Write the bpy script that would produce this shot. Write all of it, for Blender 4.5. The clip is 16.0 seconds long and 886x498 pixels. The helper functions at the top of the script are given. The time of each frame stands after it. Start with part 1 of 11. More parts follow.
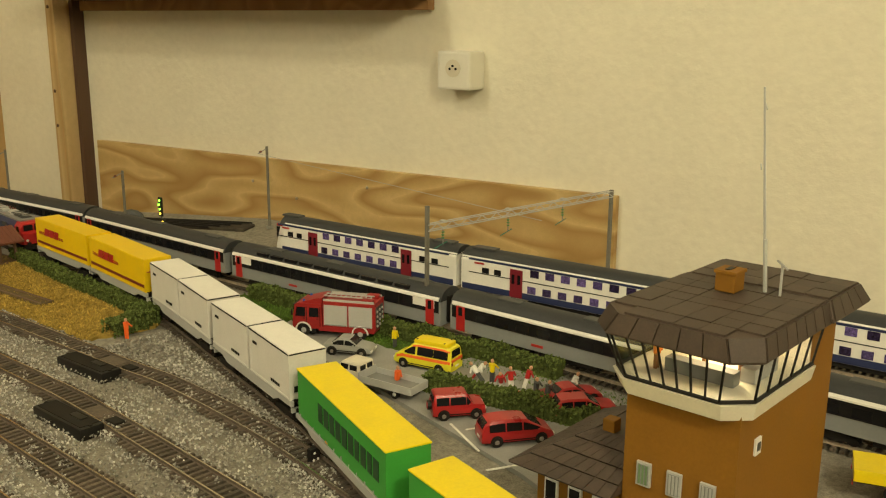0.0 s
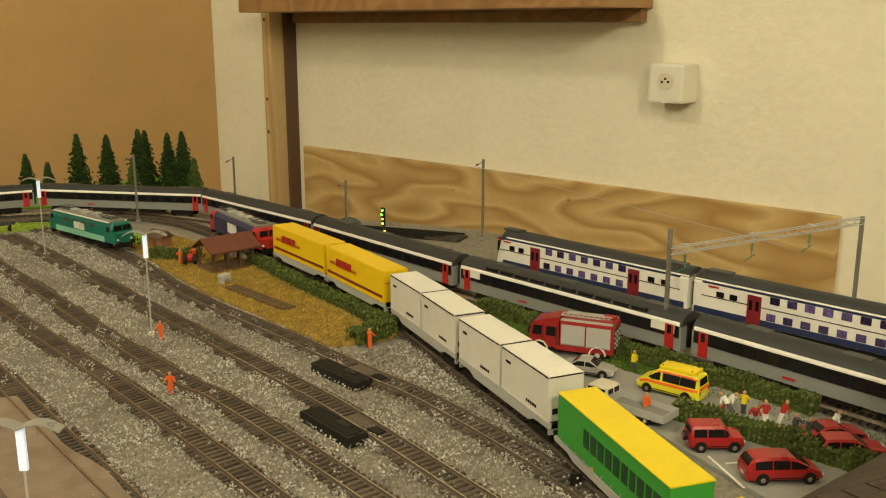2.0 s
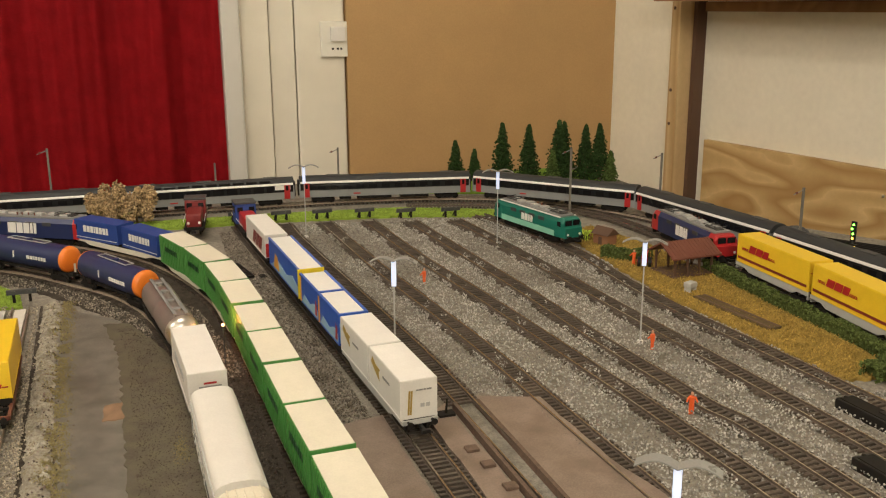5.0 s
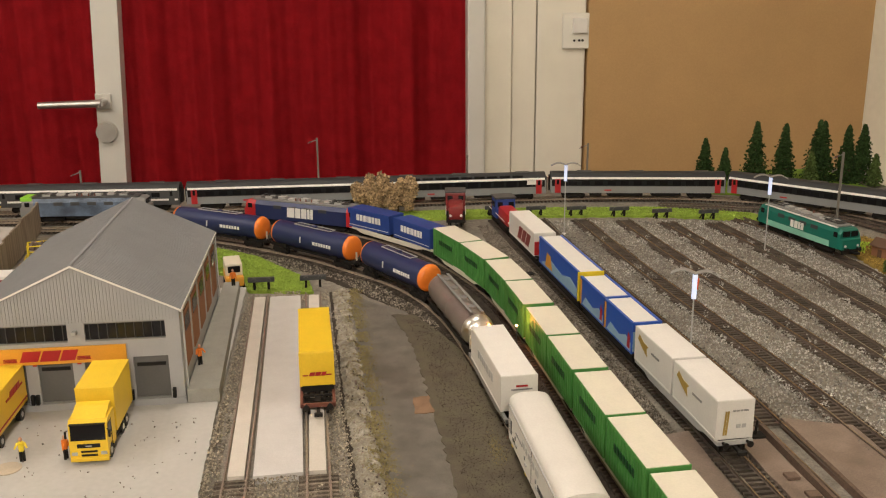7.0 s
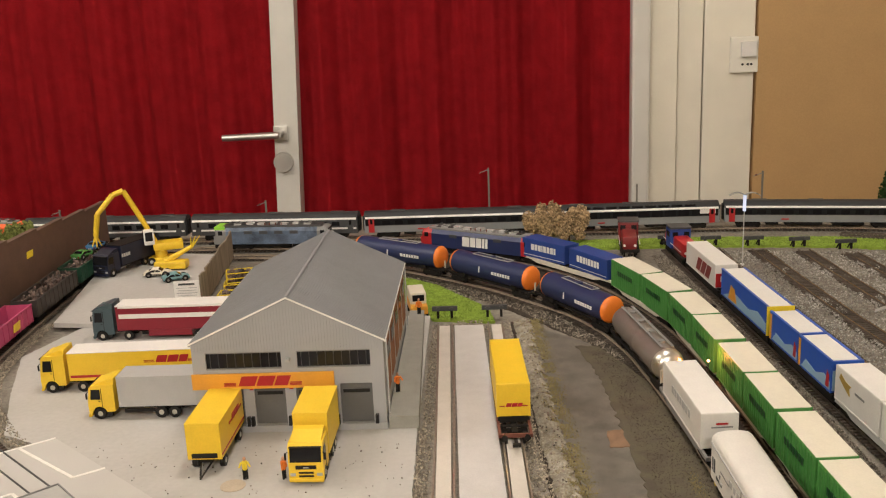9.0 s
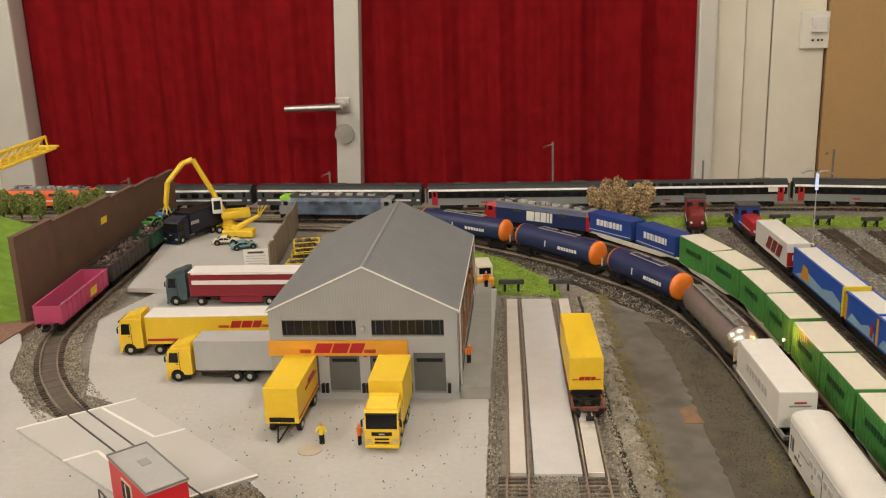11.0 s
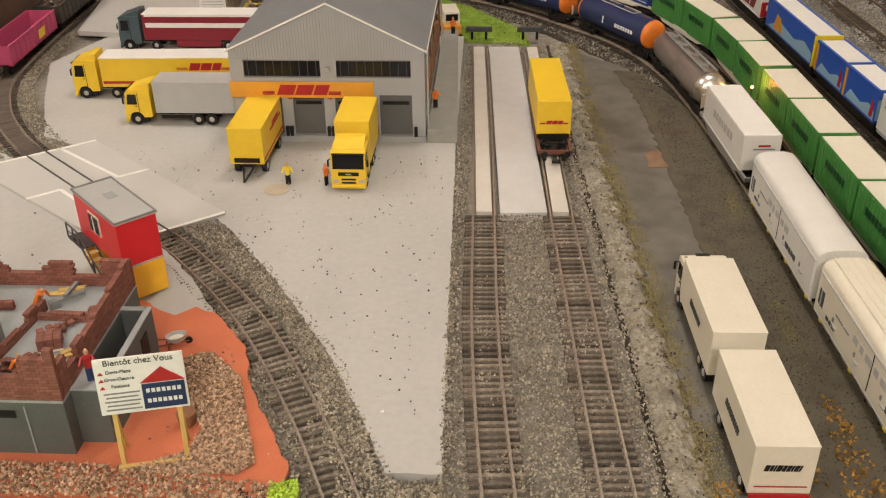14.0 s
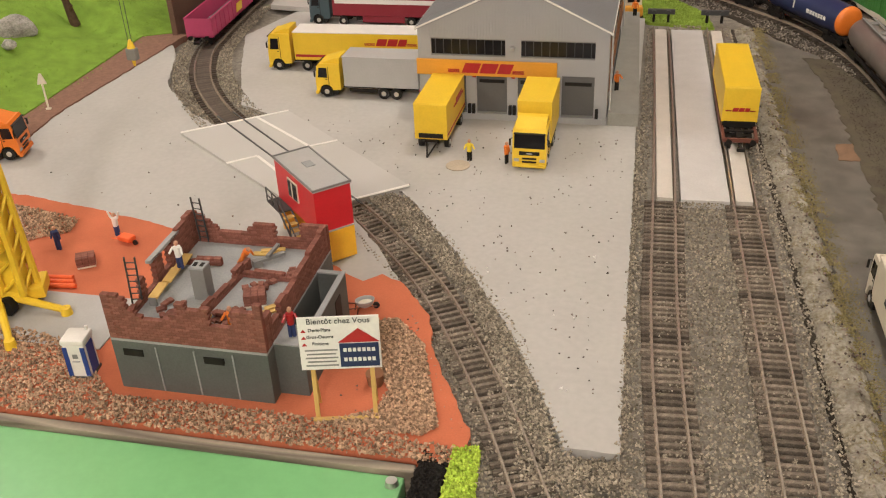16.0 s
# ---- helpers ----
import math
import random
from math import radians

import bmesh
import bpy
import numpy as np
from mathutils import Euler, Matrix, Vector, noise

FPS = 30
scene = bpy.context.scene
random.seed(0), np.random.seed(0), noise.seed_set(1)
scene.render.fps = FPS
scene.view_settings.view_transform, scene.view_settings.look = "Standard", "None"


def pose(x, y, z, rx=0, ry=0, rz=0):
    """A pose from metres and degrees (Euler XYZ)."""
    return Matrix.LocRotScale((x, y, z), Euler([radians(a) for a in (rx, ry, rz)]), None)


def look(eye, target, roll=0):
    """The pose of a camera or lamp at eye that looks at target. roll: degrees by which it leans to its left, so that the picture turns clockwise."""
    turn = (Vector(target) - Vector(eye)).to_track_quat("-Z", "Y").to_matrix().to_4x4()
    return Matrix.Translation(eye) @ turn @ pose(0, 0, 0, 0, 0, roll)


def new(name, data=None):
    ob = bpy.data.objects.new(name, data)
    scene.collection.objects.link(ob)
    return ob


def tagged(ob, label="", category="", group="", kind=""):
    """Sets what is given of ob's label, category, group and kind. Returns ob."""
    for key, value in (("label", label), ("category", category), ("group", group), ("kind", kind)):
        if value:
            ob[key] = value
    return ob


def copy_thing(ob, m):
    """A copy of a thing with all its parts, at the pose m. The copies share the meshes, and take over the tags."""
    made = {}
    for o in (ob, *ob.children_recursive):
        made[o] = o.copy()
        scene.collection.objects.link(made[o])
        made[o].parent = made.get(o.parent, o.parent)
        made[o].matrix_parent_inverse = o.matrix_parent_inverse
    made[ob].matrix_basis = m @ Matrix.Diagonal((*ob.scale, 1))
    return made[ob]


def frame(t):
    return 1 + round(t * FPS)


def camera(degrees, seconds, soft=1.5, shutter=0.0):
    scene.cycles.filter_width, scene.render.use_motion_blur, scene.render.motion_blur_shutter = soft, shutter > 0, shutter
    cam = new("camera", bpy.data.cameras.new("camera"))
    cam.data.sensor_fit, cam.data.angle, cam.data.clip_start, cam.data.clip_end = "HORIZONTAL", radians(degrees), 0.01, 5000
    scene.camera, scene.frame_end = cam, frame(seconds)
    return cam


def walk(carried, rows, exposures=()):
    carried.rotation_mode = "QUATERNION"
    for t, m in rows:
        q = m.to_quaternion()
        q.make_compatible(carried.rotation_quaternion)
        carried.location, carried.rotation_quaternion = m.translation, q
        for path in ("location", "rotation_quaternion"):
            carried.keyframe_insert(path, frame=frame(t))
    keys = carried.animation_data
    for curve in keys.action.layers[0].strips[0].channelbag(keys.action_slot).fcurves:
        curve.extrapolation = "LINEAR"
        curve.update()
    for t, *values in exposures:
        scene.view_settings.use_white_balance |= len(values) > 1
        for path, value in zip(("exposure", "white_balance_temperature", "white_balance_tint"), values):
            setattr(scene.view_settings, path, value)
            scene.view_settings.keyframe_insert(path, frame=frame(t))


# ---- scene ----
cam = camera(50.7, 16.0, soft=1.15)
PATH = [
    (0, (0.394, -0.841, 0.288), (1.843, 0.456, -0.18), 0.4),
    (0.5, (0.391, -0.84, 0.29), (1.787, 0.514, -0.179), 0.0),
    (1, (0.38, -0.828, 0.296), (1.715, 0.585, -0.175), 0.1),
    (1.5, (0.362, -0.811, 0.298), (1.633, 0.661, -0.169), 0.1),
    (2, (0.338, -0.791, 0.305), (1.538, 0.74, -0.159), -0.0),
    (2.5, (0.315, -0.768, 0.306), (1.429, 0.827, -0.158), -0.1),
    (3, (0.288, -0.744, 0.312), (1.305, 0.914, -0.156), -0.0),
    (3.5, (0.263, -0.721, 0.316), (1.182, 0.993, -0.155), -0.1),
    (4, (0.242, -0.701, 0.319), (1.064, 1.058, -0.161), -0.2),
    (4.5, (0.215, -0.683, 0.324), (0.934, 1.117, -0.168), -0.3),
    (4.7, (0.206, -0.677, 0.326), (0.883, 1.138, -0.171), -0.3),
    (6.8, (0.101, -0.647, 0.35), (0.365, 1.262, -0.188), -0.3),
    (7, (0.09, -0.647, 0.354), (0.316, 1.266, -0.186), -0.5),
    (7.5, (0.075, -0.649, 0.359), (0.202, 1.276, -0.168), -1.0),
    (8, (0.06, -0.653, 0.364), (0.109, 1.279, -0.149), -1.6),
    (8.5, (0.048, -0.658, 0.369), (0.027, 1.278, -0.132), -2.1),
    (9, (0.041, -0.663, 0.373), (-0.033, 1.274, -0.116), -2.4),
    (9.2, (0.039, -0.662, 0.372), (-0.052, 1.277, -0.111), -2.4),
    (11.3, (0.012, -0.668, 0.372), (-0.167, 1.241, -0.198), -2.1),
    (11.5, (0.01, -0.667, 0.371), (-0.166, 1.229, -0.239), -2.1),
    (12, (0.009, -0.665, 0.366), (-0.143, 1.197, -0.351), -1.8),
    (12.5, (0.012, -0.664, 0.363), (-0.098, 1.163, -0.444), -1.3),
    (13, (0.017, -0.665, 0.358), (-0.058, 1.128, -0.525), -1.0),
    (13.5, (0.014, -0.666, 0.353), (-0.053, 1.095, -0.593), -0.9),
    (14, (0.01, -0.668, 0.348), (-0.083, 1.065, -0.646), -0.7),
    (14.5, (0.001, -0.673, 0.349), (-0.155, 1.035, -0.68), -0.6),
    (15, (-0.005, -0.674, 0.348), (-0.242, 1.018, -0.69), -1.1),
    (15.5, (-0.009, -0.678, 0.351), (-0.332, 1.002, -0.685), -1.8),
    (16, (-0.012, -0.682, 0.355), (-0.414, 0.987, -0.671), -2.6),
]
walk(cam, [(t, look(eye, target, roll)) for t, eye, target, roll in PATH], exposures=[(0, 0.09, 6720, -5), (1.5, 0.15, 6620, -4), (2.5, 0.19, 6450, -1), (4.5, 0.20, 5800, 10), (7, 0.10, 5600, 16), (9, 0.11, 5500, 17), (11.5, 0.03, 5450, 14), (16, 0.02, 5450, 18)])

# ---- world, lights ----
world = bpy.data.worlds.new("room_air")
scene.world = world
world.use_nodes = True
world.node_tree.nodes["Background"].inputs[0].default_value = (0.9, 0.78, 0.6, 1)
world.node_tree.nodes["Background"].inputs[1].default_value = 0.05


def bulb(name, eye, radius, watts, colour):
    data = bpy.data.lights.new(name, "POINT")
    data.shadow_soft_size, data.energy, data.color = radius, watts, colour
    ob = new(name, data)
    ob.location = eye
    return ob


WARM = (1.0, 0.84, 0.61)
LAMPS = ((0.10, -1.80, 1.20, 50), (0.10, 0.30, 1.30, 17), (-1.30, -1.80, 1.20, 32), (-1.30, 0.30, 1.30, 24))
for lx, ly, lz, power in LAMPS:
    bulb("hanging_tube_light", (lx, ly, lz), 0.09, power, WARM)


# ---- materials ----
def mat(name, colour, rough=0.6, metal=0.0, scale=120.0, vary=0.12, bump=0.0, fine=900.0, stain=0.0, glow=0.0, tint=None, spec=None, patch=None):
    m = bpy.data.materials.new(name)
    m.use_nodes = True
    nt = m.node_tree
    b = nt.nodes["Principled BSDF"]
    b.inputs["Roughness"].default_value = rough
    b.inputs["Metallic"].default_value = metal
    b.inputs["Specular IOR Level"].default_value = (0.12 if rough >= 0.8 else 0.5) if spec is None else spec
    tc = nt.nodes.new("ShaderNodeTexCoord")
    n1 = nt.nodes.new("ShaderNodeTexNoise")
    n1.inputs["Scale"].default_value, n1.inputs["Detail"].default_value = scale, 5
    n2 = nt.nodes.new("ShaderNodeTexNoise")
    n2.inputs["Scale"].default_value, n2.inputs["Detail"].default_value = fine, 3
    nt.links.new(tc.outputs["Object"], n1.inputs["Vector"])
    nt.links.new(tc.outputs["Object"], n2.inputs["Vector"])
    add = nt.nodes.new("ShaderNodeMath")
    add.operation = "ADD"
    nt.links.new(n1.outputs["Fac"], add.inputs[0])
    nt.links.new(n2.outputs["Fac"], add.inputs[1])
    ramp = nt.nodes.new("ShaderNodeMapRange")
    ramp.inputs["From Min"].default_value, ramp.inputs["From Max"].default_value = 0.7, 1.3
    nt.links.new(add.outputs[0], ramp.inputs["Value"])
    mix = nt.nodes.new("ShaderNodeMix")
    mix.data_type = "RGBA"
    lo = tuple(max(0.0, c * (1 - vary)) for c in colour)
    hi = tuple(min(1.0, c * (1 + vary)) for c in colour)
    if tint:
        lo = tint
    mix.inputs[6].default_value, mix.inputs[7].default_value = (*lo, 1), (*hi, 1)
    nt.links.new(ramp.outputs[0], mix.inputs[0])
    out = mix.outputs[2]
    if stain:
        n3 = nt.nodes.new("ShaderNodeTexNoise")
        n3.inputs["Scale"].default_value, n3.inputs["Detail"].default_value = patch or scale * 0.12, 6
        nt.links.new(tc.outputs["Object"], n3.inputs["Vector"])
        r3 = nt.nodes.new("ShaderNodeMapRange")
        r3.inputs["From Min"].default_value, r3.inputs["From Max"].default_value = 0.5, 0.72
        r3.inputs["To Max"].default_value = stain
        nt.links.new(n3.outputs["Fac"], r3.inputs["Value"])
        mx = nt.nodes.new("ShaderNodeMix")
        mx.data_type = "RGBA"
        nt.links.new(r3.outputs[0], mx.inputs[0])
        nt.links.new(out, mx.inputs[6])
        mx.inputs[7].default_value = (colour[0] * 0.45, colour[1] * 0.42, colour[2] * 0.38, 1)
        out = mx.outputs[2]
    nt.links.new(out, b.inputs["Base Color"])
    rr = nt.nodes.new("ShaderNodeMapRange")
    rr.inputs["To Min"].default_value, rr.inputs["To Max"].default_value = max(0.03, rough - 0.08), min(1, rough + 0.08)
    nt.links.new(n1.outputs["Fac"], rr.inputs["Value"])
    nt.links.new(rr.outputs[0], b.inputs["Roughness"])
    if bump:
        bp = nt.nodes.new("ShaderNodeBump")
        bp.inputs["Strength"].default_value, bp.inputs["Distance"].default_value = 0.7, bump
        nt.links.new(n2.outputs["Fac"], bp.inputs["Height"])
        nt.links.new(bp.outputs[0], b.inputs["Normal"])
    if glow:
        b.inputs["Emission Color"].default_value = (*colour, 1)
        b.inputs["Emission Strength"].default_value = glow
    return m


def varied(m, amount=0.35):
    """Each object of this material a little lighter or darker."""
    nt = m.node_tree
    b = nt.nodes["Principled BSDF"]
    src = b.inputs["Base Color"].links[0].from_socket
    info = nt.nodes.new("ShaderNodeObjectInfo")
    mr = nt.nodes.new("ShaderNodeMapRange")
    mr.inputs["To Min"].default_value, mr.inputs["To Max"].default_value = 1 - amount, 1 + amount
    nt.links.new(info.outputs["Random"], mr.inputs["Value"])
    vm = nt.nodes.new("ShaderNodeVectorMath")
    vm.operation = "SCALE"
    nt.links.new(src, vm.inputs[0])
    nt.links.new(mr.outputs[0], vm.inputs["Scale"])
    nt.links.new(vm.outputs[0], b.inputs["Base Color"])
    return m


def islands(m, amount=0.5):
    """Each loose piece of a mesh a little lighter or darker."""
    nt = m.node_tree
    b = nt.nodes["Principled BSDF"]
    src = b.inputs["Base Color"].links[0].from_socket
    info = nt.nodes.new("ShaderNodeNewGeometry")
    mr = nt.nodes.new("ShaderNodeMapRange")
    mr.inputs["To Min"].default_value, mr.inputs["To Max"].default_value = 1 - amount, 1 + amount
    nt.links.new(info.outputs["Random Per Island"], mr.inputs["Value"])
    vm = nt.nodes.new("ShaderNodeVectorMath")
    vm.operation = "SCALE"
    nt.links.new(src, vm.inputs[0])
    nt.links.new(mr.outputs[0], vm.inputs["Scale"])
    nt.links.new(vm.outputs[0], b.inputs["Base Color"])
    return m


def glass(name, colour, rough=0.05):
    m = bpy.data.materials.new(name)
    m.use_nodes = True
    nt = m.node_tree
    clear = nt.nodes.new("ShaderNodeBsdfTransparent")
    clear.inputs[0].default_value = (*colour, 1)
    shine = nt.nodes.new("ShaderNodeBsdfGlossy")
    shine.inputs["Roughness"].default_value = rough
    mix = nt.nodes.new("ShaderNodeMixShader")
    mix.inputs[0].default_value = 0.06
    nt.links.new(clear.outputs[0], mix.inputs[1])
    nt.links.new(shine.outputs[0], mix.inputs[2])
    nt.links.new(mix.outputs[0], nt.nodes["Material Output"].inputs["Surface"])
    return m


def plywood(name, light, dark, scale=3.2, ax=(1.0, 1.0, 5.0)):
    """Rotary-cut board: broad wandering dark bands on pale wood."""
    m = mat(name, light, 0.6, scale=60, vary=0.08, fine=500)
    nt = m.node_tree
    b = nt.nodes["Principled BSDF"]
    src = b.inputs["Base Color"].links[0].from_socket
    tc = nt.nodes.new("ShaderNodeTexCoord")
    mp = nt.nodes.new("ShaderNodeMapping")
    mp.inputs["Scale"].default_value = ax
    nt.links.new(tc.outputs["Object"], mp.inputs["Vector"])
    n = nt.nodes.new("ShaderNodeTexNoise")
    n.inputs["Scale"].default_value, n.inputs["Detail"].default_value, n.inputs["Roughness"].default_value = scale, 2.0, 0.35
    nt.links.new(mp.outputs[0], n.inputs["Vector"])
    mul = nt.nodes.new("ShaderNodeMath")
    mul.operation, mul.inputs[1].default_value = "MULTIPLY", 9.0
    nt.links.new(n.outputs["Fac"], mul.inputs[0])
    fr = nt.nodes.new("ShaderNodeMath")
    fr.operation = "FRACT"
    nt.links.new(mul.outputs[0], fr.inputs[0])
    cr = nt.nodes.new("ShaderNodeValToRGB")
    cr.color_ramp.elements[0].position, cr.color_ramp.elements[0].color = 0.0, (0, 0, 0, 1)
    cr.color_ramp.elements[1].position, cr.color_ramp.elements[1].color = 1.0, (0.15, 0.15, 0.15, 1)
    e = cr.color_ramp.elements.new(0.72)
    e.color = (0.85, 0.85, 0.85, 1)
    nt.links.new(fr.outputs[0], cr.inputs[0])
    mx = nt.nodes.new("ShaderNodeMix")
    mx.data_type = "RGBA"
    nt.links.new(cr.outputs[0], mx.inputs[0])
    nt.links.new(src, mx.inputs[6])
    mx.inputs[7].default_value = (*dark, 1)
    nt.links.new(mx.outputs[2], b.inputs["Base Color"])
    return m


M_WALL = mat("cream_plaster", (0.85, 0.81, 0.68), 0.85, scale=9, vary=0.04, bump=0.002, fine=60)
# darker copy of the plaster, so that unseen walls bounce less light
M_WALLD = mat("bounce_cut_plaster", (0.42, 0.38, 0.30), 0.85, scale=9, vary=0.06)
M_CEIL = mat("white_ceiling", (0.58, 0.56, 0.51), 0.9, scale=6, vary=0.03)
M_FLOOR = mat("brown_floor", (0.22, 0.16, 0.11), 0.6, scale=6, vary=0.2)
M_CREAM = mat("cream_gloss_paint", (0.80, 0.765, 0.655), 0.45, scale=14, vary=0.05, stain=0.08)
M_GREYWHITE = mat("grey_white_paint", (0.62, 0.61, 0.57), 0.4, scale=20, vary=0.04)
M_CURTAIN = mat("red_curtain_cloth", (0.42, 0.013, 0.018), 0.9, scale=30, vary=0.22, bump=0.0010, fine=500)
M_HARDB = mat("brown_hardboard", (0.48, 0.308, 0.13), 0.7, scale=12, vary=0.06, fine=300)
M_PLY = plywood("pine_plywood", (0.66, 0.49, 0.23), (0.36, 0.205, 0.06), 2.2, (1.0, 1.0, 4.0))
M_PINE = plywood("pine_timber", (0.62, 0.47, 0.25), (0.45, 0.29, 0.12), 10, (1, 1, 0.06))
M_DARKWOOD = plywood("brown_shelf_wood", (0.38, 0.22, 0.09), (0.25, 0.13, 0.05), 6, (1, 0.1, 1))
M_ALU = mat("brushed_aluminium", (0.6, 0.59, 0.56), 0.4, 0.9, scale=40, vary=0.05)
M_WHITEPL = mat("white_plastic", (0.8, 0.78, 0.7), 0.4, scale=40, vary=0.03)

M_BALLAST = islands(mat("grey_ballast", (0.235, 0.215, 0.18), 0.95, scale=160, vary=0.35, bump=0.0012, fine=800, stain=0.45), 0.25)
M_STONES = islands(mat("ballast_stones", (0.335, 0.295, 0.23), 0.95, scale=90, vary=0.25, fine=1500, stain=0.35), 0.52)
M_YSTONES = islands(mat("yard_ballast_stones", (0.40, 0.385, 0.352), 0.95, scale=60, vary=0.4, fine=1500, stain=0.9), 0.48)
M_DSTONES = islands(mat("dark_ballast_stones", (0.080, 0.067, 0.053), 0.9, scale=90, vary=0.3, fine=1500, stain=0.3), 0.5)
M_MSTONES = islands(mat("grey_brown_stones", (0.245, 0.215, 0.175), 0.95, scale=60, vary=0.4, fine=1500, stain=0.85, patch=25), 0.6)
M_BSTONES = islands(mat("oily_ballast_stones", (0.135, 0.112, 0.088), 0.9, scale=60, vary=0.4, fine=1500, stain=0.6), 0.5)
M_DARKBED = mat("grimy_ballast", (0.062, 0.052, 0.041), 0.85, scale=120, vary=0.45, bump=0.001, fine=900, stain=0.5, patch=30)
M_SLAB = mat("grey_painted_yard", (0.455, 0.445, 0.42), 0.75, scale=16, vary=0.06, fine=200, stain=0.16, patch=7)
M_SOIL = mat("brown_track_soil", (0.125, 0.105, 0.088), 0.9, scale=70, vary=0.3, bump=0.0006, fine=900, stain=0.4)
M_PAD = mat("light_grey_card", (0.50, 0.49, 0.465), 0.7, scale=20, vary=0.04)
M_LINE = mat("white_road_paint", (0.8, 0.78, 0.73), 0.7, scale=200, vary=0.08)
M_PLANK = mat("whitish_planking", (0.60, 0.56, 0.50), 0.75, scale=50, vary=0.08, stain=0.25)
M_PLANKG = mat("grey_planking", (0.57, 0.555, 0.54), 0.75, scale=50, vary=0.08, stain=0.25)
M_CONC = mat("pale_concrete", (0.30, 0.295, 0.265), 0.85, scale=70, vary=0.1, stain=0.2)
M_BROWNSLAB = mat("brown_stained_concrete", (0.235, 0.18, 0.145), 0.42, scale=45, vary=0.25, stain=0.65, patch=22)
M_ASPH = mat("worn_asphalt", (0.150, 0.140, 0.118), 0.5, scale=70, vary=0.32, bump=0.0005, fine=1500, stain=0.75, patch=24)
M_PARK = mat("parking_asphalt", (0.30, 0.295, 0.28), 0.7, scale=60, vary=0.1, fine=900)
M_RAIL = mat("rail_steel", (0.50, 0.44, 0.36), 0.20, 0.5, scale=200, vary=0.2)
M_RAILD = mat("dark_rail_steel", (0.52, 0.45, 0.37), 0.20, 0.85, scale=200, vary=0.2)
M_RAILDS = mat("dark_rusty_rail", (0.10, 0.075, 0.056), 0.6, scale=300, vary=0.3)
M_RAILSIDE = mat("rusty_rail", (0.28, 0.225, 0.165), 0.7, scale=300, vary=0.3)
M_SLEEPER = varied(mat("brown_sleeper", (0.088, 0.067, 0.050), 0.75, scale=300, vary=0.3, bump=0.0002), 0.35)
M_SLEEPDUST = varied(mat("dusty_sleeper", (0.180, 0.150, 0.118), 0.85, scale=260, vary=0.5, bump=0.0004, fine=1200, stain=0.5, patch=120), 0.45)
M_SLEEPERS = islands(mat("brown_sleepers", (0.078, 0.061, 0.046), 0.75, scale=300, vary=0.3), 0.35)
M_EARTH = mat("red_earth", (0.54, 0.165, 0.080), 0.85, scale=40, vary=0.1, stain=0.22)
M_PATH = mat("brown_path", (0.24, 0.14, 0.10), 0.9, scale=200, vary=0.2)
M_GRAVEL = islands(mat("brown_gravel", (0.42, 0.285, 0.185), 0.9, scale=300, vary=0.3), 0.55)
M_GRASSB = mat("grass_mat", (0.20, 0.33, 0.04), 0.95, scale=60, vary=0.25, bump=0.001, fine=1200)
M_GRASS = islands(mat("grass_fibres", (0.20, 0.325, 0.04), 0.9, scale=50, vary=0.25), 0.25)
M_VERGE = islands(mat("verge_fibres", (0.10, 0.17, 0.03), 0.9, scale=60, vary=0.3), 0.4)
M_LIME = islands(mat("lime_foam", (0.45, 0.60, 0.06), 0.95, scale=200, vary=0.2), 0.3)
M_STRAWB = mat("straw_field", (0.31, 0.215, 0.05), 0.95, scale=70, vary=0.35, bump=0.001, fine=900)
M_STRAW = islands(mat("straw_fibres", (0.34, 0.235, 0.055), 0.95, scale=60, vary=0.3), 0.45)
M_HEDGE = islands(mat("hedge_foam", (0.085, 0.11, 0.03), 0.95, scale=200, vary=0.35), 0.55)
M_FIR = islands(mat("fir_needles", (0.032, 0.06, 0.018), 0.95, scale=200, vary=0.3), 0.5)
M_FIRL = islands(mat("fir_needles_light", (0.075, 0.11, 0.03), 0.95, scale=200, vary=0.3), 0.5)
M_SHRUB = islands(mat("shrub_foam", (0.19, 0.21, 0.06), 0.95, scale=200, vary=0.3), 0.45)
M_DRY = islands(mat("dry_bush", (0.40, 0.29, 0.16), 0.95, scale=200, vary=0.3), 0.55)
M_MOSS = islands(mat("yellow_moss", (0.25, 0.212, 0.098), 0.95, scale=80, vary=0.35), 0.25)
M_LAWN = islands(mat("lawn_fibres", (0.25, 0.36, 0.05), 0.9, scale=50, vary=0.3), 0.4)
M_LAWNB = mat("lawn_mat", (0.27, 0.38, 0.05), 0.95, scale=60, vary=0.3, bump=0.001, fine=1200)
M_AUTUMN = islands(mat("rusty_moss", (0.30, 0.17, 0.04), 0.95, scale=200, vary=0.3), 0.5)
M_BARK = mat("tree_bark", (0.10, 0.065, 0.04), 0.9, scale=300, vary=0.3)


def paint(name, c, rough=0.42, stain=0.0):
    return mat(name, c, rough, scale=70, vary=0.05, fine=600, stain=stain)


P_WHITE = paint("white_wagon_paint", (0.69, 0.675, 0.635), 0.5, 0.06)
P_CREAMTOP = paint("cream_roof", (0.72, 0.68, 0.56), 0.55, 0.06)
P_YELLOW = paint("courier_yellow", (0.80, 0.545, 0.012))
P_LEMON = paint("lemon_yellow", (0.80, 0.62, 0.012))
P_GREEN = paint("container_green", (0.075, 0.25, 0.05), 0.5, 0.1)
P_BGREEN = paint("bright_green", (0.055, 0.32, 0.045), 0.5)
P_DGREEN = paint("letter_green", (0.010, 0.055, 0.018))
P_RED = paint("signal_red", (0.40, 0.016, 0.017))
P_FIRE = paint("fire_red", (0.29, 0.014, 0.015))
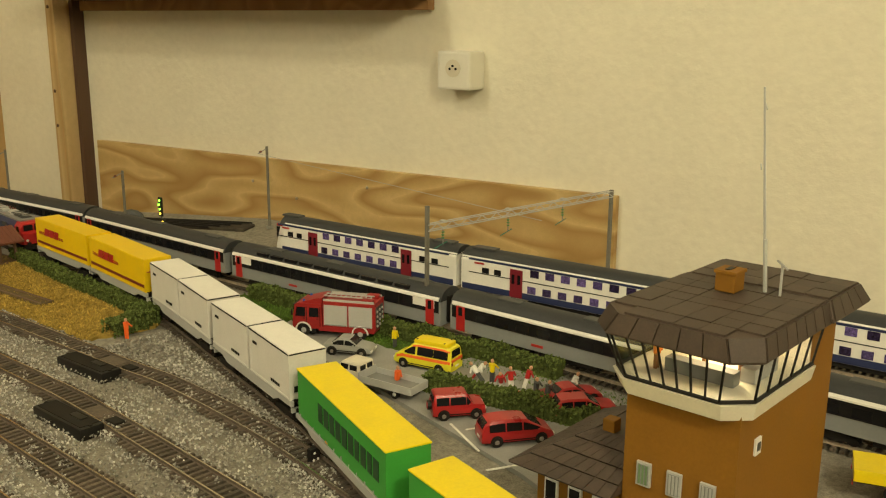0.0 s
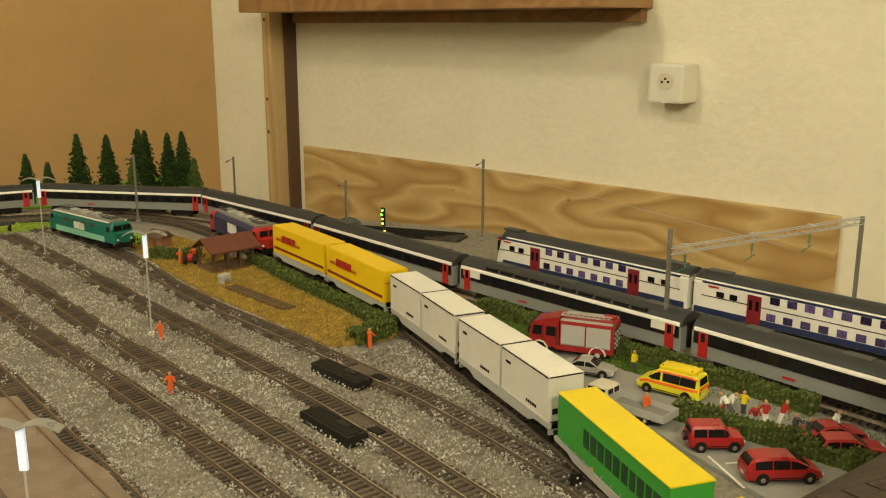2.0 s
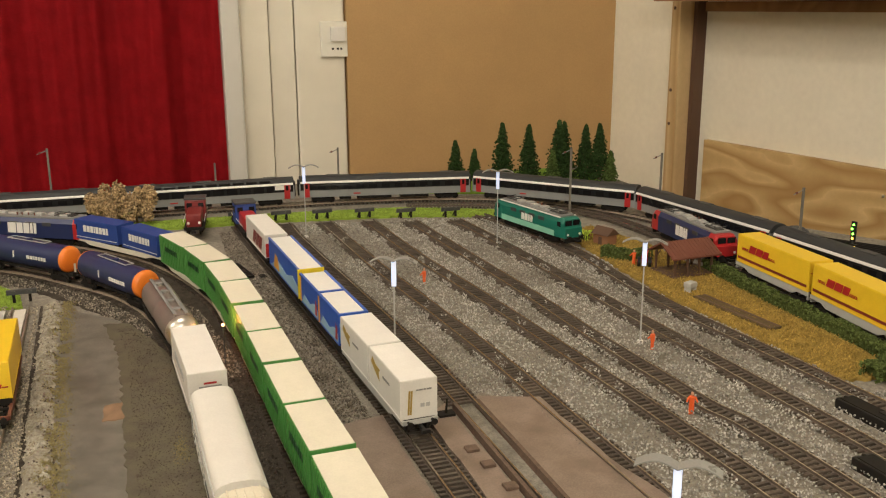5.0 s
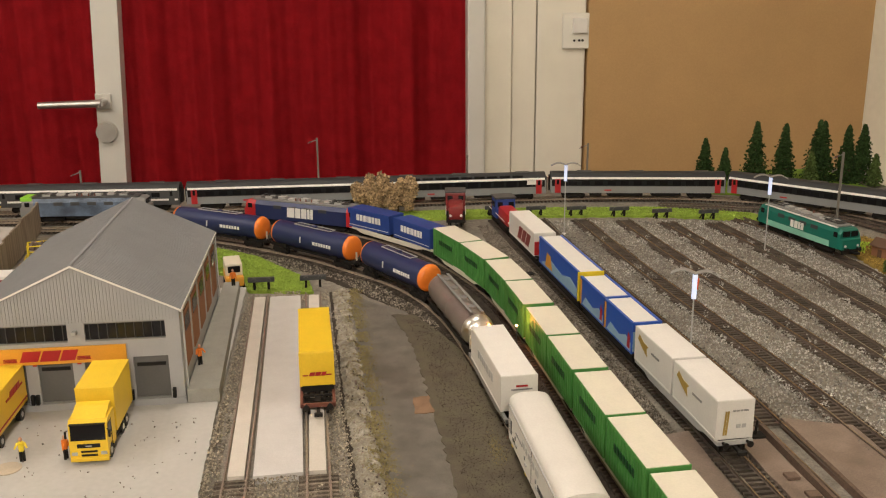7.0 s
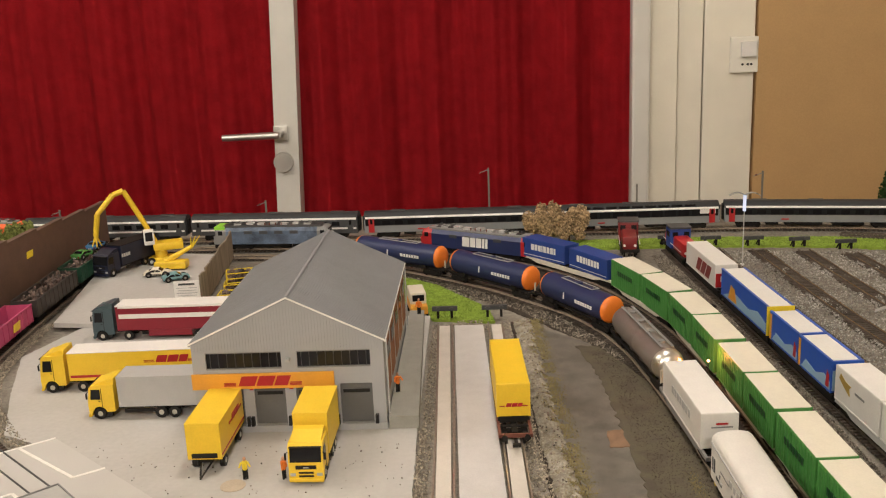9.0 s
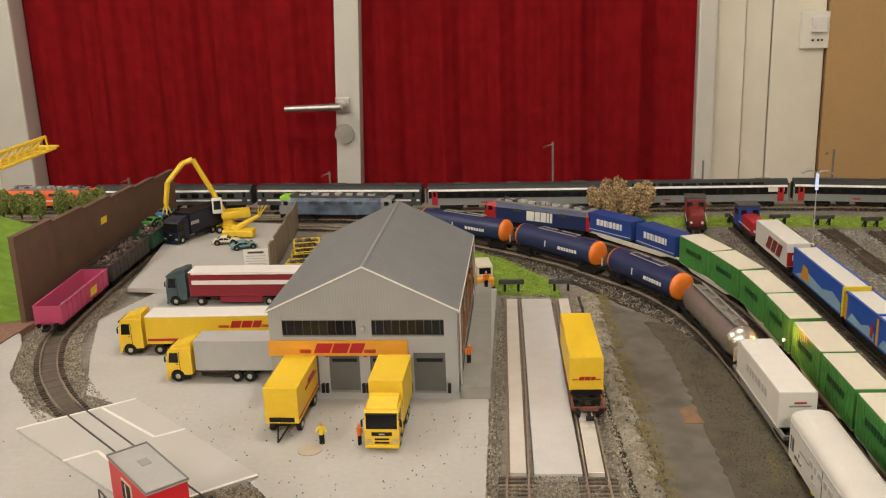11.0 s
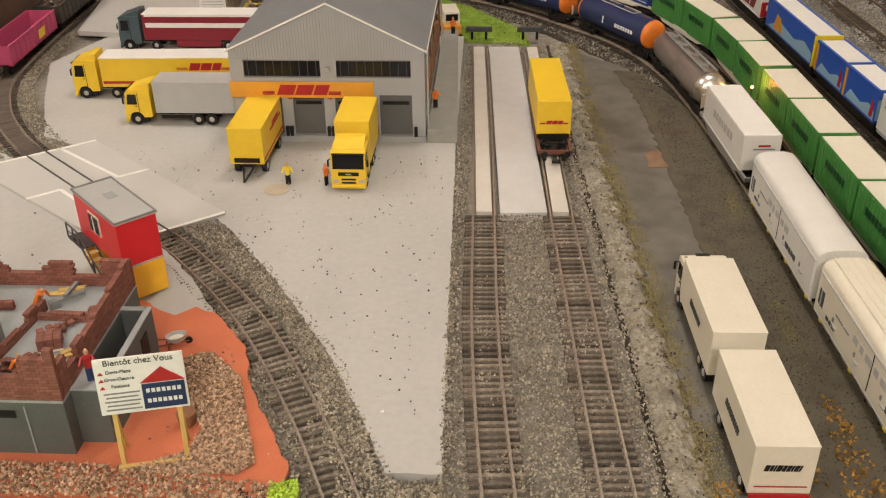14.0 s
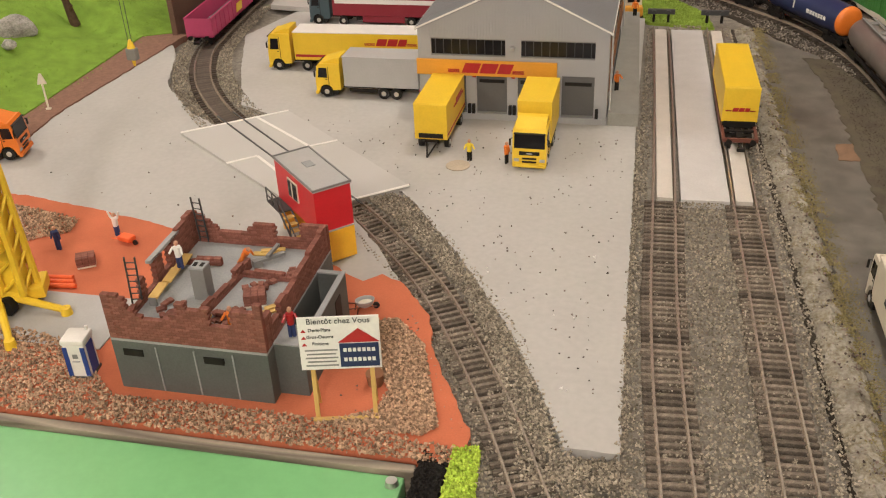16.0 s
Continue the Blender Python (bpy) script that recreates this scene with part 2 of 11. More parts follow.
P_CARRED = paint("car_red", (0.36, 0.014, 0.017), 0.3)
P_DRED = paint("dark_red", (0.20, 0.022, 0.02))
P_CRIMD = paint("crimson_door", (0.19, 0.010, 0.022))
P_CRIM = paint("crimson_curtain_side", (0.22, 0.012, 0.025))
P_ORANGE = paint("orange_paint", (0.76, 0.20, 0.012))
P_AMBER = paint("amber_board", (0.72, 0.34, 0.02))
P_NAVY = paint("navy_blue", (0.018, 0.028, 0.095))
P_INK = paint("ink_blue", (0.010, 0.013, 0.034))
P_BLUE = paint("blue_tarpaulin", (0.02, 0.055, 0.26), 0.55)
P_BBLUE = paint("bright_blue", (0.03, 0.10, 0.48))
P_SKY = paint("pale_blue", (0.30, 0.46, 0.62))
P_TURQ = paint("turquoise", (0.012, 0.15, 0.11))
P_MINT = paint("mint_green", (0.25, 0.55, 0.42))
P_PINK = paint("pink_wagon", (0.50, 0.065, 0.17), 0.6, 0.15)
P_SILVER = mat("silver_paint", (0.29, 0.26, 0.235), 0.38, 0.55, scale=50, vary=0.12, stain=0.25)
P_CHROME = mat("chrome", (0.70, 0.67, 0.61), 0.30, 1.0, scale=50, vary=0.03)
P_LGREY = paint("light_grey", (0.42, 0.42, 0.41), 0.5)
P_MGREY = paint("mid_grey", (0.22, 0.22, 0.215), 0.6, 0.1)
P_MAST = mat("weathered_mast_grey", (0.175, 0.165, 0.14), 0.65, scale=90, vary=0.2, stain=0.3, patch=60)
P_DOOR = paint("dock_door_grey", (0.115, 0.115, 0.112), 0.5)
P_DGREY = paint("dark_grey_roof", (0.055, 0.057, 0.058), 0.5)
P_BLACK = mat("black_plastic", (0.012, 0.011, 0.010), 0.5, scale=70, vary=0.05, fine=600, spec=0.3)
P_UNDER = mat("dusty_black", (0.016, 0.014, 0.012), 0.75, scale=70, vary=0.1, fine=600, spec=0.2)
P_BROWN = paint("wagon_brown", (0.15, 0.05, 0.03), 0.6)
P_GLASSD = mat("dark_window", (0.012, 0.012, 0.014), 0.14, scale=60, vary=0.1, spec=0.3)
P_COACHROOF = mat("black_grey_roof", (0.036, 0.038, 0.041), 0.55, scale=70, vary=0.12, fine=600, stain=0.2, spec=0.35)
P_COACHG = paint("coach_grey", (0.24, 0.25, 0.255), 0.4)
P_BAND = mat("black_window_band", (0.010, 0.010, 0.011), 0.3, scale=60, vary=0.1, spec=0.2)
P_AMBY = paint("ambulance_yellow", (0.72, 0.66, 0.03))
P_SLATE = mat("mossy_track_slab", (0.115, 0.085, 0.045), 0.85, scale=120, vary=0.3, stain=0.3)
P_PURPLE = varied(mat("violet_window", (0.07, 0.05, 0.15), 0.15, scale=500, vary=0.8), 0.75)
P_WHITE2 = paint("pure_white", (0.78, 0.765, 0.73), 0.45)
P_OFFW = paint("ivory_plastic", (0.70, 0.65, 0.53), 0.5)
P_RUST = mat("rusty_steel", (0.125, 0.082, 0.058), 0.75, scale=200, vary=0.3)
P_OCHRE = mat("ochre_wall", (0.225, 0.102, 0.012), 0.7, scale=40, vary=0.07, fine=600, stain=0.1, spec=0.25)
P_TILE = varied(mat("brown_roof_tile", (0.056, 0.038, 0.028), 0.6, scale=150, vary=0.2), 0.18)
P_ROOF = paint("brown_roof", (0.07, 0.047, 0.034), 0.6)
P_SHED = mat("grey_sheet_wall", (0.37, 0.375, 0.385), 0.55, scale=30, vary=0.05)
P_SHEDR = mat("grey_roof_sheet", (0.235, 0.24, 0.25), 0.6, scale=40, vary=0.1, stain=0.15)
P_BRICK = varied(mat("red_brick", (0.225, 0.098, 0.072), 0.8, scale=400, vary=0.2), 0.2)
P_MORTAR = mat("brick_core", (0.20, 0.075, 0.055), 0.85, scale=300, vary=0.2)
P_GCONC = mat("grey_cellar_wall", (0.100, 0.107, 0.102), 0.65, scale=60, vary=0.14, stain=0.25, patch=30)
P_LCONC = mat("slab_grey", (0.33, 0.34, 0.34), 0.8, scale=60, vary=0.12, stain=0.2)
P_WOODY = paint("yellow_timber", (0.62, 0.42, 0.12), 0.6)
P_WOODD = paint("dark_timber", (0.11, 0.06, 0.035), 0.7)
P_FENCE = mat("brown_board_fence", (0.13, 0.075, 0.05), 0.75, scale=60, vary=0.2)
P_SKIN = paint("figure_skin", (0.55, 0.30, 0.18), 0.6)
P_FORANGE = paint("hi_vis_orange", (0.80, 0.13, 0.02), 0.6)
P_TABLE = mat("green_table_paint", (0.19, 0.46, 0.18), 0.32, scale=12, vary=0.05, fine=180, stain=0.06)
P_TAN = paint("tan_card", (0.28, 0.14, 0.075), 0.8)
P_EDGE = plywood("worn_edge_wood", (0.34, 0.29, 0.22), (0.10, 0.08, 0.06), 22, (0.10, 1, 1))
P_ROCK = mat("grey_plaster_rock", (0.34, 0.325, 0.30), 0.9, scale=120, vary=0.35, bump=0.001, fine=500, stain=0.4)
M_GRIME = mat("brown_grime", (0.070, 0.058, 0.044), 0.7, scale=60, vary=0.3, bump=0.0006, fine=900, stain=0.45, tint=(0.105, 0.092, 0.050), patch=30)
P_SILV2 = paint("silver_grey_car", (0.32, 0.32, 0.30), 0.4)
P_COOL = mat("cool_white_lantern", (0.70, 0.78, 1.0), 0.35, glow=0.45)
P_WING = mat("smoky_clear_wing", (0.27, 0.27, 0.26), 0.3, scale=90, vary=0.1)
P_BANK = mat("grey_brown_plaster", (0.30, 0.28, 0.24), 0.9, scale=110, vary=0.4, bump=0.0015, fine=500, stain=0.85, tint=(0.19, 0.165, 0.105), patch=55)
P_MANH = mat("pale_manhole", (0.45, 0.38, 0.28), 0.7, scale=80, vary=0.1)
P_PATCH = mat("brown_road_patch", (0.25, 0.16, 0.10), 0.8, scale=90, vary=0.2)
P_BLUISH = mat("printed_landscape_grey", (0.10, 0.135, 0.20), 0.45, scale=45, vary=0.8)
P_GOLD = paint("dull_gold_print", (0.36, 0.25, 0.05), 0.55)
P_LIMEC = paint("lime_cab", (0.30, 0.68, 0.04))
M_GLASS = glass("clear_glass", (0.95, 0.97, 0.97))
M_LAMPW = mat("warm_lamp_glow", (1.0, 0.78, 0.45), 0.5, glow=6.0)
M_LAMPO = mat("orange_lamp_glow", (1.0, 0.48, 0.20), 0.5, glow=4.0)
M_SIGG = mat("green_signal_glow", (0.25, 1.0, 0.05), 0.5, glow=5.0)
M_SIGY = mat("amber_signal_glow", (1.0, 0.55, 0.05), 0.5, glow=5.0)
M_TUBE = mat("white_tube_glow", (1.0, 0.85, 0.65), 0.5, glow=3.0)


# ---- building blocks ----
def bx(bm, cx, cy, cz, sx, sy, sz, bev=0.0, rz=0.0):
    r = bmesh.ops.create_cube(bm, size=1.0, matrix=Matrix.Translation((cx, cy, cz)) @ Matrix.Rotation(radians(rz), 4, "Z") @ Matrix.Diagonal((sx, sy, sz, 1)))
    if bev:
        es = list({e for v in r["verts"] for e in v.link_edges})
        bmesh.ops.bevel(bm, geom=es, offset=bev, segments=2, affect="EDGES", profile=0.6)
    return bm


def box(*a, **k):
    return bx(bmesh.new(), *a, **k)


def cyl(bm, p0, p1, r0, r1=None, n=12):
    p0, p1 = Vector(p0), Vector(p1)
    d = p1 - p0
    q = d.to_track_quat("Z", "Y").to_matrix().to_4x4()
    bmesh.ops.create_cone(bm, cap_ends=True, segments=n, radius1=r0, radius2=r0 if r1 is None else r1, depth=d.length,
                          matrix=Matrix.Translation((p0 + p1) / 2) @ q)
    return bm


def rod(*a, **k):
    return cyl(bmesh.new(), *a, **k)


def loft(bm, rings, caps=True):
    vs = [[bm.verts.new(p) for p in r] for r in rings]
    n = len(vs[0])
    for a, b in zip(vs, vs[1:]):
        for i in range(n):
            bm.faces.new((a[i], a[(i + 1) % n], b[(i + 1) % n], b[i]))
    if caps:
        bm.faces.new(list(reversed(vs[0])))
        bm.faces.new(vs[-1])
    return bm


def prism(bm, pts, axis, lo, hi):
    """A flat outline drawn out along an axis."""
    def at(p, h):
        return {"x": (h, p[0], p[1]), "y": (p[0], h, p[1]), "z": (p[0], p[1], h)}[axis]
    return loft(bm, [[at(p, lo) for p in pts], [at(p, hi) for p in pts]])


def ball(bm, c, r, n=10, sq=(1, 1, 1)):
    bmesh.ops.create_uvsphere(bm, u_segments=n, v_segments=max(5, n // 2 + 1), radius=r, matrix=Matrix.Translation(c) @ Matrix.Diagonal((*sq, 1)))
    return bm


def mesh_of(name, bm, material, smooth=False):
    bmesh.ops.recalc_face_normals(bm, faces=bm.faces)
    me = bpy.data.meshes.new(name)
    bm.to_mesh(me)
    bm.free()
    me.materials.append(material)
    if smooth:
        for p in me.polygons:
            p.use_smooth = True
        me.set_sharp_from_angle(angle=radians(35))
    return me


def part(name, bm, material, parent=None, label="", smooth=False, m=None):
    ob = new(name, bm if isinstance(bm, bpy.types.Mesh) else mesh_of(name, bm, material, smooth))
    if parent is not None:
        ob.parent = parent
    if m is not None:
        ob.matrix_basis = m
    if label:
        ob["label"] = label
    return ob


def thing(name, m, label, category, group="", kind=""):
    ob = new(name)
    ob.empty_display_size = 0.02
    ob.matrix_basis = m
    return tagged(ob, label, category, group, kind)


def solid(name, bm, material, label, category, kind="", group="", smooth=False, m=None):
    ob = part(name, bm, material, None, "", smooth, m)
    return tagged(ob, label, category, group, kind)


def bars(name, parent, material, m, widths, h, gap, slant=0.0, thick=0.0004, label=""):
    """A row of plain bars standing for lettering, from the middle of its baseline: x along the row, y up, z out."""
    bm = bmesh.new()
    x = -(sum(widths) + gap * (len(widths) - 1)) / 2
    for w in widths:
        prism(bm, [(x, -h / 2), (x + w, -h / 2), (x + w + slant * h, h / 2), (x + slant * h, h / 2)], "z", 0, thick)
        x += w + gap
    return part(name, bm, material, parent, label, m=m)


def words(name, parent, material, m, text, size):
    cu = bpy.data.curves.new(name, "FONT")
    cu.body, cu.size, cu.align_x, cu.align_y, cu.extrude = text, size, "CENTER", "CENTER", 0.0002
    ob = new(name + "_draft", cu)
    me = bpy.data.meshes.new_from_object(ob.evaluated_get(bpy.context.evaluated_depsgraph_get()))
    bpy.data.objects.remove(ob)
    me.materials.clear()
    me.materials.append(material)
    return part(name, me, material, parent, m=m)


# faces of a box for lettering: side to -y, side to +y, front to +x, back to -x
def side_m(x, y, z, sign=-1):
    return pose(x, y, z, 90, 0, 0 if sign < 0 else 180)


def end_m(x, y, z, sign=1):
    return pose(x, y, z, 90, 0, 90 if sign > 0 else -90)


def curve_pts(pts, step=0.006):
    """Evenly spaced (x, y, heading) on a smooth line through pts."""
    P = [Vector(p) for p in pts]
    P = [2 * P[0] - P[1]] + P + [2 * P[-1] - P[-2]]
    dense = []
    for i in range(1, len(P) - 2):
        a, b, c, d = P[i - 1:i + 3]
        for k in range(40):
            t = k / 40
            dense.append(0.5 * ((2 * b) + (c - a) * t + (2 * a - 5 * b + 4 * c - d) * t * t + (3 * b - a - 3 * c + d) * t ** 3))
    dense.append(P[-2])
    D = [0.0]
    for a, b in zip(dense, dense[1:]):
        D.append(D[-1] + (b - a).length)
    xs, ys = [p.x for p in dense], [p.y for p in dense]
    n = max(2, int(round(D[-1] / step)))
    s = np.linspace(0, D[-1], n + 1)
    X, Y = np.interp(s, D, xs), np.interp(s, D, ys)
    H = np.arctan2(np.gradient(Y), np.gradient(X))
    return list(zip(X, Y, H, s))


class Line:
    def __init__(self, pts):
        self.c = np.array(curve_pts(pts, 0.003))

    def at(self, s):
        c = self.c
        return np.interp(s, c[:, 3], c[:, 0]), np.interp(s, c[:, 3], c[:, 1])

    def s_y(self, y):
        return float(self.c[np.argmin(abs(self.c[:, 1] - y)), 3])

    def s_x(self, x):
        return float(self.c[np.argmin(abs(self.c[:, 0] - x)), 3])

    def seat(self, s, length, z=0.0, back=False):
        """The pose of a wagon of that length with its middle at s."""
        a, b = self.at(s - 0.36 * length), self.at(s + 0.36 * length)
        h = math.degrees(math.atan2(b[1] - a[1], b[0] - a[0])) + (180 if back else 0)
        return pose((a[0] + b[0]) / 2, (a[1] + b[1]) / 2, z, 0, 0, h)


# ---- the room ----
def slab(name, x0, x1, y0, y1, z0, z1, material, label, category, kind="structure", bev=0.0):
    return solid(name, box((x0 + x1) / 2, (y0 + y1) / 2, (z0 + z1) / 2, x1 - x0, y1 - y0, z1 - z0, bev), material, label, category, kind)


FLOOR_Z, CEIL_Z, DOOR_Y = -0.95, 1.55, 1.56
WALL_A, WALL_B = Vector((1.455, 1.58)), Vector((2.07, -2.17))          # foot line of the slanting wall
wdir = (WALL_B - WALL_A).normalized()
wnor = Vector((wdir.y, -wdir.x))                                      # into the room
if wnor.x > 0:
    wnor = -wnor
WANG = math.degrees(math.atan2(wdir.y, wdir.x))


def on_wall(s, out, z):
    """Along the slanting wall from the corner, out into the room, up."""
    p = WALL_A + wdir * s + wnor * out
    return Vector((p.x, p.y, z))


def wall_pose(s, out, z):
    p = on_wall(s, out, z)
    return pose(p.x, p.y, p.z, 0, 0, WANG)                             # x along the wall, -y or +y out


SGN = 1 if (Matrix.Rotation(radians(WANG), 2) @ Vector((0, 1))).dot(wnor) > 0 else -1
slab("floor", -2.6, 2.4, -2.6, 1.8, FLOOR_Z - 0.05, FLOOR_Z, M_FLOOR, "brown wooden floor of the hobby room", "floor")
slab("ceiling", -2.6, 2.4, -2.6, 1.8, CEIL_Z, CEIL_Z + 0.05, M_CEIL, "white painted ceiling of the room", "ceiling")
part_wall = box(1.9, SGN * -0.05, (FLOOR_Z + CEIL_Z) / 2, 4.2, 0.1, CEIL_Z - FLOOR_Z)
solid("wall_east", part_wall, M_WALL, "cream plastered wall, slightly rough and stained", "wall", "structure", m=wall_pose(0, 0, 0))
slab("wall_north", 0.46, 1.6, DOOR_Y + 0.02, DOOR_Y + 0.12, FLOOR_Z, CEIL_Z, M_WALL, "cream wall beside the curtained doors", "wall")
slab("wall_north", -2.6, -1.28, DOOR_Y + 0.02, DOOR_Y + 0.12, FLOOR_Z, CEIL_Z, M_WALL, "cream wall beyond the doors", "wall")
# out of view; colour darkened to keep bounced light out of the shadows
slab("wall_west", -2.4, -2.3, -2.6, 1.8, FLOOR_Z, CEIL_Z, M_WALLD, "unseen cream wall, darkened to cut bounced light", "wall")
slab("wall_south", -2.6, 2.4, -2.3, -2.2, FLOOR_Z, CEIL_Z, M_WALLD, "unseen cream wall behind the layout, darkened to cut bounced light", "wall")

# curtained double door
door = thing("door_1", pose(0, DOOR_Y, 0), "grey-white framed double glass door behind red curtains", "door", kind="structure")
for x0, x1, nm in ((0.405, 0.447, "jamb"), (-1.28, -1.19, "jamb")):
    part(nm, box((x0 + x1) / 2, -0.015, (FLOOR_Z + CEIL_Z) / 2, x1 - x0, 0.07, CEIL_Z - FLOOR_Z, 0.006), M_GREYWHITE, door)
STILE = lambda z: -0.4300 + 0.0425 * z                                # left edge of the leaning middle stile
part("stile", prism(bmesh.new(), [(STILE(z) + w, z) for z, w in ((FLOOR_Z, 0.0), (FLOOR_Z, 0.056), (CEIL_Z, 0.056), (CEIL_Z, 0.0))], "y", -0.050, 0.020), M_GREYWHITE, door)
part("glass_pane", box(-0.39, 0.06, 0.3, 1.7, 0.006, 2.4), P_GLASSD, door)
hb = part("handle_plate", box(-0.408, -0.056, 0.117, 0.034, 0.006, 0.035, 0.002), M_ALU, door)
hd = cyl(bmesh.new(), (-0.408, -0.055, 0.117), (-0.408, -0.10, 0.117), 0.009)
cyl(hd, (-0.404, -0.098, 0.117), (-0.535, -0.098, 0.115), 0.0085, 0.0075)
part("door_handle", hd, M_ALU, door, "brushed aluminium lever handle", True)
part("lock_rosette", rod((-0.408, -0.05, 0.048), (-0.408, -0.062, 0.048), 0.024, 0.022, 24), M_ALU, door, smooth=True)


def curtain(x0, x1, seed, label):
    rnd = random.Random(seed)
    n, rows = 320, 10
    ph = [rnd.uniform(0, 6.3) for _ in range(4)]
    bm = bmesh.new()
    grid = []
    for j in range(rows + 1):
        z = FLOOR_Z + 0.05 + (CEIL_Z - 0.08 - FLOOR_Z) * j / rows
        row = []
        for i in range(n + 1):
            u = i / n
            x = x0 + (x1 - x0) * u
            a = 0.016 * math.sin(u * 44 * (x1 - x0) + ph[0] + 0.5 * math.sin(u * 9 + ph[1])) + 0.0035 * math.sin(u * 97 * (x1 - x0) + ph[2] + 0.2 * z) + 0.0013 * math.sin(u * 233 * (x1 - x0) + ph[1] + 0.9 * math.sin(2.1 * z + ph[0])) + 0.004 * math.sin(u * 23 + 1.3 * z + ph[3])
            row.append(bm.verts.new((x, a, z)))
        grid.append(row)
    for j in range(rows):
        for i in range(n):
            bm.faces.new((grid[j][i], grid[j][i + 1], grid[j + 1][i + 1], grid[j + 1][i]))
    bmesh.ops.solidify(bm, geom=bm.faces[:], thickness=0.002)
    return solid("curtain", bm, M_CURTAIN, label, "curtain", group="door curtains", smooth=True, m=pose(0, DOOR_Y - 0.005, 0))


curtain(-0.395, 0.405, 3, "deep red cloth curtain hanging in folds on the glass door")
curtain(-1.19, -0.398, 4, "deep red cloth curtain hanging in folds beside the handle")

# cream boarded strip beside the door, with a switch
panel = thing("trim_panel", pose(0, DOOR_Y, 0), "cream painted door lining with upright grooves", "panelling", kind="structure")
for x0, x1, d in ((0.450, 0.515, 0.035), (0.518, 0.575, 0.022), (0.578, 0.694, 0.02)):
    part("board", box((x0 + x1) / 2, 0.02 - d / 2, (FLOOR_Z + CEIL_Z) / 2, x1 - x0, d, CEIL_Z - FLOOR_Z, 0.003), M_CREAM, panel)
sw = thing("light_switch", pose(0.668, DOOR_Y - 0.002, 0.252), "white plastic light switch with a socket below on one plate", "switch")
part("plate", box(0, -0.005, 0, 0.064, 0.01, 0.082, 0.003), M_WHITEPL, sw)
part("rocker", box(0.008, -0.014, 0.012, 0.034, 0.012, 0.034, 0.002), P_WHITE2, sw)
for dx in (-0.004, 0.008, 0.016):
    part("socket_hole", rod((dx, -0.0098, -0.022), (dx, -0.0115, -0.022), 0.0028, n=10), P_BLACK, sw)
solid("backboard_brown", prism(bmesh.new(), [(0.699, -0.16), (1.4675, -0.16), (1.375, 1.3), (0.699, 1.3)], "y", DOOR_Y - 0.008, DOOR_Y + 0.018), M_HARDB, "large plain brown hardboard sheet against the wall", "board", "structure")

# corner: white pier, timber post, plywood, shelf, socket box
pier = solid("wall_pier", box(0.14, SGN * 0.02, 0.3, 0.27, 0.06, 2.48, 0.02), M_WALL, "rounded white plastered pier in the corner", "wall", "structure", m=wall_pose(0, 0, 0))
post = thing("timber_post", wall_pose(0.275, 0.0, 0), "squared pine post nailed upright at the wall", "post")
part("stud", box(0, SGN * 0.035, 0.3, 0.030, 0.07, 2.46, 0.002), M_PINE, post)
part("dark_board", box(0.0225, SGN * 0.015, 0.3, 0.012, 0.03, 2.46), P_WOODD, post)
for z in (0.13, 0.32, 0.05):
    part("knot", rod((-0.004, SGN * 0.07, z), (-0.004, SGN * 0.0712, z), 0.004), P_WOODD, post)
ply = solid("plywood_board", box(0.655, SGN * 0.008, -0.25, 1.31, 0.014, 0.53, 0.001), M_PLY, "pine plywood board with wild dark grain screwed to the wall", "board", m=wall_pose(0.335, 0.0, 0))
sh = thing("wall_shelf", wall_pose(0.28, 0, 0.335), "brown wooden shelf board fixed to the wall", "shelf")
part("board", box(0.52, SGN * 0.085, 0.014, 0.98, 0.17, 0.028, 0.002), M_DARKWOOD, sh)
part("bracket_rail", box(0.52, SGN * 0.012, -0.012, 0.96, 0.02, 0.022, 0.001), M_DARKWOOD, sh)
SOCK_S = (Vector((1.66, 0.30)) - WALL_A).dot(wdir) + 0.055
sk = thing("wall_socket", wall_pose(SOCK_S, 0, 0.21), "white surface-mounted plastic socket box on the wall", "socket")
part("case", box(0, SGN * 0.026, 0, 0.066, 0.052, 0.066, 0.005), M_WHITEPL, sk)
part("recess", rod((0.0, SGN * 0.0525, 0.004), (0.0, SGN * 0.0535, 0.004), 0.015, n=20), P_OFFW, sk)
for dx, dz in ((-0.006, 0.002), (0.006, 0.002), (0, 0.007)):
    part("contact_hole", rod((dx, SGN * 0.0535, dz + 0.001), (dx, SGN * 0.0545, dz + 0.001), 0.0022, n=8), P_BLACK, sk)
# hanging tube lamps
for x, y, z, _ in LAMPS:
    cl = thing("hanging_lamp", pose(x, y, z + 0.13), "white tube lamp hanging on two cords", "lamp", "hanging lamps")
    part("housing", box(0, 0, 0.015, 0.14, 0.70, 0.03, 0.005), P_WHITE2, cl)
    part("tube", rod((0, -0.32, -0.02), (0, 0.32, -0.02), 0.013), M_TUBE, cl, smooth=True)
    for d in (-0.25, 0.25):
        part("cord", rod((0, d, 0.03), (0, d, CEIL_Z - z - 0.13), 0.003, n=6), P_WHITE2, cl)

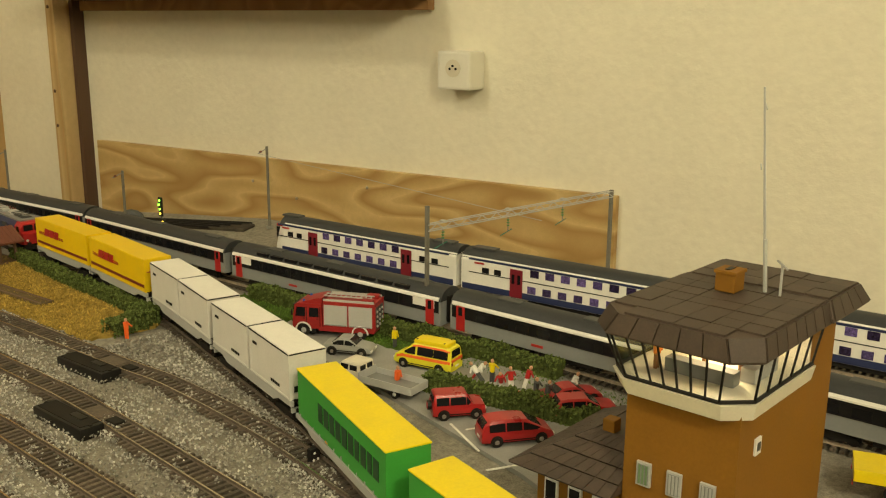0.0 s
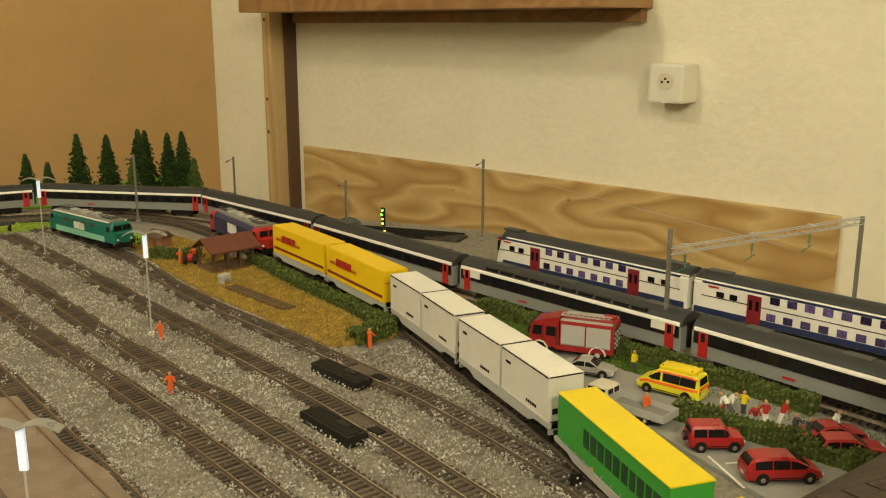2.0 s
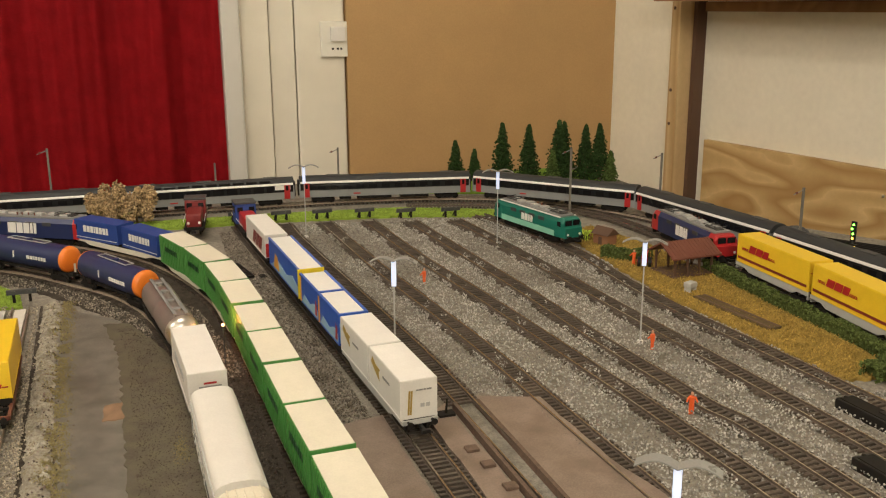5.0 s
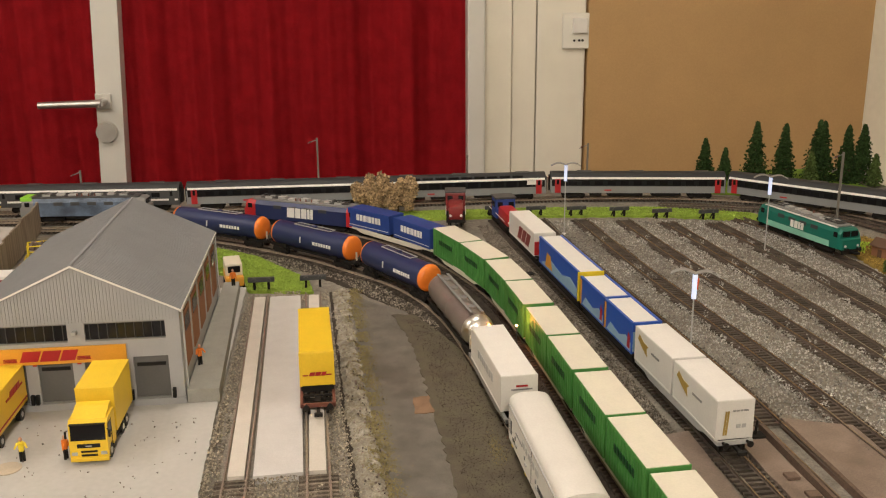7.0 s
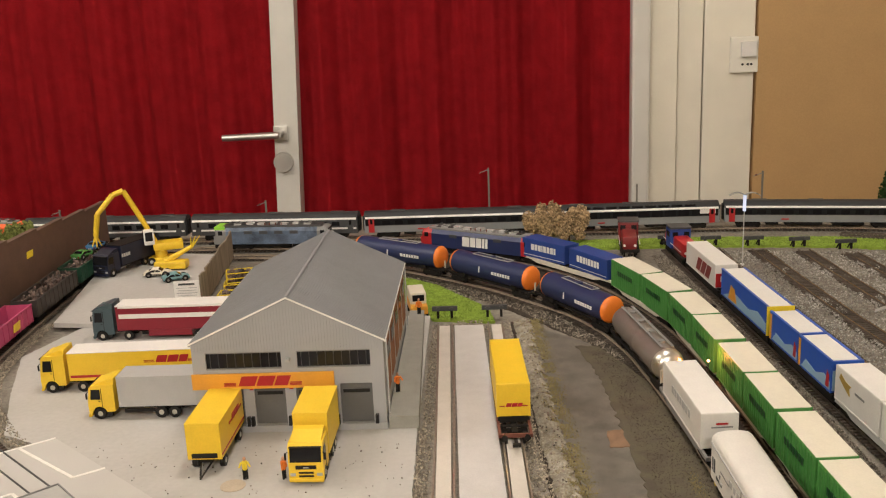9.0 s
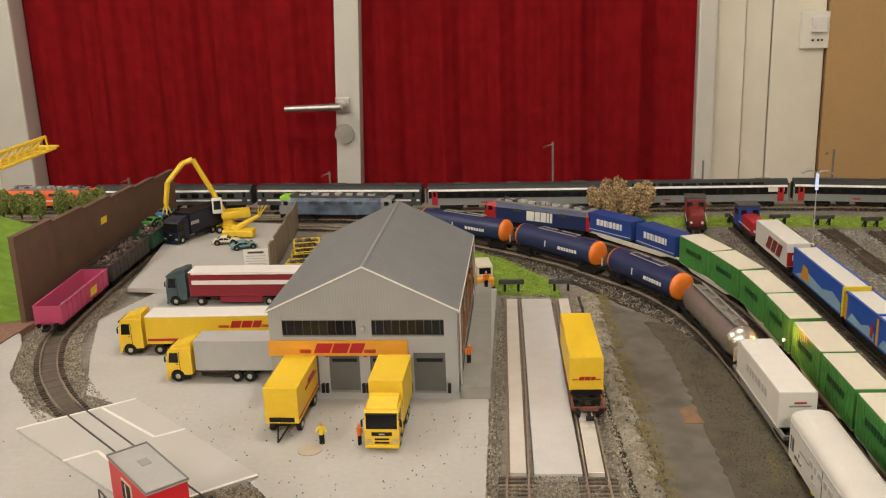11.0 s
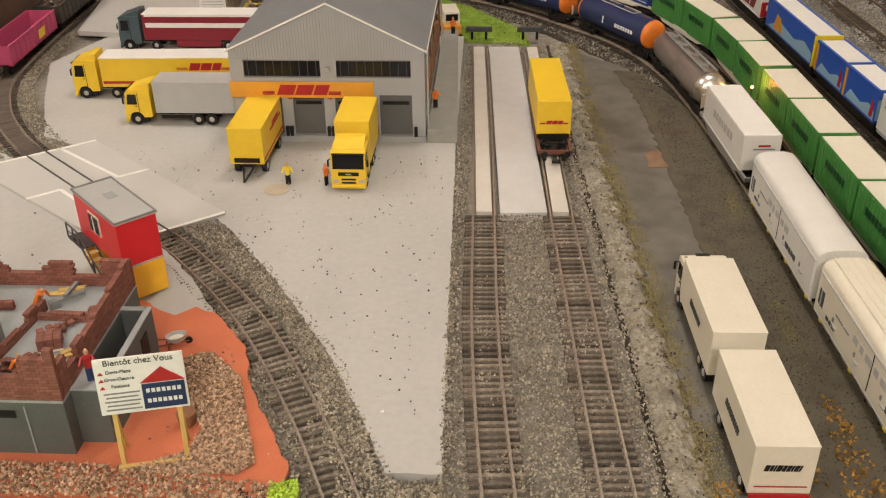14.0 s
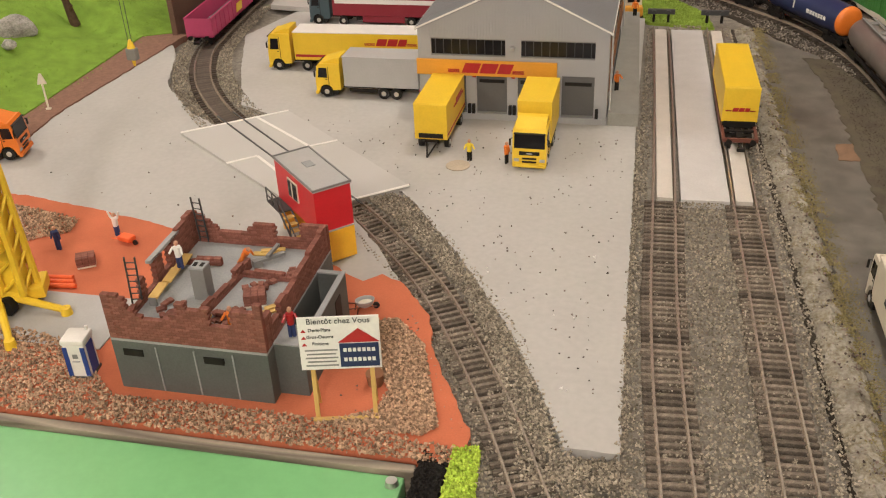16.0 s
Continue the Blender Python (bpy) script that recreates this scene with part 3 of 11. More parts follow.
# ---- layout table and ground ----
G = -0.0065          # ballast level; rail heads and yard paving lie at about 0
solid("ground", prism(bmesh.new(), [(-1.6, -0.325), (-0.115, -0.325), (-0.115, -1.15), (1.30, -1.15), (1.30, 0.10), (1.265, 0.31), (1.17, 0.48), (1.075, 0.62), (1.055, 0.78), (1.10, 0.90), (1.10, 1.12), (-1.6, 1.12)], "z", G - 0.03, G),
      M_BALLAST, "grey-brown ballasted base of the model railway", "ground", "structure")
slab("table_frame", -1.58, 1.04, -0.30, 1.08, G - 0.13, G - 0.0301, M_PINE, "pine frame carrying the layout", "table")
for x, y in ((-1.5, -0.25), (0.9, -0.25), (-1.5, 1.0), (0.9, 1.0), (0.0, 1.0), (1.2, -1.1), (0.0, -1.1)):
    slab("table_leg", x - 0.03, x + 0.03, y - 0.03, y + 0.03, FLOOR_Z, G - (0.1301 if y > -0.5 else 0.0301), M_PINE, "square pine leg under the layout", "table leg")
slab("table_edge", -1.6, -0.118, -0.332, -0.3255, -0.06, -0.0006, P_EDGE, "worn grey wooden edge strip of the layout", "edge strip", bev=0.001)
tb = thing("green_table", pose(0, 0, 0), "mint green painted board with a screw in its corner", "table")
part("top", box(-0.62, -0.5965, -0.012, 0.995, 0.527, 0.018, 0.002), P_TABLE, tb)
part("screw", rod((-0.128, -0.3398, -0.003), (-0.128, -0.3398, 0.0002), 0.0038, 0.0031, 16), M_ALU, tb, smooth=True)
for x, y in ((-1.08, -0.82), (-0.16, -0.82), (-1.08, -0.38), (-0.16, -0.38)):
    part("leg", box(x, y, (FLOOR_Z - 0.021) / 2, 0.04, 0.04, -FLOOR_Z - 0.021), M_PINE, tb)


def sheet(name, pts, z0, z1, material, label, category, kind="structure"):
    return solid(name, prism(bmesh.new(), pts, "z", z0, z1), material, label, category, kind)


def ragged(pts, amp, seed, step=0.006):
    """A closed outline made uneven."""
    rnd = random.Random(seed)
    out = []
    for a, b in zip(pts, pts[1:] + pts[:1]):
        a, b = Vector(a), Vector(b)
        n = max(1, int((b - a).length / step))
        for k in range(n):
            p = a.lerp(b, k / n)
            out.append((p.x + rnd.uniform(-amp, amp), p.y + rnd.uniform(-amp, amp)))
    return out


# grey painted logistics yard
YARD = [(-0.012, -0.300), (-0.020, 0.137), (-0.022, 0.47), (-0.36, 0.50), (-0.47, 0.46), (-0.50, 0.36), (-0.46, 0.25), (-0.415, 0.145), (-0.33, 0.10), (-0.255, 0.035), (-0.19, -0.035),
        (-0.135, -0.115), (-0.088, -0.195), (-0.06, -0.255), (-0.042, -0.300)]
sheet("pavement", ragged(YARD, 0.0006, 5, 0.004), G, 0.0, M_SLAB, "smooth light grey painted yard with dark specks", "pavement")
sheet("pavement", ragged([(-0.60, -0.10), (-0.52, -0.11), (-0.40, -0.135), (-0.30, -0.155), (-0.205, -0.158), (-0.172, -0.152), (-0.196, -0.113), (-0.230, -0.070), (-0.255, -0.045), (-0.305, 0.0), (-0.385, 0.07), (-0.46, 0.12), (-0.52, 0.19),
                          (-0.555, 0.28), (-0.59, 0.34), (-0.60, 0.16), (-0.60, 0.0)], 0.001, 6), G, -0.0006, M_SLAB, "smooth light grey painted yard beside the siding", "pavement")
pad = thing("concrete_pad", pose(0, 0, 0), "light grey paved crossing with white lines and sunken rails", "pavement", kind="structure")
part("slab", prism(bmesh.new(), [(-0.444, 0.066), (-0.359, 0.131), (-0.200, -0.011), (-0.272, -0.068)], "z", G, 0.0022), M_PAD, pad)
for a, b, w in (((-0.444, 0.066), (-0.359, 0.131), 0.003), ((-0.200, -0.011), (-0.252, -0.052), 0.003), ((-0.385, 0.111), (-0.310, 0.052), 0.003), ((-0.310, 0.052), (-0.288, 0.068), 0.003),
                ((-0.372, 0.008), (-0.350, 0.026), 0.003), ((-0.350, 0.026), (-0.30, -0.02), 0.003)):
    a, b = Vector(a), Vector(b)
    d = (b - a)
    part("line", box((a.x + b.x) / 2, (a.y + b.y) / 2, 0.0024, d.length, w, 0.0006, rz=math.degrees(math.atan2(d.y, d.x))), M_LINE, pad)
for off in (-0.00825, 0.00825):
    a, b = Vector((-0.42, 0.115)), Vector((-0.235, -0.055))
    n = Vector((0.68, 0.73)) * off
    d = b - a
    part("sunken_rail", box((a.x + b.x) / 2 + n.x, (a.y + b.y) / 2 + n.y, 0.0024, d.length, 0.0015, 0.0008, rz=math.degrees(math.atan2(d.y, d.x))), P_DGREY, pad)

# road, gravel strip and moss between yard and freight tracks
sheet("road", ragged([(0.135, -0.60), (0.222, -0.60), (0.214, -0.2), (0.208, 0.10), (0.196, 0.24), (0.165, 0.36), (0.098, 0.43), (0.107, 0.20), (0.122, 0.0), (0.130, -0.25)], 0.0015, 8),
      G, -0.0022, M_ASPH, "worn dark asphalt road with wet stains", "road")
sheet("road_patch", ragged([(0.152, 0.092), (0.170, 0.093), (0.168, 0.128), (0.153, 0.126)], 0.001, 9, 0.003), -0.0022, -0.0016, P_PATCH, "reddish brown patch on the road", "patch")

sheet("freight_bed", ragged([(0.206, -1.1), (0.324, -1.1), (0.3245, 0.03), (0.33, 0.20), (0.305, 0.46), (0.27, 0.66), (0.10, 0.78), (-0.1, 0.84), (-0.17, 0.71), (0.0, 0.61), (0.10, 0.47), (0.17, 0.36), (0.196, 0.24), (0.206, 0.0)], 0.0015, 21), G, G + 0.0012, M_DARKBED, "dark grimy ballast under the freight trains", "ballast")
sheet("grimy_strip", ragged([(0.178, -0.60), (0.2415, -0.60), (0.2308, -0.2), (0.2222, 0.10), (0.2100, 0.24), (0.176, 0.345), (0.150, 0.35), (0.165, 0.24), (0.170, 0.0), (0.172, -0.25)], 0.002, 22), -0.0022, -0.0015, M_GRIME, "dark brown grimy strip beside the road", "verge")
# yellow-brown field with hut
FIELD = [(0.792, -0.03), (0.862, -0.045), (0.888, 0.0), (0.876, 0.15), (0.880, 0.33), (0.885, 0.45), (0.86, 0.60), (0.80, 0.56), (0.785, 0.42), (0.778, 0.22), (0.785, 0.08)]
sheet("field", ragged(FIELD, 0.003, 10), G, -0.0035, M_STRAWB, "dry straw-coloured grass field", "field")
# car park
sheet("car_park", [(0.855, -0.50), (0.90, -0.30), (0.925, -0.14), (0.985, -0.12), (1.0, -0.33), (0.985, -0.60), (0.82, -0.60)], G, -0.003, M_PARK, "grey asphalt car park with white bay lines", "car park")
for x, y, L, r in ((0.872, -0.435, 0.050, 65), (0.900, -0.437, 0.040, -28), (0.858, -0.488, 0.035, -28)):
    solid("bay_line", box(x, y, -0.0029, L, 0.0018, 0.0006, rz=r), M_LINE, "thin white parking bay line", "road marking", "structure")
sheet("verge", ragged([(0.94, -0.34), (1.012, -0.33), (1.02, -0.52), (0.96, -0.50)], 0.002, 11), -0.003, -0.0016, M_PARK, "grey path between the hedges", "path")
sheet("verge", ragged([(0.955, -0.02), (0.985, -0.02), (1.01, -0.33), (1.02, -0.62), (0.99, -0.62), (0.975, -0.33)], 0.002, 12), G, -0.0025, M_VERGE, "green grass verge by the hedge", "grass")
# back grass strips
sheet("grass_strip", ragged([(-0.10, 0.69), (-0.02, 0.62), (0.052, 0.505), (0.06, 0.45), (-0.02, 0.465), (-0.03, 0.52), (-0.12, 0.60)], 0.0015, 13), G, -0.003, M_LAWNB, "bright green grass behind the shed", "grass")
sheet("grass_strip", ragged([(0.06, 0.80), (0.22, 0.80), (0.40, 0.795), (0.60, 0.765), (0.74, 0.715), (0.80, 0.62), (0.84, 0.66), (0.76, 0.76), (0.62, 0.825), (0.42, 0.85), (0.06, 0.862)], 0.003, 14),
      G, -0.003, M_LAWNB, "green grass strip behind the buffer stops", "grass")
sheet("grass_strip", [(0.70, 0.94), (1.05, 0.80), (1.06, 1.1), (0.70, 1.1)], G, -0.003, M_GRASSB, "green grass under the fir trees", "grass")
# stained concrete between the loading tracks
sheet("loading_floor", ragged([(0.325, 0.02), (0.372, 0.03), (0.372, -1.1), (0.325, -1.1)], 0.001, 15, 0.02), G, -0.0015, M_BROWNSLAB, "brown stained concrete floor by the track", "pavement")
sheet("loading_floor", ragged([(0.407, 0.015), (0.430, 0.035), (0.432, -1.1), (0.407, -1.1)], 0.001, 16, 0.02), G, -0.0015, M_BROWNSLAB, "brown stained concrete floor between tracks", "pavement")
sheet("loading_floor", ragged([(0.460, 0.04), (0.512, 0.02), (0.515, -0.10), (0.525, -0.16), (0.53, -1.1), (0.460, -1.1)], 0.001, 17, 0.02), G, -0.0015, M_BROWNSLAB, "brown stained concrete floor between tracks", "pavement")
# construction ground
sheet("earth", ragged([(-0.60, -0.07), (-0.52, -0.072), (-0.45, -0.085), (-0.38, -0.103), (-0.30, -0.125), (-0.225, -0.140), (-0.198, -0.158), (-0.186, -0.147), (-0.165, -0.158), (-0.142, -0.192), (-0.128, -0.235),
                       (-0.092, -0.30), (-0.10, -0.322), (-0.60, -0.322)], 0.0012, 18), G, 0.0012, M_EARTH, "smooth red-brown earth of the building site", "ground")
sheet("path", ragged([(-0.585, -0.05), (-0.597, 0.10), (-0.575, 0.355), (-0.64, 0.36), (-0.63, 0.10), (-0.66, -0.05)], 0.001, 19), G, 0.001, M_PATH, "reddish brown gravel path below the meadow", "path")
sheet("dark_corner", ragged([(-0.117, -0.36), (-0.102, -0.36), (-0.102, -0.316), (-0.117, -0.316)], 0.001, 20, 0.004), G, 0.0, P_UNDER, "black granules at the table corner", "ground")


# meadow rising to the west
def meadow():
    bm = bmesh.new()
    nx, ny = 46, 70
    g = []
    for j in range(ny + 1):
        y = -0.32 + 1.10 * j / ny
        row = []
        for i in range(nx + 1):
            x0 = -0.628 if y < 0.345 else -0.595
            x = x0 - (1.6 + x0) * (i / nx) ** 1.2
            d = x0 - x
            z = 0.002 + 0.26 * (1 - math.exp(-d * 1.1)) * (0.7 + 0.5 * min(1, max(0, (y + 0.1) / 0.6))) * min(1.0, d * 7 + 0.05)
            z += 0.010 * noise.noise((x * 9, y * 9, 2)) * min(1, d * 12) + 0.004 * noise.noise((x * 30, y * 30, 5)) * min(1, d * 20)
            if y > 0.66:
                z *= max(0.0, 1 - (y - 0.66) / 0.16)
            row.append(bm.verts.new((x, y, z)))
        g.append(row)
    for j in range(ny):
        for i in range(nx):
            bm.faces.new((g[j][i], g[j][i + 1], g[j + 1][i + 1], g[j + 1][i]))
    low = [[bm.verts.new((v.co.x, v.co.y, G)) for v in ring] for ring in (g[0], g[-1], [r[0] for r in g], [r[-1] for r in g])]
    for ring, lo in zip((g[0], g[-1], [r[0] for r in g], [r[-1] for r in g]), low):
        for a, b, c, d in zip(ring, ring[1:], lo[1:], lo):
            bm.faces.new((a, b, c, d))
    return solid("meadow", bm, M_GRASSB, "bright green grassy hillside", "meadow", "structure", smooth=True)


meadow_ob = meadow()


# ---- tracks ----
RAIL_PROFILE = ((-0.0011, 0.0), (0.0011, 0.0), (0.00045, 0.0007), (0.00045, 0.0018), (0.0007, 0.0021), (0.0007, 0.0026), (-0.0007, 0.0026), (-0.0007, 0.0021), (-0.00045, 0.0018), (-0.00045, 0.0007))
sleeper_mesh = mesh_of("sleeper", box(0, 0, 0, 0.0030, 0.0300, 0.0022, 0.0003), M_SLEEPER)
dusty_mesh = mesh_of("sleeper", box(0, 0, 0, 0.0027, 0.0300, 0.0030, 0.0004), M_SLEEPDUST)
SIDE_M = M_RAILSIDE


def track(pts, label, spacing=0.0066, sleepers=True, buried=False, skip=(), single=0.0, dark=False, dusty=False):
    t = thing("railway_track", pose(0, 0, 0), label, "track", "tracks of the layout", "structure")
    c = curve_pts(pts, 0.008)
    for side in (-1, 1):
        rings, tops = [], []
        for x, y, h, _ in c:
            nx, ny = -math.sin(h) * side * 0.0086, math.cos(h) * side * 0.0086
            ux, uy = -math.sin(h), math.cos(h)
            rings.append([(x + nx + ux * a, y + ny + uy * a, -0.0026 + b) for a, b in RAIL_PROFILE])
            tops.append([(x + nx + ux * a, y + ny + uy * a, b) for a, b in ((-0.0006, 0.0001), (0.0006, 0.0001), (0.0006, 0.00035), (-0.0006, 0.00035))])
        r = part("rail", loft(bmesh.new(), rings), M_RAILDS if dark else SIDE_M, t, "rusty sided steel rail")
        part("rail_head", loft(bmesh.new(), tops), M_RAILD if dark else M_RAIL, r, "bright running surface")
    if sleepers:
        rnd = random.Random(len(pts) * 7 + int(pts[0][0] * 1000))
        far = bmesh.new()
        for k, (x, y, h, s) in enumerate(curve_pts(pts, spacing)):
            if any(a < y < b for a, b in skip):
                continue
            if not (single and -0.36 < y < single):
                bx(far, x, y, -0.0038, 0.0030, 0.0300, 0.0022, rz=math.degrees(h) + rnd.uniform(-1.2, 1.2))
                continue
            o = part("sleeper", dusty_mesh if dusty else sleeper_mesh, None, t)
            o.matrix_basis = pose(x + rnd.uniform(-0.0004, 0.0004), y, -0.0032 - (0.0006 if buried else 0), 0, 0, math.degrees(h) + rnd.uniform(-1.2, 1.2))
        if len(far.verts):
            tagged(part("sleeper_rows", far, M_SLEEPERS, t), kind="stuff")
    return t


L_MAIN = Line([(0.66, -1.0), (0.70, -0.72), (0.753, -0.50), (0.806, -0.347), (0.848, -0.182), (0.886, -0.02), (0.903, 0.13), (0.912, 0.29), (0.920, 0.42), (0.922, 0.53), (0.905, 0.65), (0.85, 0.735), (0.74, 0.80), (0.6, 0.84)])
COACH_PTS = [(1.062, -1.1), (1.056, -0.8), (1.046, -0.55), (1.040, -0.36), (1.028, -0.2), (1.016, -0.05), (1.006, 0.1), (1.0, 0.25), (0.995, 0.4), (0.985, 0.53), (0.95, 0.65), (0.87, 0.775), (0.75, 0.855), (0.6, 0.893),
             (0.45, 0.908), (0.2, 0.912), (-0.13, 0.918), (-0.46, 0.940), (-0.77, 0.956), (-1.1, 0.974), (-1.5, 0.99)]
L_COACH = Line(COACH_PTS)
L_DD = Line([(1.235, -1.1), (1.215, -0.8), (1.187, -0.5), (1.158, -0.25), (1.130, 0.02), (1.110, 0.2), (1.10, 0.4)])
L_Y = Line([(0.40, -1.1), (0.396, -0.4), (0.391, -0.05), (0.381, 0.15), (0.371, 0.32), (0.362, 0.48), (0.352, 0.64), (0.345, 0.775)])
L_X = Line([(0.315, -1.1), (0.312, -0.5), (0.302, -0.115), (0.298, -0.03), (0.2925, 0.131), (0.289, 0.217), (0.275, 0.388), (0.232, 0.547), (0.19, 0.63), (0.115, 0.72), (0.03, 0.775), (-0.07, 0.82), (-0.25, 0.86), (-0.5, 0.88), (-1.0, 0.90)])
L_W = Line([(0.262, -1.1), (0.250, -0.5), (0.240, -0.15), (0.236, 0.02), (0.232, 0.12), (0.222, 0.24), (0.203, 0.36), (0.165, 0.455), (0.11, 0.53), (0.065, 0.585), (0.0, 0.645), (-0.07, 0.70), (-0.145, 0.745), (-0.25, 0.79), (-0.4, 0.82), (-0.8, 0.84)])


def straight(line):
    return [(float(a), float(b)) for a, b in line.c[::25, :2]]


track(straight(L_MAIN), "main line track with brown sleepers and steel rails", dark=True)
track(COACH_PTS, "outer main line track round the layout")
track(straight(L_DD), "outer track beside the plywood board")
track(straight(L_Y), "container track ending at a buffer stop", dark=True)
track(straight(L_X), "freight track curving round the yard")
track(straight(L_W), "inner freight track in a sweeping curve")
YARD_TRACKS = [[(0.460, -1.1), (0.452, -0.3), (0.447, 0.0), (0.443, 0.15), (0.432, 0.33), (0.413, 0.64), (0.410, 0.765)],
               [(0.535, -1.1), (0.53, -0.5), (0.516, -0.06), (0.510, 0.12), (0.500, 0.27), (0.485, 0.47), (0.474, 0.755)],
               [(0.605, -1.1), (0.600, -0.3), (0.592, -0.06), (0.580, 0.13), (0.568, 0.3), (0.55, 0.5), (0.540, 0.740)],
               [(0.655, -1.1), (0.652, -0.2), (0.638, -0.03), (0.628, 0.15), (0.624, 0.30), (0.612, 0.55), (0.603, 0.715)],
               [(0.690, -1.1), (0.703, -0.5), (0.714, -0.2), (0.7125, -0.1), (0.709, -0.02), (0.700, 0.2), (0.690, 0.42), (0.68, 0.6), (0.672, 0.70)],
               [(0.735, -0.8), (0.755, -0.5), (0.777, -0.34), (0.7845, -0.2), (0.7795, -0.13), (0.7745, -0.04), (0.768, 0.06), (0.758, 0.18), (0.757, 0.30), (0.764, 0.45), (0.745, 0.62), (0.722, 0.72)]]
for k, pts in enumerate(YARD_TRACKS):
    track(pts, "yard siding with dark sleepers in pale ballast" if k else "pit track sunk between stained concrete floors", skip=() if k else ((-2, 0.03),), single=0.12, dark=True)
track([(0.045, -0.62), (0.0265, -0.42), (0.0185, -0.32), (0.0125, -0.229), (0.009, -0.136), (0.0075, -0.014), (0.004, 0.20), (-0.0025, 0.44)], "loading track with dusty sleepers in pale ballast", 0.0060, skip=((0.0, 0.44),), single=0.3, dusty=True)
track([(0.095, -0.62), (0.084, -0.42), (0.0795, -0.312), (0.076, -0.22), (0.0735, -0.128), (0.0695, -0.006), (0.065, 0.20), (0.0595, 0.44)], "loading track under the yellow container", 0.0060, skip=((0.0, 0.44),), single=0.3, dusty=True)
track([(-0.005, -0.5), (-0.035, -0.39), (-0.060, -0.325), (-0.094, -0.250), (-0.147, -0.157), (-0.215, -0.072), (-0.262, -0.027)], "curved siding beside the building site", 0.0060, single=0.3, dusty=True)
track([(-0.395, 0.092), (-0.445, 0.148), (-0.49, 0.215), (-0.522, 0.29), (-0.535, 0.36), (-0.546, 0.48), (-0.555, 0.62), (-0.56, 0.80)], "curved siding below the brown wall", single=0.6)

# soil between the rails of the curved siding by the brown wall
cs_ = curve_pts([(-0.395, 0.092), (-0.445, 0.148), (-0.49, 0.215), (-0.522, 0.29), (-0.535, 0.36)], 0.006)
solid("track_soil", loft(bmesh.new(), [[(x - math.sin(h) * o, y + math.cos(h) * o, z) for o, z in ((-0.0074, G), (0.0074, G), (0.0074, -0.0022), (-0.0074, -0.0022))] for x, y, h, _ in cs_]), M_SOIL, "brown soil packed between the siding rails", "soil", "structure")
# planking of the loading tracks
lp = thing("track_planking", pose(0, 0, 0), "whitish boards laid level between the loading rails", "planking", kind="structure")
for nm, m_, q in (("plank", M_PLANK, ((0.0015, -0.001), (0.0140, -0.001), (0.0040, 0.427), (-0.0088, 0.427))), ("plank", M_PLANKG, ((0.0205, -0.003), (0.0580, -0.001), (0.0448, 0.427), (0.0095, 0.427))),
                  ("plank", M_PLANK, ((0.0625, 0.0), (0.0755, 0.0), (0.0665, 0.427), (0.0548, 0.427)))):
    part(nm, prism(bmesh.new(), q, "z", G, 0.0006), m_, lp)


# ---- rolling stock ----
# local axes: x along the vehicle, y across, z up from the rail head
wheel_mesh = mesh_of("wheelset", cyl(cyl(bmesh.new(), (0, -0.0092, 0), (0, -0.0068, 0), 0.0055, n=16), (0, 0.0068, 0), (0, 0.0092, 0), 0.0055, n=16), P_UNDER)


def bogie(parent, x, base=0.021, z=0.0055):
    bm = bmesh.new()
    for s in (-1, 1):
        prism(bm, [(-base / 2 - 0.005, 0.004), (-base / 2 - 0.003, 0.0075), (-0.004, 0.0085), (0.004, 0.0085), (base / 2 + 0.003, 0.0075), (base / 2 + 0.005, 0.004), (0.004, 0.0025), (-0.004, 0.0025)],
              "y", s * 0.0108 - 0.001, s * 0.0108 + 0.001)
    bx(bm, 0, 0, 0.007, 0.006, 0.020, 0.003)
    b = part("bogie", bm, P_UNDER, parent, m=pose(x, 0, 0))
    for dx in (-base / 2, base / 2):
        w = part("wheelset", wheel_mesh, None, b)
        w.matrix_basis = pose(dx, 0, z)
    return b


buffer_mesh = mesh_of("buffer", cyl(cyl(bmesh.new(), (0, 0, 0), (0.005, 0, 0), 0.0012, n=10), (0.005, 0, 0), (0.0058, 0, 0), 0.0027, n=14), P_UNDER)
coupler_mesh = mesh_of("coupler", bx(bx(bmesh.new(), 0.006, 0, 0, 0.014, 0.003, 0.002), 0.012, 0, 0.0005, 0.003, 0.007, 0.003), P_BLACK)


def ends(parent, half, z=0.0125):
    for s in (1, -1):
        for y in (-0.010, 0.010):
            part("buffer", buffer_mesh, None, parent, m=pose(s * half, y, z, 0, 0, 0 if s > 0 else 180))
        part("coupler", coupler_mesh, None, parent, m=pose(s * half, 0, 0.0085, 0, 0, 0 if s > 0 else 180))


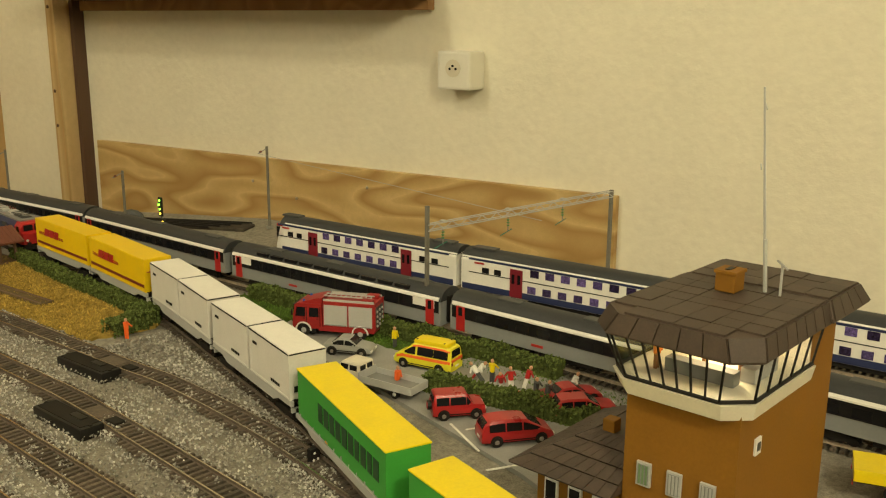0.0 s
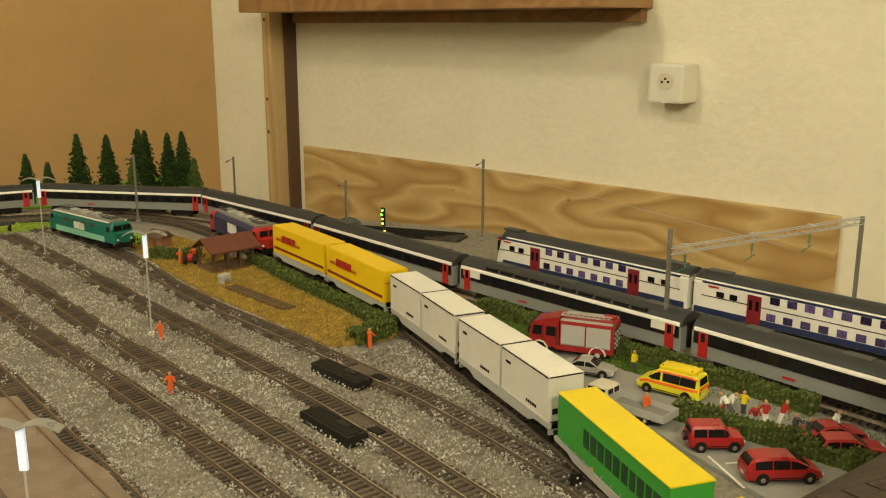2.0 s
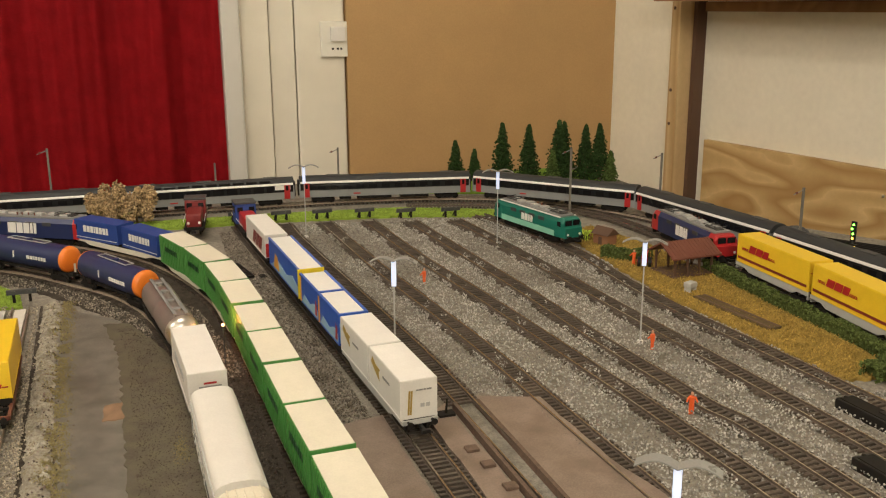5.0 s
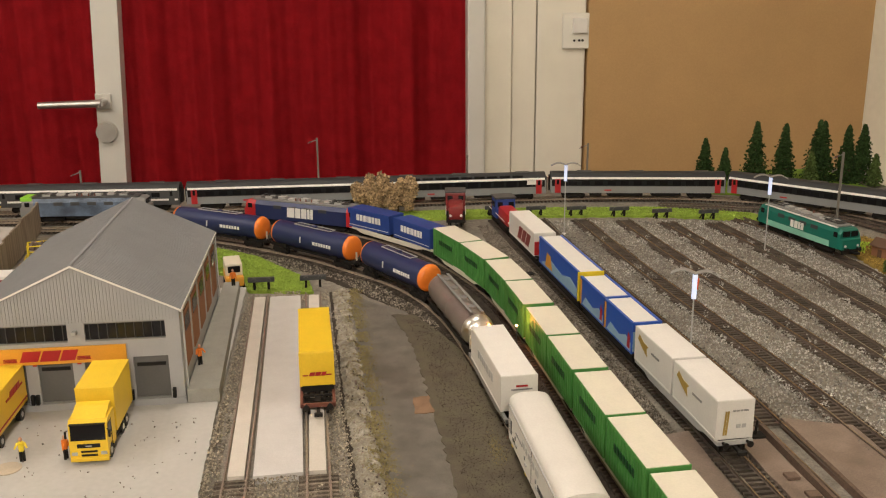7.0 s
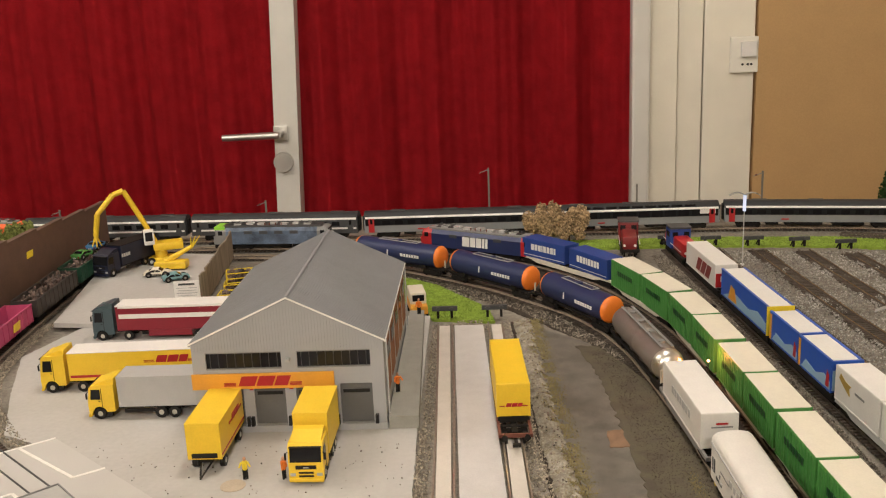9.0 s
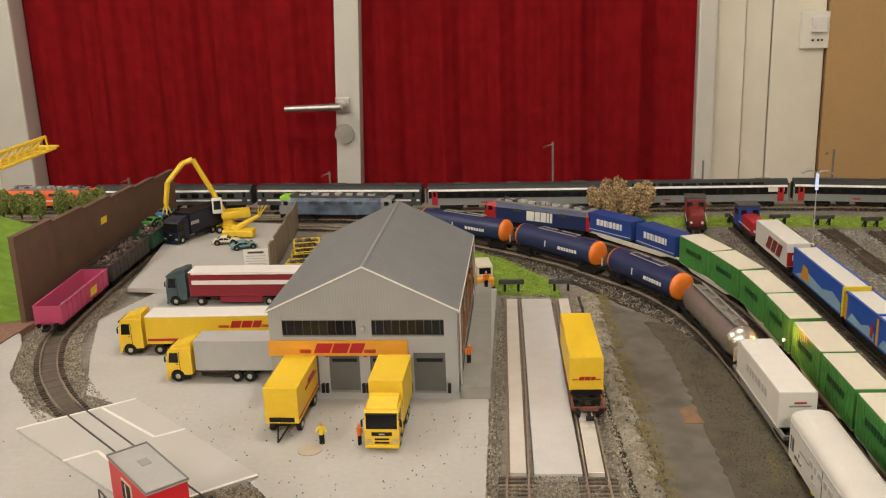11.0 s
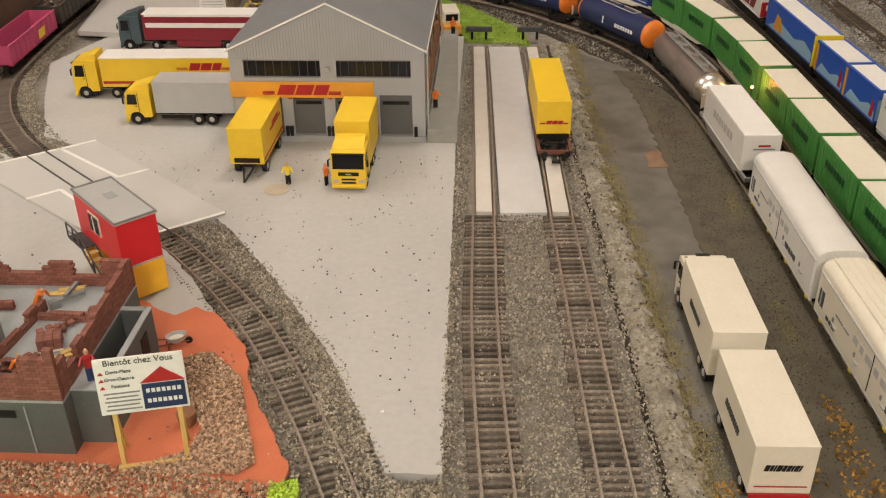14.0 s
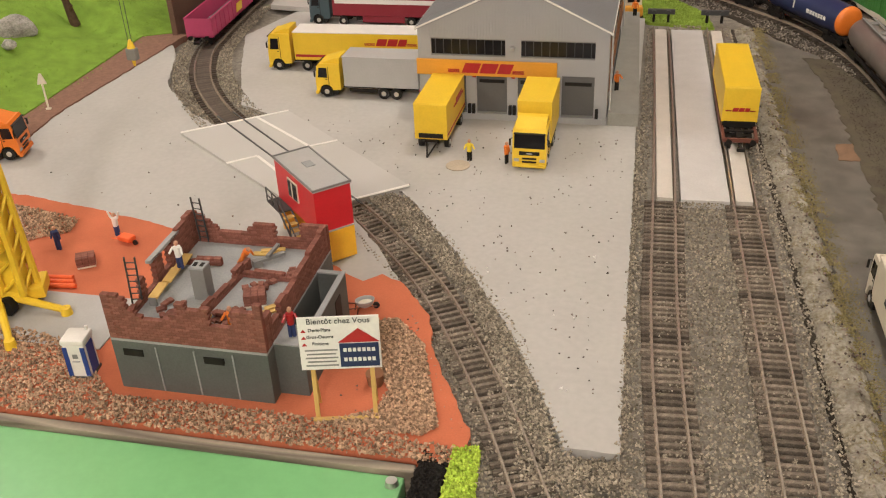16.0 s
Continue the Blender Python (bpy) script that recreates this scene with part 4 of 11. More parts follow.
def flat_wagon(m, length, label, colour=None, group="container wagons", dz=0.0):
    colour = colour or P_LGREY
    w = thing("container_wagon", m, label, "wagon", group)
    h = length / 2
    for y in (-0.0138, 0.0138):
        part("side_sill", prism(bmesh.new(), [(-h, 0.0135 + dz), (-h, 0.0105 + dz * 0.75), (-h * 0.72, 0.0105 + dz * 0.75), (-h * 0.60, 0.0075 + dz * 0.6), (h * 0.60, 0.0075 + dz * 0.6), (h * 0.72, 0.0105 + dz * 0.75), (h, 0.0105 + dz * 0.75), (h, 0.0135 + dz)], "y", y - 0.0012, y + 0.0012), colour, w)
    bm = bmesh.new()
    for k in range(int(length / 0.018) + 1):
        bx(bm, -h + 0.002 + k * (length - 0.004) / int(length / 0.018), 0, 0.0125 + dz, 0.0022, 0.0256, 0.0018)
    part("cross_frame", bm, P_UNDER, w)
    part("centre_sill", box(0, 0, 0.0105, length * 0.9, 0.005, 0.004), P_UNDER, w)
    for s in (-1, 1):
        part("head_beam", box(s * (h - 0.001), 0, 0.0120, 0.002, 0.0290, 0.0035), colour, w)
    for s in (-1, 1):
        bogie(w, s * (h - 0.021))
    ends(w, h)
    return w


def container(m, L, H, label, body, roof, W=0.029, ribs=0, ribmat=None, group="containers", category="container", doors=True, z0=0.0):
    c = thing("container", m, label, category, group)
    part("body", box(0, 0, z0 + H / 2, L, W, H, 0.0006), body, c)
    part("roof", box(0, 0, z0 + H + 0.0002, L - 0.0008, W - 0.0008, 0.0009, 0.0003), roof, c)
    for sx in (-1, 1):
        for sy in (-1, 1):
            part("corner_post", box(sx * (L / 2 - 0.0009), sy * (W / 2 - 0.0007), z0 + H / 2, 0.0022, 0.0018, H + 0.0004), body, c)
    if ribs:
        bm = bmesh.new()
        for k in range(ribs):
            x = -L / 2 + L * (k + 0.5) / ribs
            for sy in (-1, 1):
                bx(bm, x, sy * (W / 2 + 0.0001), z0 + H / 2, L / ribs * 0.5, 0.0007, H * 0.90)
        tagged(part("corrugation", bm, ribmat or body, c), kind="stuff")
    for sy in (-1, 1):
        part("side_rail", box(0, sy * (W / 2 + 0.0001), z0 + 0.0007, L, 0.0006, 0.0014), body, c)
    if doors:
        bm = bmesh.new()
        for y in (-0.009, -0.004, 0.004, 0.009):
            cyl(bm, (L / 2 + 0.0005, y, z0 + 0.002), (L / 2 + 0.0005, y, z0 + H - 0.002), 0.00035, n=6)
        part("lock_gear", bm, P_LGREY, c)
        part("door_seam", box(L / 2 + 0.0001, 0, z0 + H / 2, 0.0004, 0.0005, H * 0.94), P_UNDER, c)
    return c


def courier_mark(parent, m, k=1.0):
    """Red slanted logo blocks between thin red lines, as plain shapes."""
    bars("logo", parent, P_RED, m, [0.0085 * k, 0.0085 * k, 0.0070 * k], 0.0062 * k, 0.0010 * k, 0.35)
    for s in (-1, 1):
        bm = bmesh.new()
        for z in (-0.0026, -0.0018, -0.0010):
            bx(bm, s * 0.0185 * k, z * k, 0.0002, 0.009 * k, 0.0004 * k, 0.0004)
        part("logo_stripe", bm, P_RED, parent, m=m)


DECK = 0.0140
# main train: blue engine, yellow boxes, white boxes, green semi-trailers
s_yellow = [(L_MAIN.s_y(0.21), "yellow"), (L_MAIN.s_y(0.062), "yellow")]
for s, _ in s_yellow:
    w = flat_wagon(L_MAIN.seat(s, 0.142), 0.142, "light grey pocket container wagon under a yellow box", dz=0.0055)
    c = container(L_MAIN.seat(s, 0.142, DECK + 0.0055), 0.139, 0.0340, "yellow courier swap body with a red logo and red stripe", P_YELLOW, P_YELLOW, 0.0295)
    for sg in (-1, 1):
        courier_mark(c, side_m(0.026, sg * 0.0152, 0.0210, sg), 1.45)
        part("stripe", box(0, sg * 0.0149, 0.0060, 0.134, 0.0004, 0.0030), P_DRED, c)
    courier_mark(c, end_m(-0.0698, 0, 0.022, -1), 0.55)
    courier_mark(c, end_m(0.0700, 0, 0.022, 1), 0.55)
for s in (L_MAIN.s_y(-0.101), L_MAIN.s_y(-0.262)):
    w = flat_wagon(L_MAIN.seat(s, 0.157), 0.157, "grey container wagon under white boxes", dz=0.0060)
    for k in (-1, 1):
        c = container(L_MAIN.seat(s + k * 0.0397, 0.075, DECK + 0.0060), 0.0752, 0.0355, "plain white swap body with small dark writing", P_WHITE, P_WHITE2, 0.0295, group="white boxes")
        part("top_edge_line", box(0, -0.01495, 0.0348, 0.0752, 0.0005, 0.0010), P_UNDER, c)
        part("top_edge_line", box(0, 0.01495, 0.0348, 0.0752, 0.0005, 0.0010), P_UNDER, c)
        part("top_edge_line", box(-0.0377, 0, 0.0348, 0.0005, 0.0290, 0.0010), P_UNDER, c)
        for sg in (-1, 1):
            bars("print", c, P_UNDER, side_m(0.026, sg * 0.0149, 0.026, sg), [0.0016, 0.0012, 0.0018, 0.0012], 0.0022, 0.0006)
            bars("print", c, P_UNDER, side_m(-0.012 * sg, sg * 0.0149, 0.006, sg), [0.0020] * 5, 0.0024, 0.0014)
        for y in (-0.009, 0.009):
            part("hazard_square", box(-0.0380, y, 0.008, 0.0005, 0.0045, 0.0045), P_BLACK, c)


def semi_trailer(m, label):
    c = thing("semi_trailer", m, label, "trailer", "green and yellow semi-trailers")
    L, W, H = 0.150, 0.0295, 0.034
    part("body", box(0, 0, 0.009 + H / 2, L, W, H, 0.0006), P_BGREEN, c, "bright green side walls")
    part("roof", box(0, 0, 0.0093 + H, L + 0.001, W + 0.001, 0.0012, 0.0004), P_LEMON, c, "lemon yellow roof")
    for sg in (-1, 1):
        bars("lettering", c, P_DGREEN, side_m(0.016 * -sg, sg * (W / 2), 0.0265, sg), [0.0075, 0.0082, 0.0078, 0.0080, 0.0082, 0.0078, 0.0066, 0.0078, 0.0060, 0.0078], 0.0130, 0.0026)
        part("side_guard", box(-0.005, sg * 0.0135, 0.0065, 0.05, 0.001, 0.0045), P_BGREEN, c)
        bm = bmesh.new()
        for k in range(12):
            bx(bm, -0.07 + k * 0.0127, sg * (W / 2 + 0.0003), 0.010, 0.0006, 0.0005, 0.002)
        part("tarp_edge", bm, P_LGREY, c)
    part("chassis", box(-0.01, 0, 0.0075, 0.125, 0.012, 0.003), P_UNDER, c)
    for x in (-0.052, -0.036, -0.020):
        for sg in (-1, 1):
            t = part("wheel", rod((x, sg * 0.0075, 0.0052), (x, sg * 0.0135, 0.0052), 0.0055, n=18), P_BLACK, c, smooth=True)
            part("hub", rod((x, sg * 0.0135, 0.0052), (x, sg * 0.0139, 0.0052), 0.0028, n=14), P_LGREY, t)
    for sg in (-1, 1):
        part("marker_light", box(0.02, sg * 0.0150, 0.0098, 0.003, 0.0006, 0.0015), P_AMBER, c)
    return c


for s in (L_MAIN.s_y(-0.424), L_MAIN.s_y(-0.590), L_MAIN.s_y(-0.757)):
    w = flat_wagon(L_MAIN.seat(s, 0.160), 0.160, "grey pocket wagon carrying a semi-trailer")
    part("pocket", box(-0.02, 0, 0.0045, 0.10, 0.021, 0.003), P_UNDER, w)
    semi_trailer(L_MAIN.seat(s, 0.150, 0.006), "lemon-roofed bright green semi-trailer on a pocket wagon")


# engines
def engine(m, label, L, side, ends_, roof, lower=None, stripe=None, group="electric engines", H=0.045):
    e = thing("locomotive", m, label, "locomotive", group)
    h, W = L / 2, 0.0335
    zf, zt = 0.0115, H - 0.006

    def ring(x, top, w, zb=zf):
        return [(x, -w / 2, zb), (x, w / 2, zb), (x, w / 2, top - 0.006), (x, w / 2 - 0.004, top), (x, -w / 2 + 0.004, top), (x, -w / 2, top - 0.006)]
    bm = loft(bmesh.new(), [ring(-h + 0.022, zt, W), ring(h - 0.022, zt, W)])
    part("body", bm, side, e, smooth=False)
    for s in (-1, 1):
        bm = loft(bmesh.new(), [ring(s * (h - 0.0219), zt, W), ring(s * (h - 0.008), zt, W * 0.99), ring(s * (h - 0.004), zt - 0.002, W * 0.96)])
        loft(bm, [[(s * (h - 0.004), -W * 0.48, zf), (s * (h - 0.004), W * 0.48, zf), (s * (h - 0.004), W * 0.48, zt - 0.012), (s * (h - 0.004), -W * 0.48, zt - 0.012)],
                  [(s * h, -W * 0.44, zf), (s * h, W * 0.44, zf), (s * h, W * 0.44, zt - 0.014), (s * h, -W * 0.44, zt - 0.014)]])
        cab = part("cab", bm, ends_, e, "coloured driver's cab")
        for y in (-0.0068, 0.0068):
            part("windscreen", box(s * (h - 0.0034), y, zt - 0.0070, 0.0012, 0.0115, 0.0075, 0.0006), P_GLASSD, cab)
            part("cab_window", box(s * (h - 0.0125), (1 if y > 0 else -1) * (W / 2 + 0.00005), zt - 0.0085, 0.0075, 0.0006, 0.0070, 0.0004), P_GLASSD, cab)
            part("headlamp", rod((s * (h + 0.0002), y * 1.5, 0.0165), (s * (h + 0.0010), y * 1.5, 0.0165), 0.0017, n=12), P_WHITE2, cab)
        part("snow_plough", box(s * (h - 0.002), 0, 0.0075, 0.003, 0.026, 0.006), P_UNDER, e)
    for sy in (-1, 1):
        if lower:
            part("skirt", box(0, sy * (W / 2 + 0.0002), 0.0155, L - 0.046, 0.0007, 0.008), lower, e)
        if stripe:
            part("stripe", box(0, sy * (W / 2 + 0.0004), 0.0205, L - 0.02, 0.0006, 0.0028), stripe, e)
        for k in range(4):
            part("side_grille", box((k - 1.5) * L * 0.13, sy * (W / 2 + 0.0002), zt - 0.0075, 0.014, 0.0006, 0.0055, 0.0003), P_DGREY, e)
    part("roof", box(0, 0, zt + 0.0012, L - 0.030, W - 0.009, 0.0028, 0.0008), roof, e)
    bm = bmesh.new()
    for k in range(7):
        bx(bm, -L * 0.30 + k * L * 0.10, 0.002 * (-1) ** k, zt + 0.0040, L * 0.06, 0.010, 0.0030, 0.0004)
    tagged(part("roof_equipment", bm, P_LGREY, e), kind="stuff")
    for x in (-0.006, 0.004, 0.012, -0.016):
        part("insulator", rod((x, 0.007, zt + 0.002), (x, 0.007, zt + 0.0065), 0.0010, n=8), P_BROWN, e)
    for s in (-1, 1):
        bm = bmesh.new()
        x0 = s * L * 0.30
        for y in (-0.0065, 0.0065):
            cyl(bm, (x0 - 0.014, y, zt + 0.0055), (x0 + 0.014, y * 0.6, zt + 0.0068), 0.0005, n=6)
        for x in (-0.013, 0.0, 0.013):
            cyl(bm, (x0 + x, -0.009, zt + 0.0066), (x0 + x, 0.009, zt + 0.0066), 0.0005, n=6)
        bx(bm, x0, 0, zt + 0.0035, 0.030, 0.012, 0.0012)
        part("pantograph", bm, P_DGREY, e, "folded pantograph")
        bogie(e, s * L * 0.27, 0.030, 0.0065)
    part("underframe", box(0, 0, 0.0085, L * 0.30, 0.024, 0.005), P_UNDER, e)
    ends(e, h)
    return e


def block_letters(parent, material, L, sizes, h, z, W=0.0335, xoff=0.0):
    for sg in (-1, 1):
        bars("lettering", parent, material, side_m(xoff * -sg, sg * (W / 2 + 0.0001), z, sg), sizes, h, 0.0016, 0.05, 0.0007)


rail_blue = engine(L_MAIN.seat(L_MAIN.s_y(0.412), 0.178, 0, True), "dark blue and red electric engine with white lettering", 0.178, P_NAVY, P_RED, P_MGREY)
block_letters(rail_blue, P_WHITE2, 0.178, [0.009, 0.009, 0.004, 0.004], 0.014, 0.025)
second_blue = engine(L_X.seat(L_X.s_y(0.7665), 0.204), "dark blue and red electric engine with white lettering", 0.204, P_NAVY, P_RED, P_MGREY)
block_letters(second_blue, P_WHITE2, 0.19, [0.013, 0.009, 0.009, 0.004, 0.004], 0.015, 0.025)
green_e = engine(pose(0.754, 0.570, 0, 0, 0, -78), "turquoise and mint electric engine with white lettering", 0.178, P_TURQ, P_TURQ, P_MGREY, lower=P_MINT)
block_letters(green_e, P_WHITE2, 0.178, [0.0065, 0.0065, 0.0045, 0.005], 0.010, 0.026)
for sy in (-1, 1):
    part("white_roof_edge", box(0, sy * 0.0135, 0.0395, 0.15, 0.003, 0.0012), P_WHITE2, green_e)
orange_e = engine(L_COACH.seat(L_COACH.s_x(-0.86), 0.178), "orange-red electric engine with a cream stripe", 0.178, P_FORANGE, P_FORANGE, P_MGREY, stripe=P_OFFW)
grey_e = engine(pose(-0.30, 0.858, 0, 0, 0, 175), "grey electric engine with landscape-blue sides and green ends", 0.200, P_BLUISH, P_MGREY, P_DGREY)
part("lime_panel", box(0.089, 0, 0.0385, 0.018, 0.030, 0.006, 0.001), P_LIMEC, grey_e, "lime green cab top")


def shunter(m, label, body, cab, group="diesel shunters"):
    e = thing("shunting_engine", m, label, "locomotive", group)
    part("hood", box(0.022, 0, 0.023, 0.062, 0.022, 0.020, 0.003), body, e, smooth=True)
    part("cab", box(-0.018, 0, 0.028, 0.028, 0.031, 0.030, 0.002), cab, e)
    part("rear_hood", box(-0.043, 0, 0.021, 0.024, 0.022, 0.016, 0.003), body, e)
    part("cab_roof", box(-0.018, 0, 0.0445, 0.031, 0.033, 0.003, 0.0012), P_DGREY, e)
    for sy in (-1, 1):
        part("cab_window", box(-0.018, sy * 0.0157, 0.034, 0.016, 0.0006, 0.008), P_GLASSD, e)
        part("hood_window", box(-0.0035, sy * 0.0085, 0.035, 0.0006, 0.008, 0.007), P_GLASSD, e)
        part("handrail", rod((-0.05, sy * 0.0150, 0.022), (0.053, sy * 0.0150, 0.022), 0.0005, n=6), P_WHITE2, e)
        part("lamp", rod((0.053, sy * 0.008, 0.020), (0.0545, sy * 0.008, 0.020), 0.002, n=12), P_WHITE2, e)
    part("frame", box(0, 0, 0.0115, 0.112, 0.029, 0.004), P_UNDER, e)
    for s in (-1, 1):
        bogie(e, s * 0.032, 0.022)
    ends(e, 0.056)
    return e


shunter(pose(0.278, 0.772, 0, 0, 0, -97), "dull red diesel shunter with a rounded hood", P_DRED, P_DRED)
shunter(L_Y.seat(L_Y.s_y(0.715), 0.11, 0, True), "blue and red diesel shunter", P_RED, P_BLUE)

# container train towards the buffer stop
w = flat_wagon(L_Y.seat(L_Y.s_y(0.565), 0.140), 0.140, "dark flat wagon under a white and red box", P_UNDER)
c = container(L_Y.seat(L_Y.s_y(0.572), 0.11, DECK), 0.128, 0.030, "white box with red tail doors and pictures", P_WHITE, P_WHITE2)
part("red_tail", box(-0.0645, 0, 0.010, 0.0008, 0.028, 0.018), P_RED, c)
bars("logo", c, P_WHITE2, end_m(-0.0651, 0, 0.012, -1), [0.004, 0.004, 0.006], 0.007, 0.001)
for sg in (-1, 1):
    bars("logo", c, P_DRED, side_m(-0.010 * sg, sg * 0.0147, 0.014, sg), [0.016, 0.016, 0.016], 0.018, 0.004, 0.6)
w = flat_wagon(L_Y.seat(L_Y.s_y(0.402), 0.166), 0.166, "dark flat wagon under a blue and yellow trailer", P_UNDER)
c = container(L_Y.seat(L_Y.s_y(0.404), 0.16, DECK), 0.158, 0.032, "blue and yellow picture box with a white roof", P_BBLUE, P_WHITE2, group="blue picture boxes")
for sg in (-1, 1):
    part("picture_panel", prism(bmesh.new(), [(-0.076, 0.002), (0.070, 0.002), (0.030, 0.016), (-0.020, 0.011), (-0.050, 0.018), (-0.076, 0.012)], "y", sg * 0.0146, sg * 0.0149), P_SKY, c)
    part("picture_panel", prism(bmesh.new(), [(0.020, 0.004), (0.050, 0.004), (0.042, 0.022), (0.028, 0.020)], "y", sg * 0.0149, sg * 0.0151), P_AMBER, c)
for sg in (-1, 1):
    part("roof_trim", box(0, sg * 0.0138, 0.0324, 0.158, 0.0026, 0.0020), P_BBLUE, c)
part("end_frame", box(-0.0795, 0, 0.016, 0.0015, 0.0305, 0.034, 0.0004), P_LEMON, c)
w = flat_wagon(L_Y.seat(L_Y.s_y(0.237), 0.155), 0.155, "dark flat wagon under blue boxes", P_UNDER)
for y, nm in ((0.277, 0), (0.200, 1)):
    c = container(L_Y.seat(L_Y.s_y(y), 0.074, DECK), 0.075, 0.030, "bright blue swap body with yellow pictures and white roof", P_BBLUE, P_WHITE2, group="blue picture boxes")
    for sg in (-1, 1):
        part("picture_panel", prism(bmesh.new(), [(-0.036, 0.002), (0.030, 0.002), (0.020, 0.012), (-0.004, 0.008), (-0.022, 0.014), (-0.036, 0.010)], "y", sg * 0.0146, sg * 0.0149), P_SKY, c)
        part("yellow_end", box(0.0355, sg * 0.0148, 0.0145, 0.004, 0.0006, 0.028), P_AMBER, c)
        part("picture_panel", prism(bmesh.new(), [(-0.034, 0.004), (-0.027, 0.004), (-0.029, 0.020), (-0.034, 0.016)], "y", sg * 0.0149, sg * 0.0151), P_RED, c)
        part("roof_trim", box(0, sg * 0.0138, 0.0304, 0.076, 0.0026, 0.0022), P_BBLUE, c)
    part("tail_panel", box(-0.0377, 0, 0.012, 0.0006, 0.027, 0.020), P_SKY, c)
    part("roof_trim", box(-0.0375, 0, 0.0295, 0.0030, 0.0300, 0.0040), P_BBLUE, c)
w = flat_wagon(L_Y.seat(L_Y.s_y(0.066), 0.172), 0.172, "light grey container wagon under two white boxes")
for y in (0.111, 0.0225):
    c = container(L_Y.seat(L_Y.s_y(y), 0.08, DECK), 0.083, 0.0325, "white swap body with a gold emblem and small print", P_WHITE, P_WHITE2, 0.0305, group="white boxes")
    for sg in (-1, 1):
        bm = prism(bmesh.new(), [(-0.012, 0.004), (-0.002, -0.001), (0.010, -0.006), (0.008, 0.001), (0.012, 0.004), (0.000, 0.005), (-0.009, 0.009)], "z", 0, 0.0004)
        part("gold_emblem", bm, P_GOLD, c, m=side_m(0.022, sg * 0.0153, 0.019, sg))
        bars("print", c, P_MGREY, side_m(-0.006, sg * 0.0153, 0.020, sg), [0.003, 0.002, 0.004, 0.002, 0.003], 0.002, 0.0008)
    bars("gold_emblem", c, P_GOLD, end_m(-0.0419, 0.008, 0.014, -1), [0.0014, 0.0014], 0.020, 0.0005, 0.06)
    for dx in (-0.003, -0.0075):
        part("hazard_square", box(-0.0419, dx, 0.011, 0.0005, 0.0032, 0.0032), P_LGREY, c)
    bars("print", c, P_MGREY, end_m(-0.0419, -0.004, 0.024, -1), [0.002, 0.003, 0.002, 0.004], 0.0012, 0.0006)

# green box train
edges = [(0.547, 0.469), (0.466, 0.389), (0.383, 0.304), (0.301, 0.222), (0.215, 0.136), (0.133, 0.054), (0.048, -0.031), (-0.034, -0.113), (-0.119, -0.198), (-0.201, -0.280), (-0.286, -0.365), (-0.368, -0.447)]
for k, (a, b) in enumerate(edges):
    s0, s1 = L_X.s_y(b), L_X.s_y(a)
    L = s1 - s0
    c = container(L_X.seat((s0 + s1) / 2, L, 0.0125), L - 0.001, 0.0350, "dark green ribbed swap body with a cream roof", P_GREEN, P_CREAMTOP, 0.0315, ribs=14, group="green boxes")
    for sg in (-1, 1):
        bars("lettering", c, P_DGREEN, side_m(0, sg * 0.0163, 0.021, sg), [0.004] * 7, 0.006, 0.002)
    if k % 2 == 0:
        b2 = edges[k + 1][1]
        s0 = L_X.s_y(b2)
        flat_wagon(L_X.seat((s0 + s1) / 2, s1 - s0 - 0.002), s1 - s0 - 0.002, "pale grey container wagon under green boxes", P_OFFW)
s0, s1 = L_X.s_y(0.556), L_X.s_x(0.112)
s0, s1 = min(s0, s1), max(s0, s1)
w = flat_wagon(L_X.seat((s0 + s1) / 2, s1 - s0), s1 - s0, "pale flat wagon under two blue boxes", P_OFFW)
for f in (0.26, 0.74):
    c = container(L_X.seat(s0 + (s1 - s0) * f, 0.09, DECK), (s1 - s0) * 0.42, 0.0270, "blue tarpaulin box with pale lettering", P_BLUE, P_BLUE, 0.029, group="blue boxes", doors=False)
    for sg in (-1, 1):
        bars("lettering", c, P_WHITE2, side_m(0, sg * 0.0146, 0.016, sg), [0.0060, 0.0055, 0.0055, 0.0022, 0.0055, 0.0055, 0.0055, 0.0035], 0.0090, 0.0016)
        part("white_edge", box(0, sg * 0.0146, 0.0035, (s1 - s0) * 0.40, 0.0004, 0.0008), P_WHITE2, c)


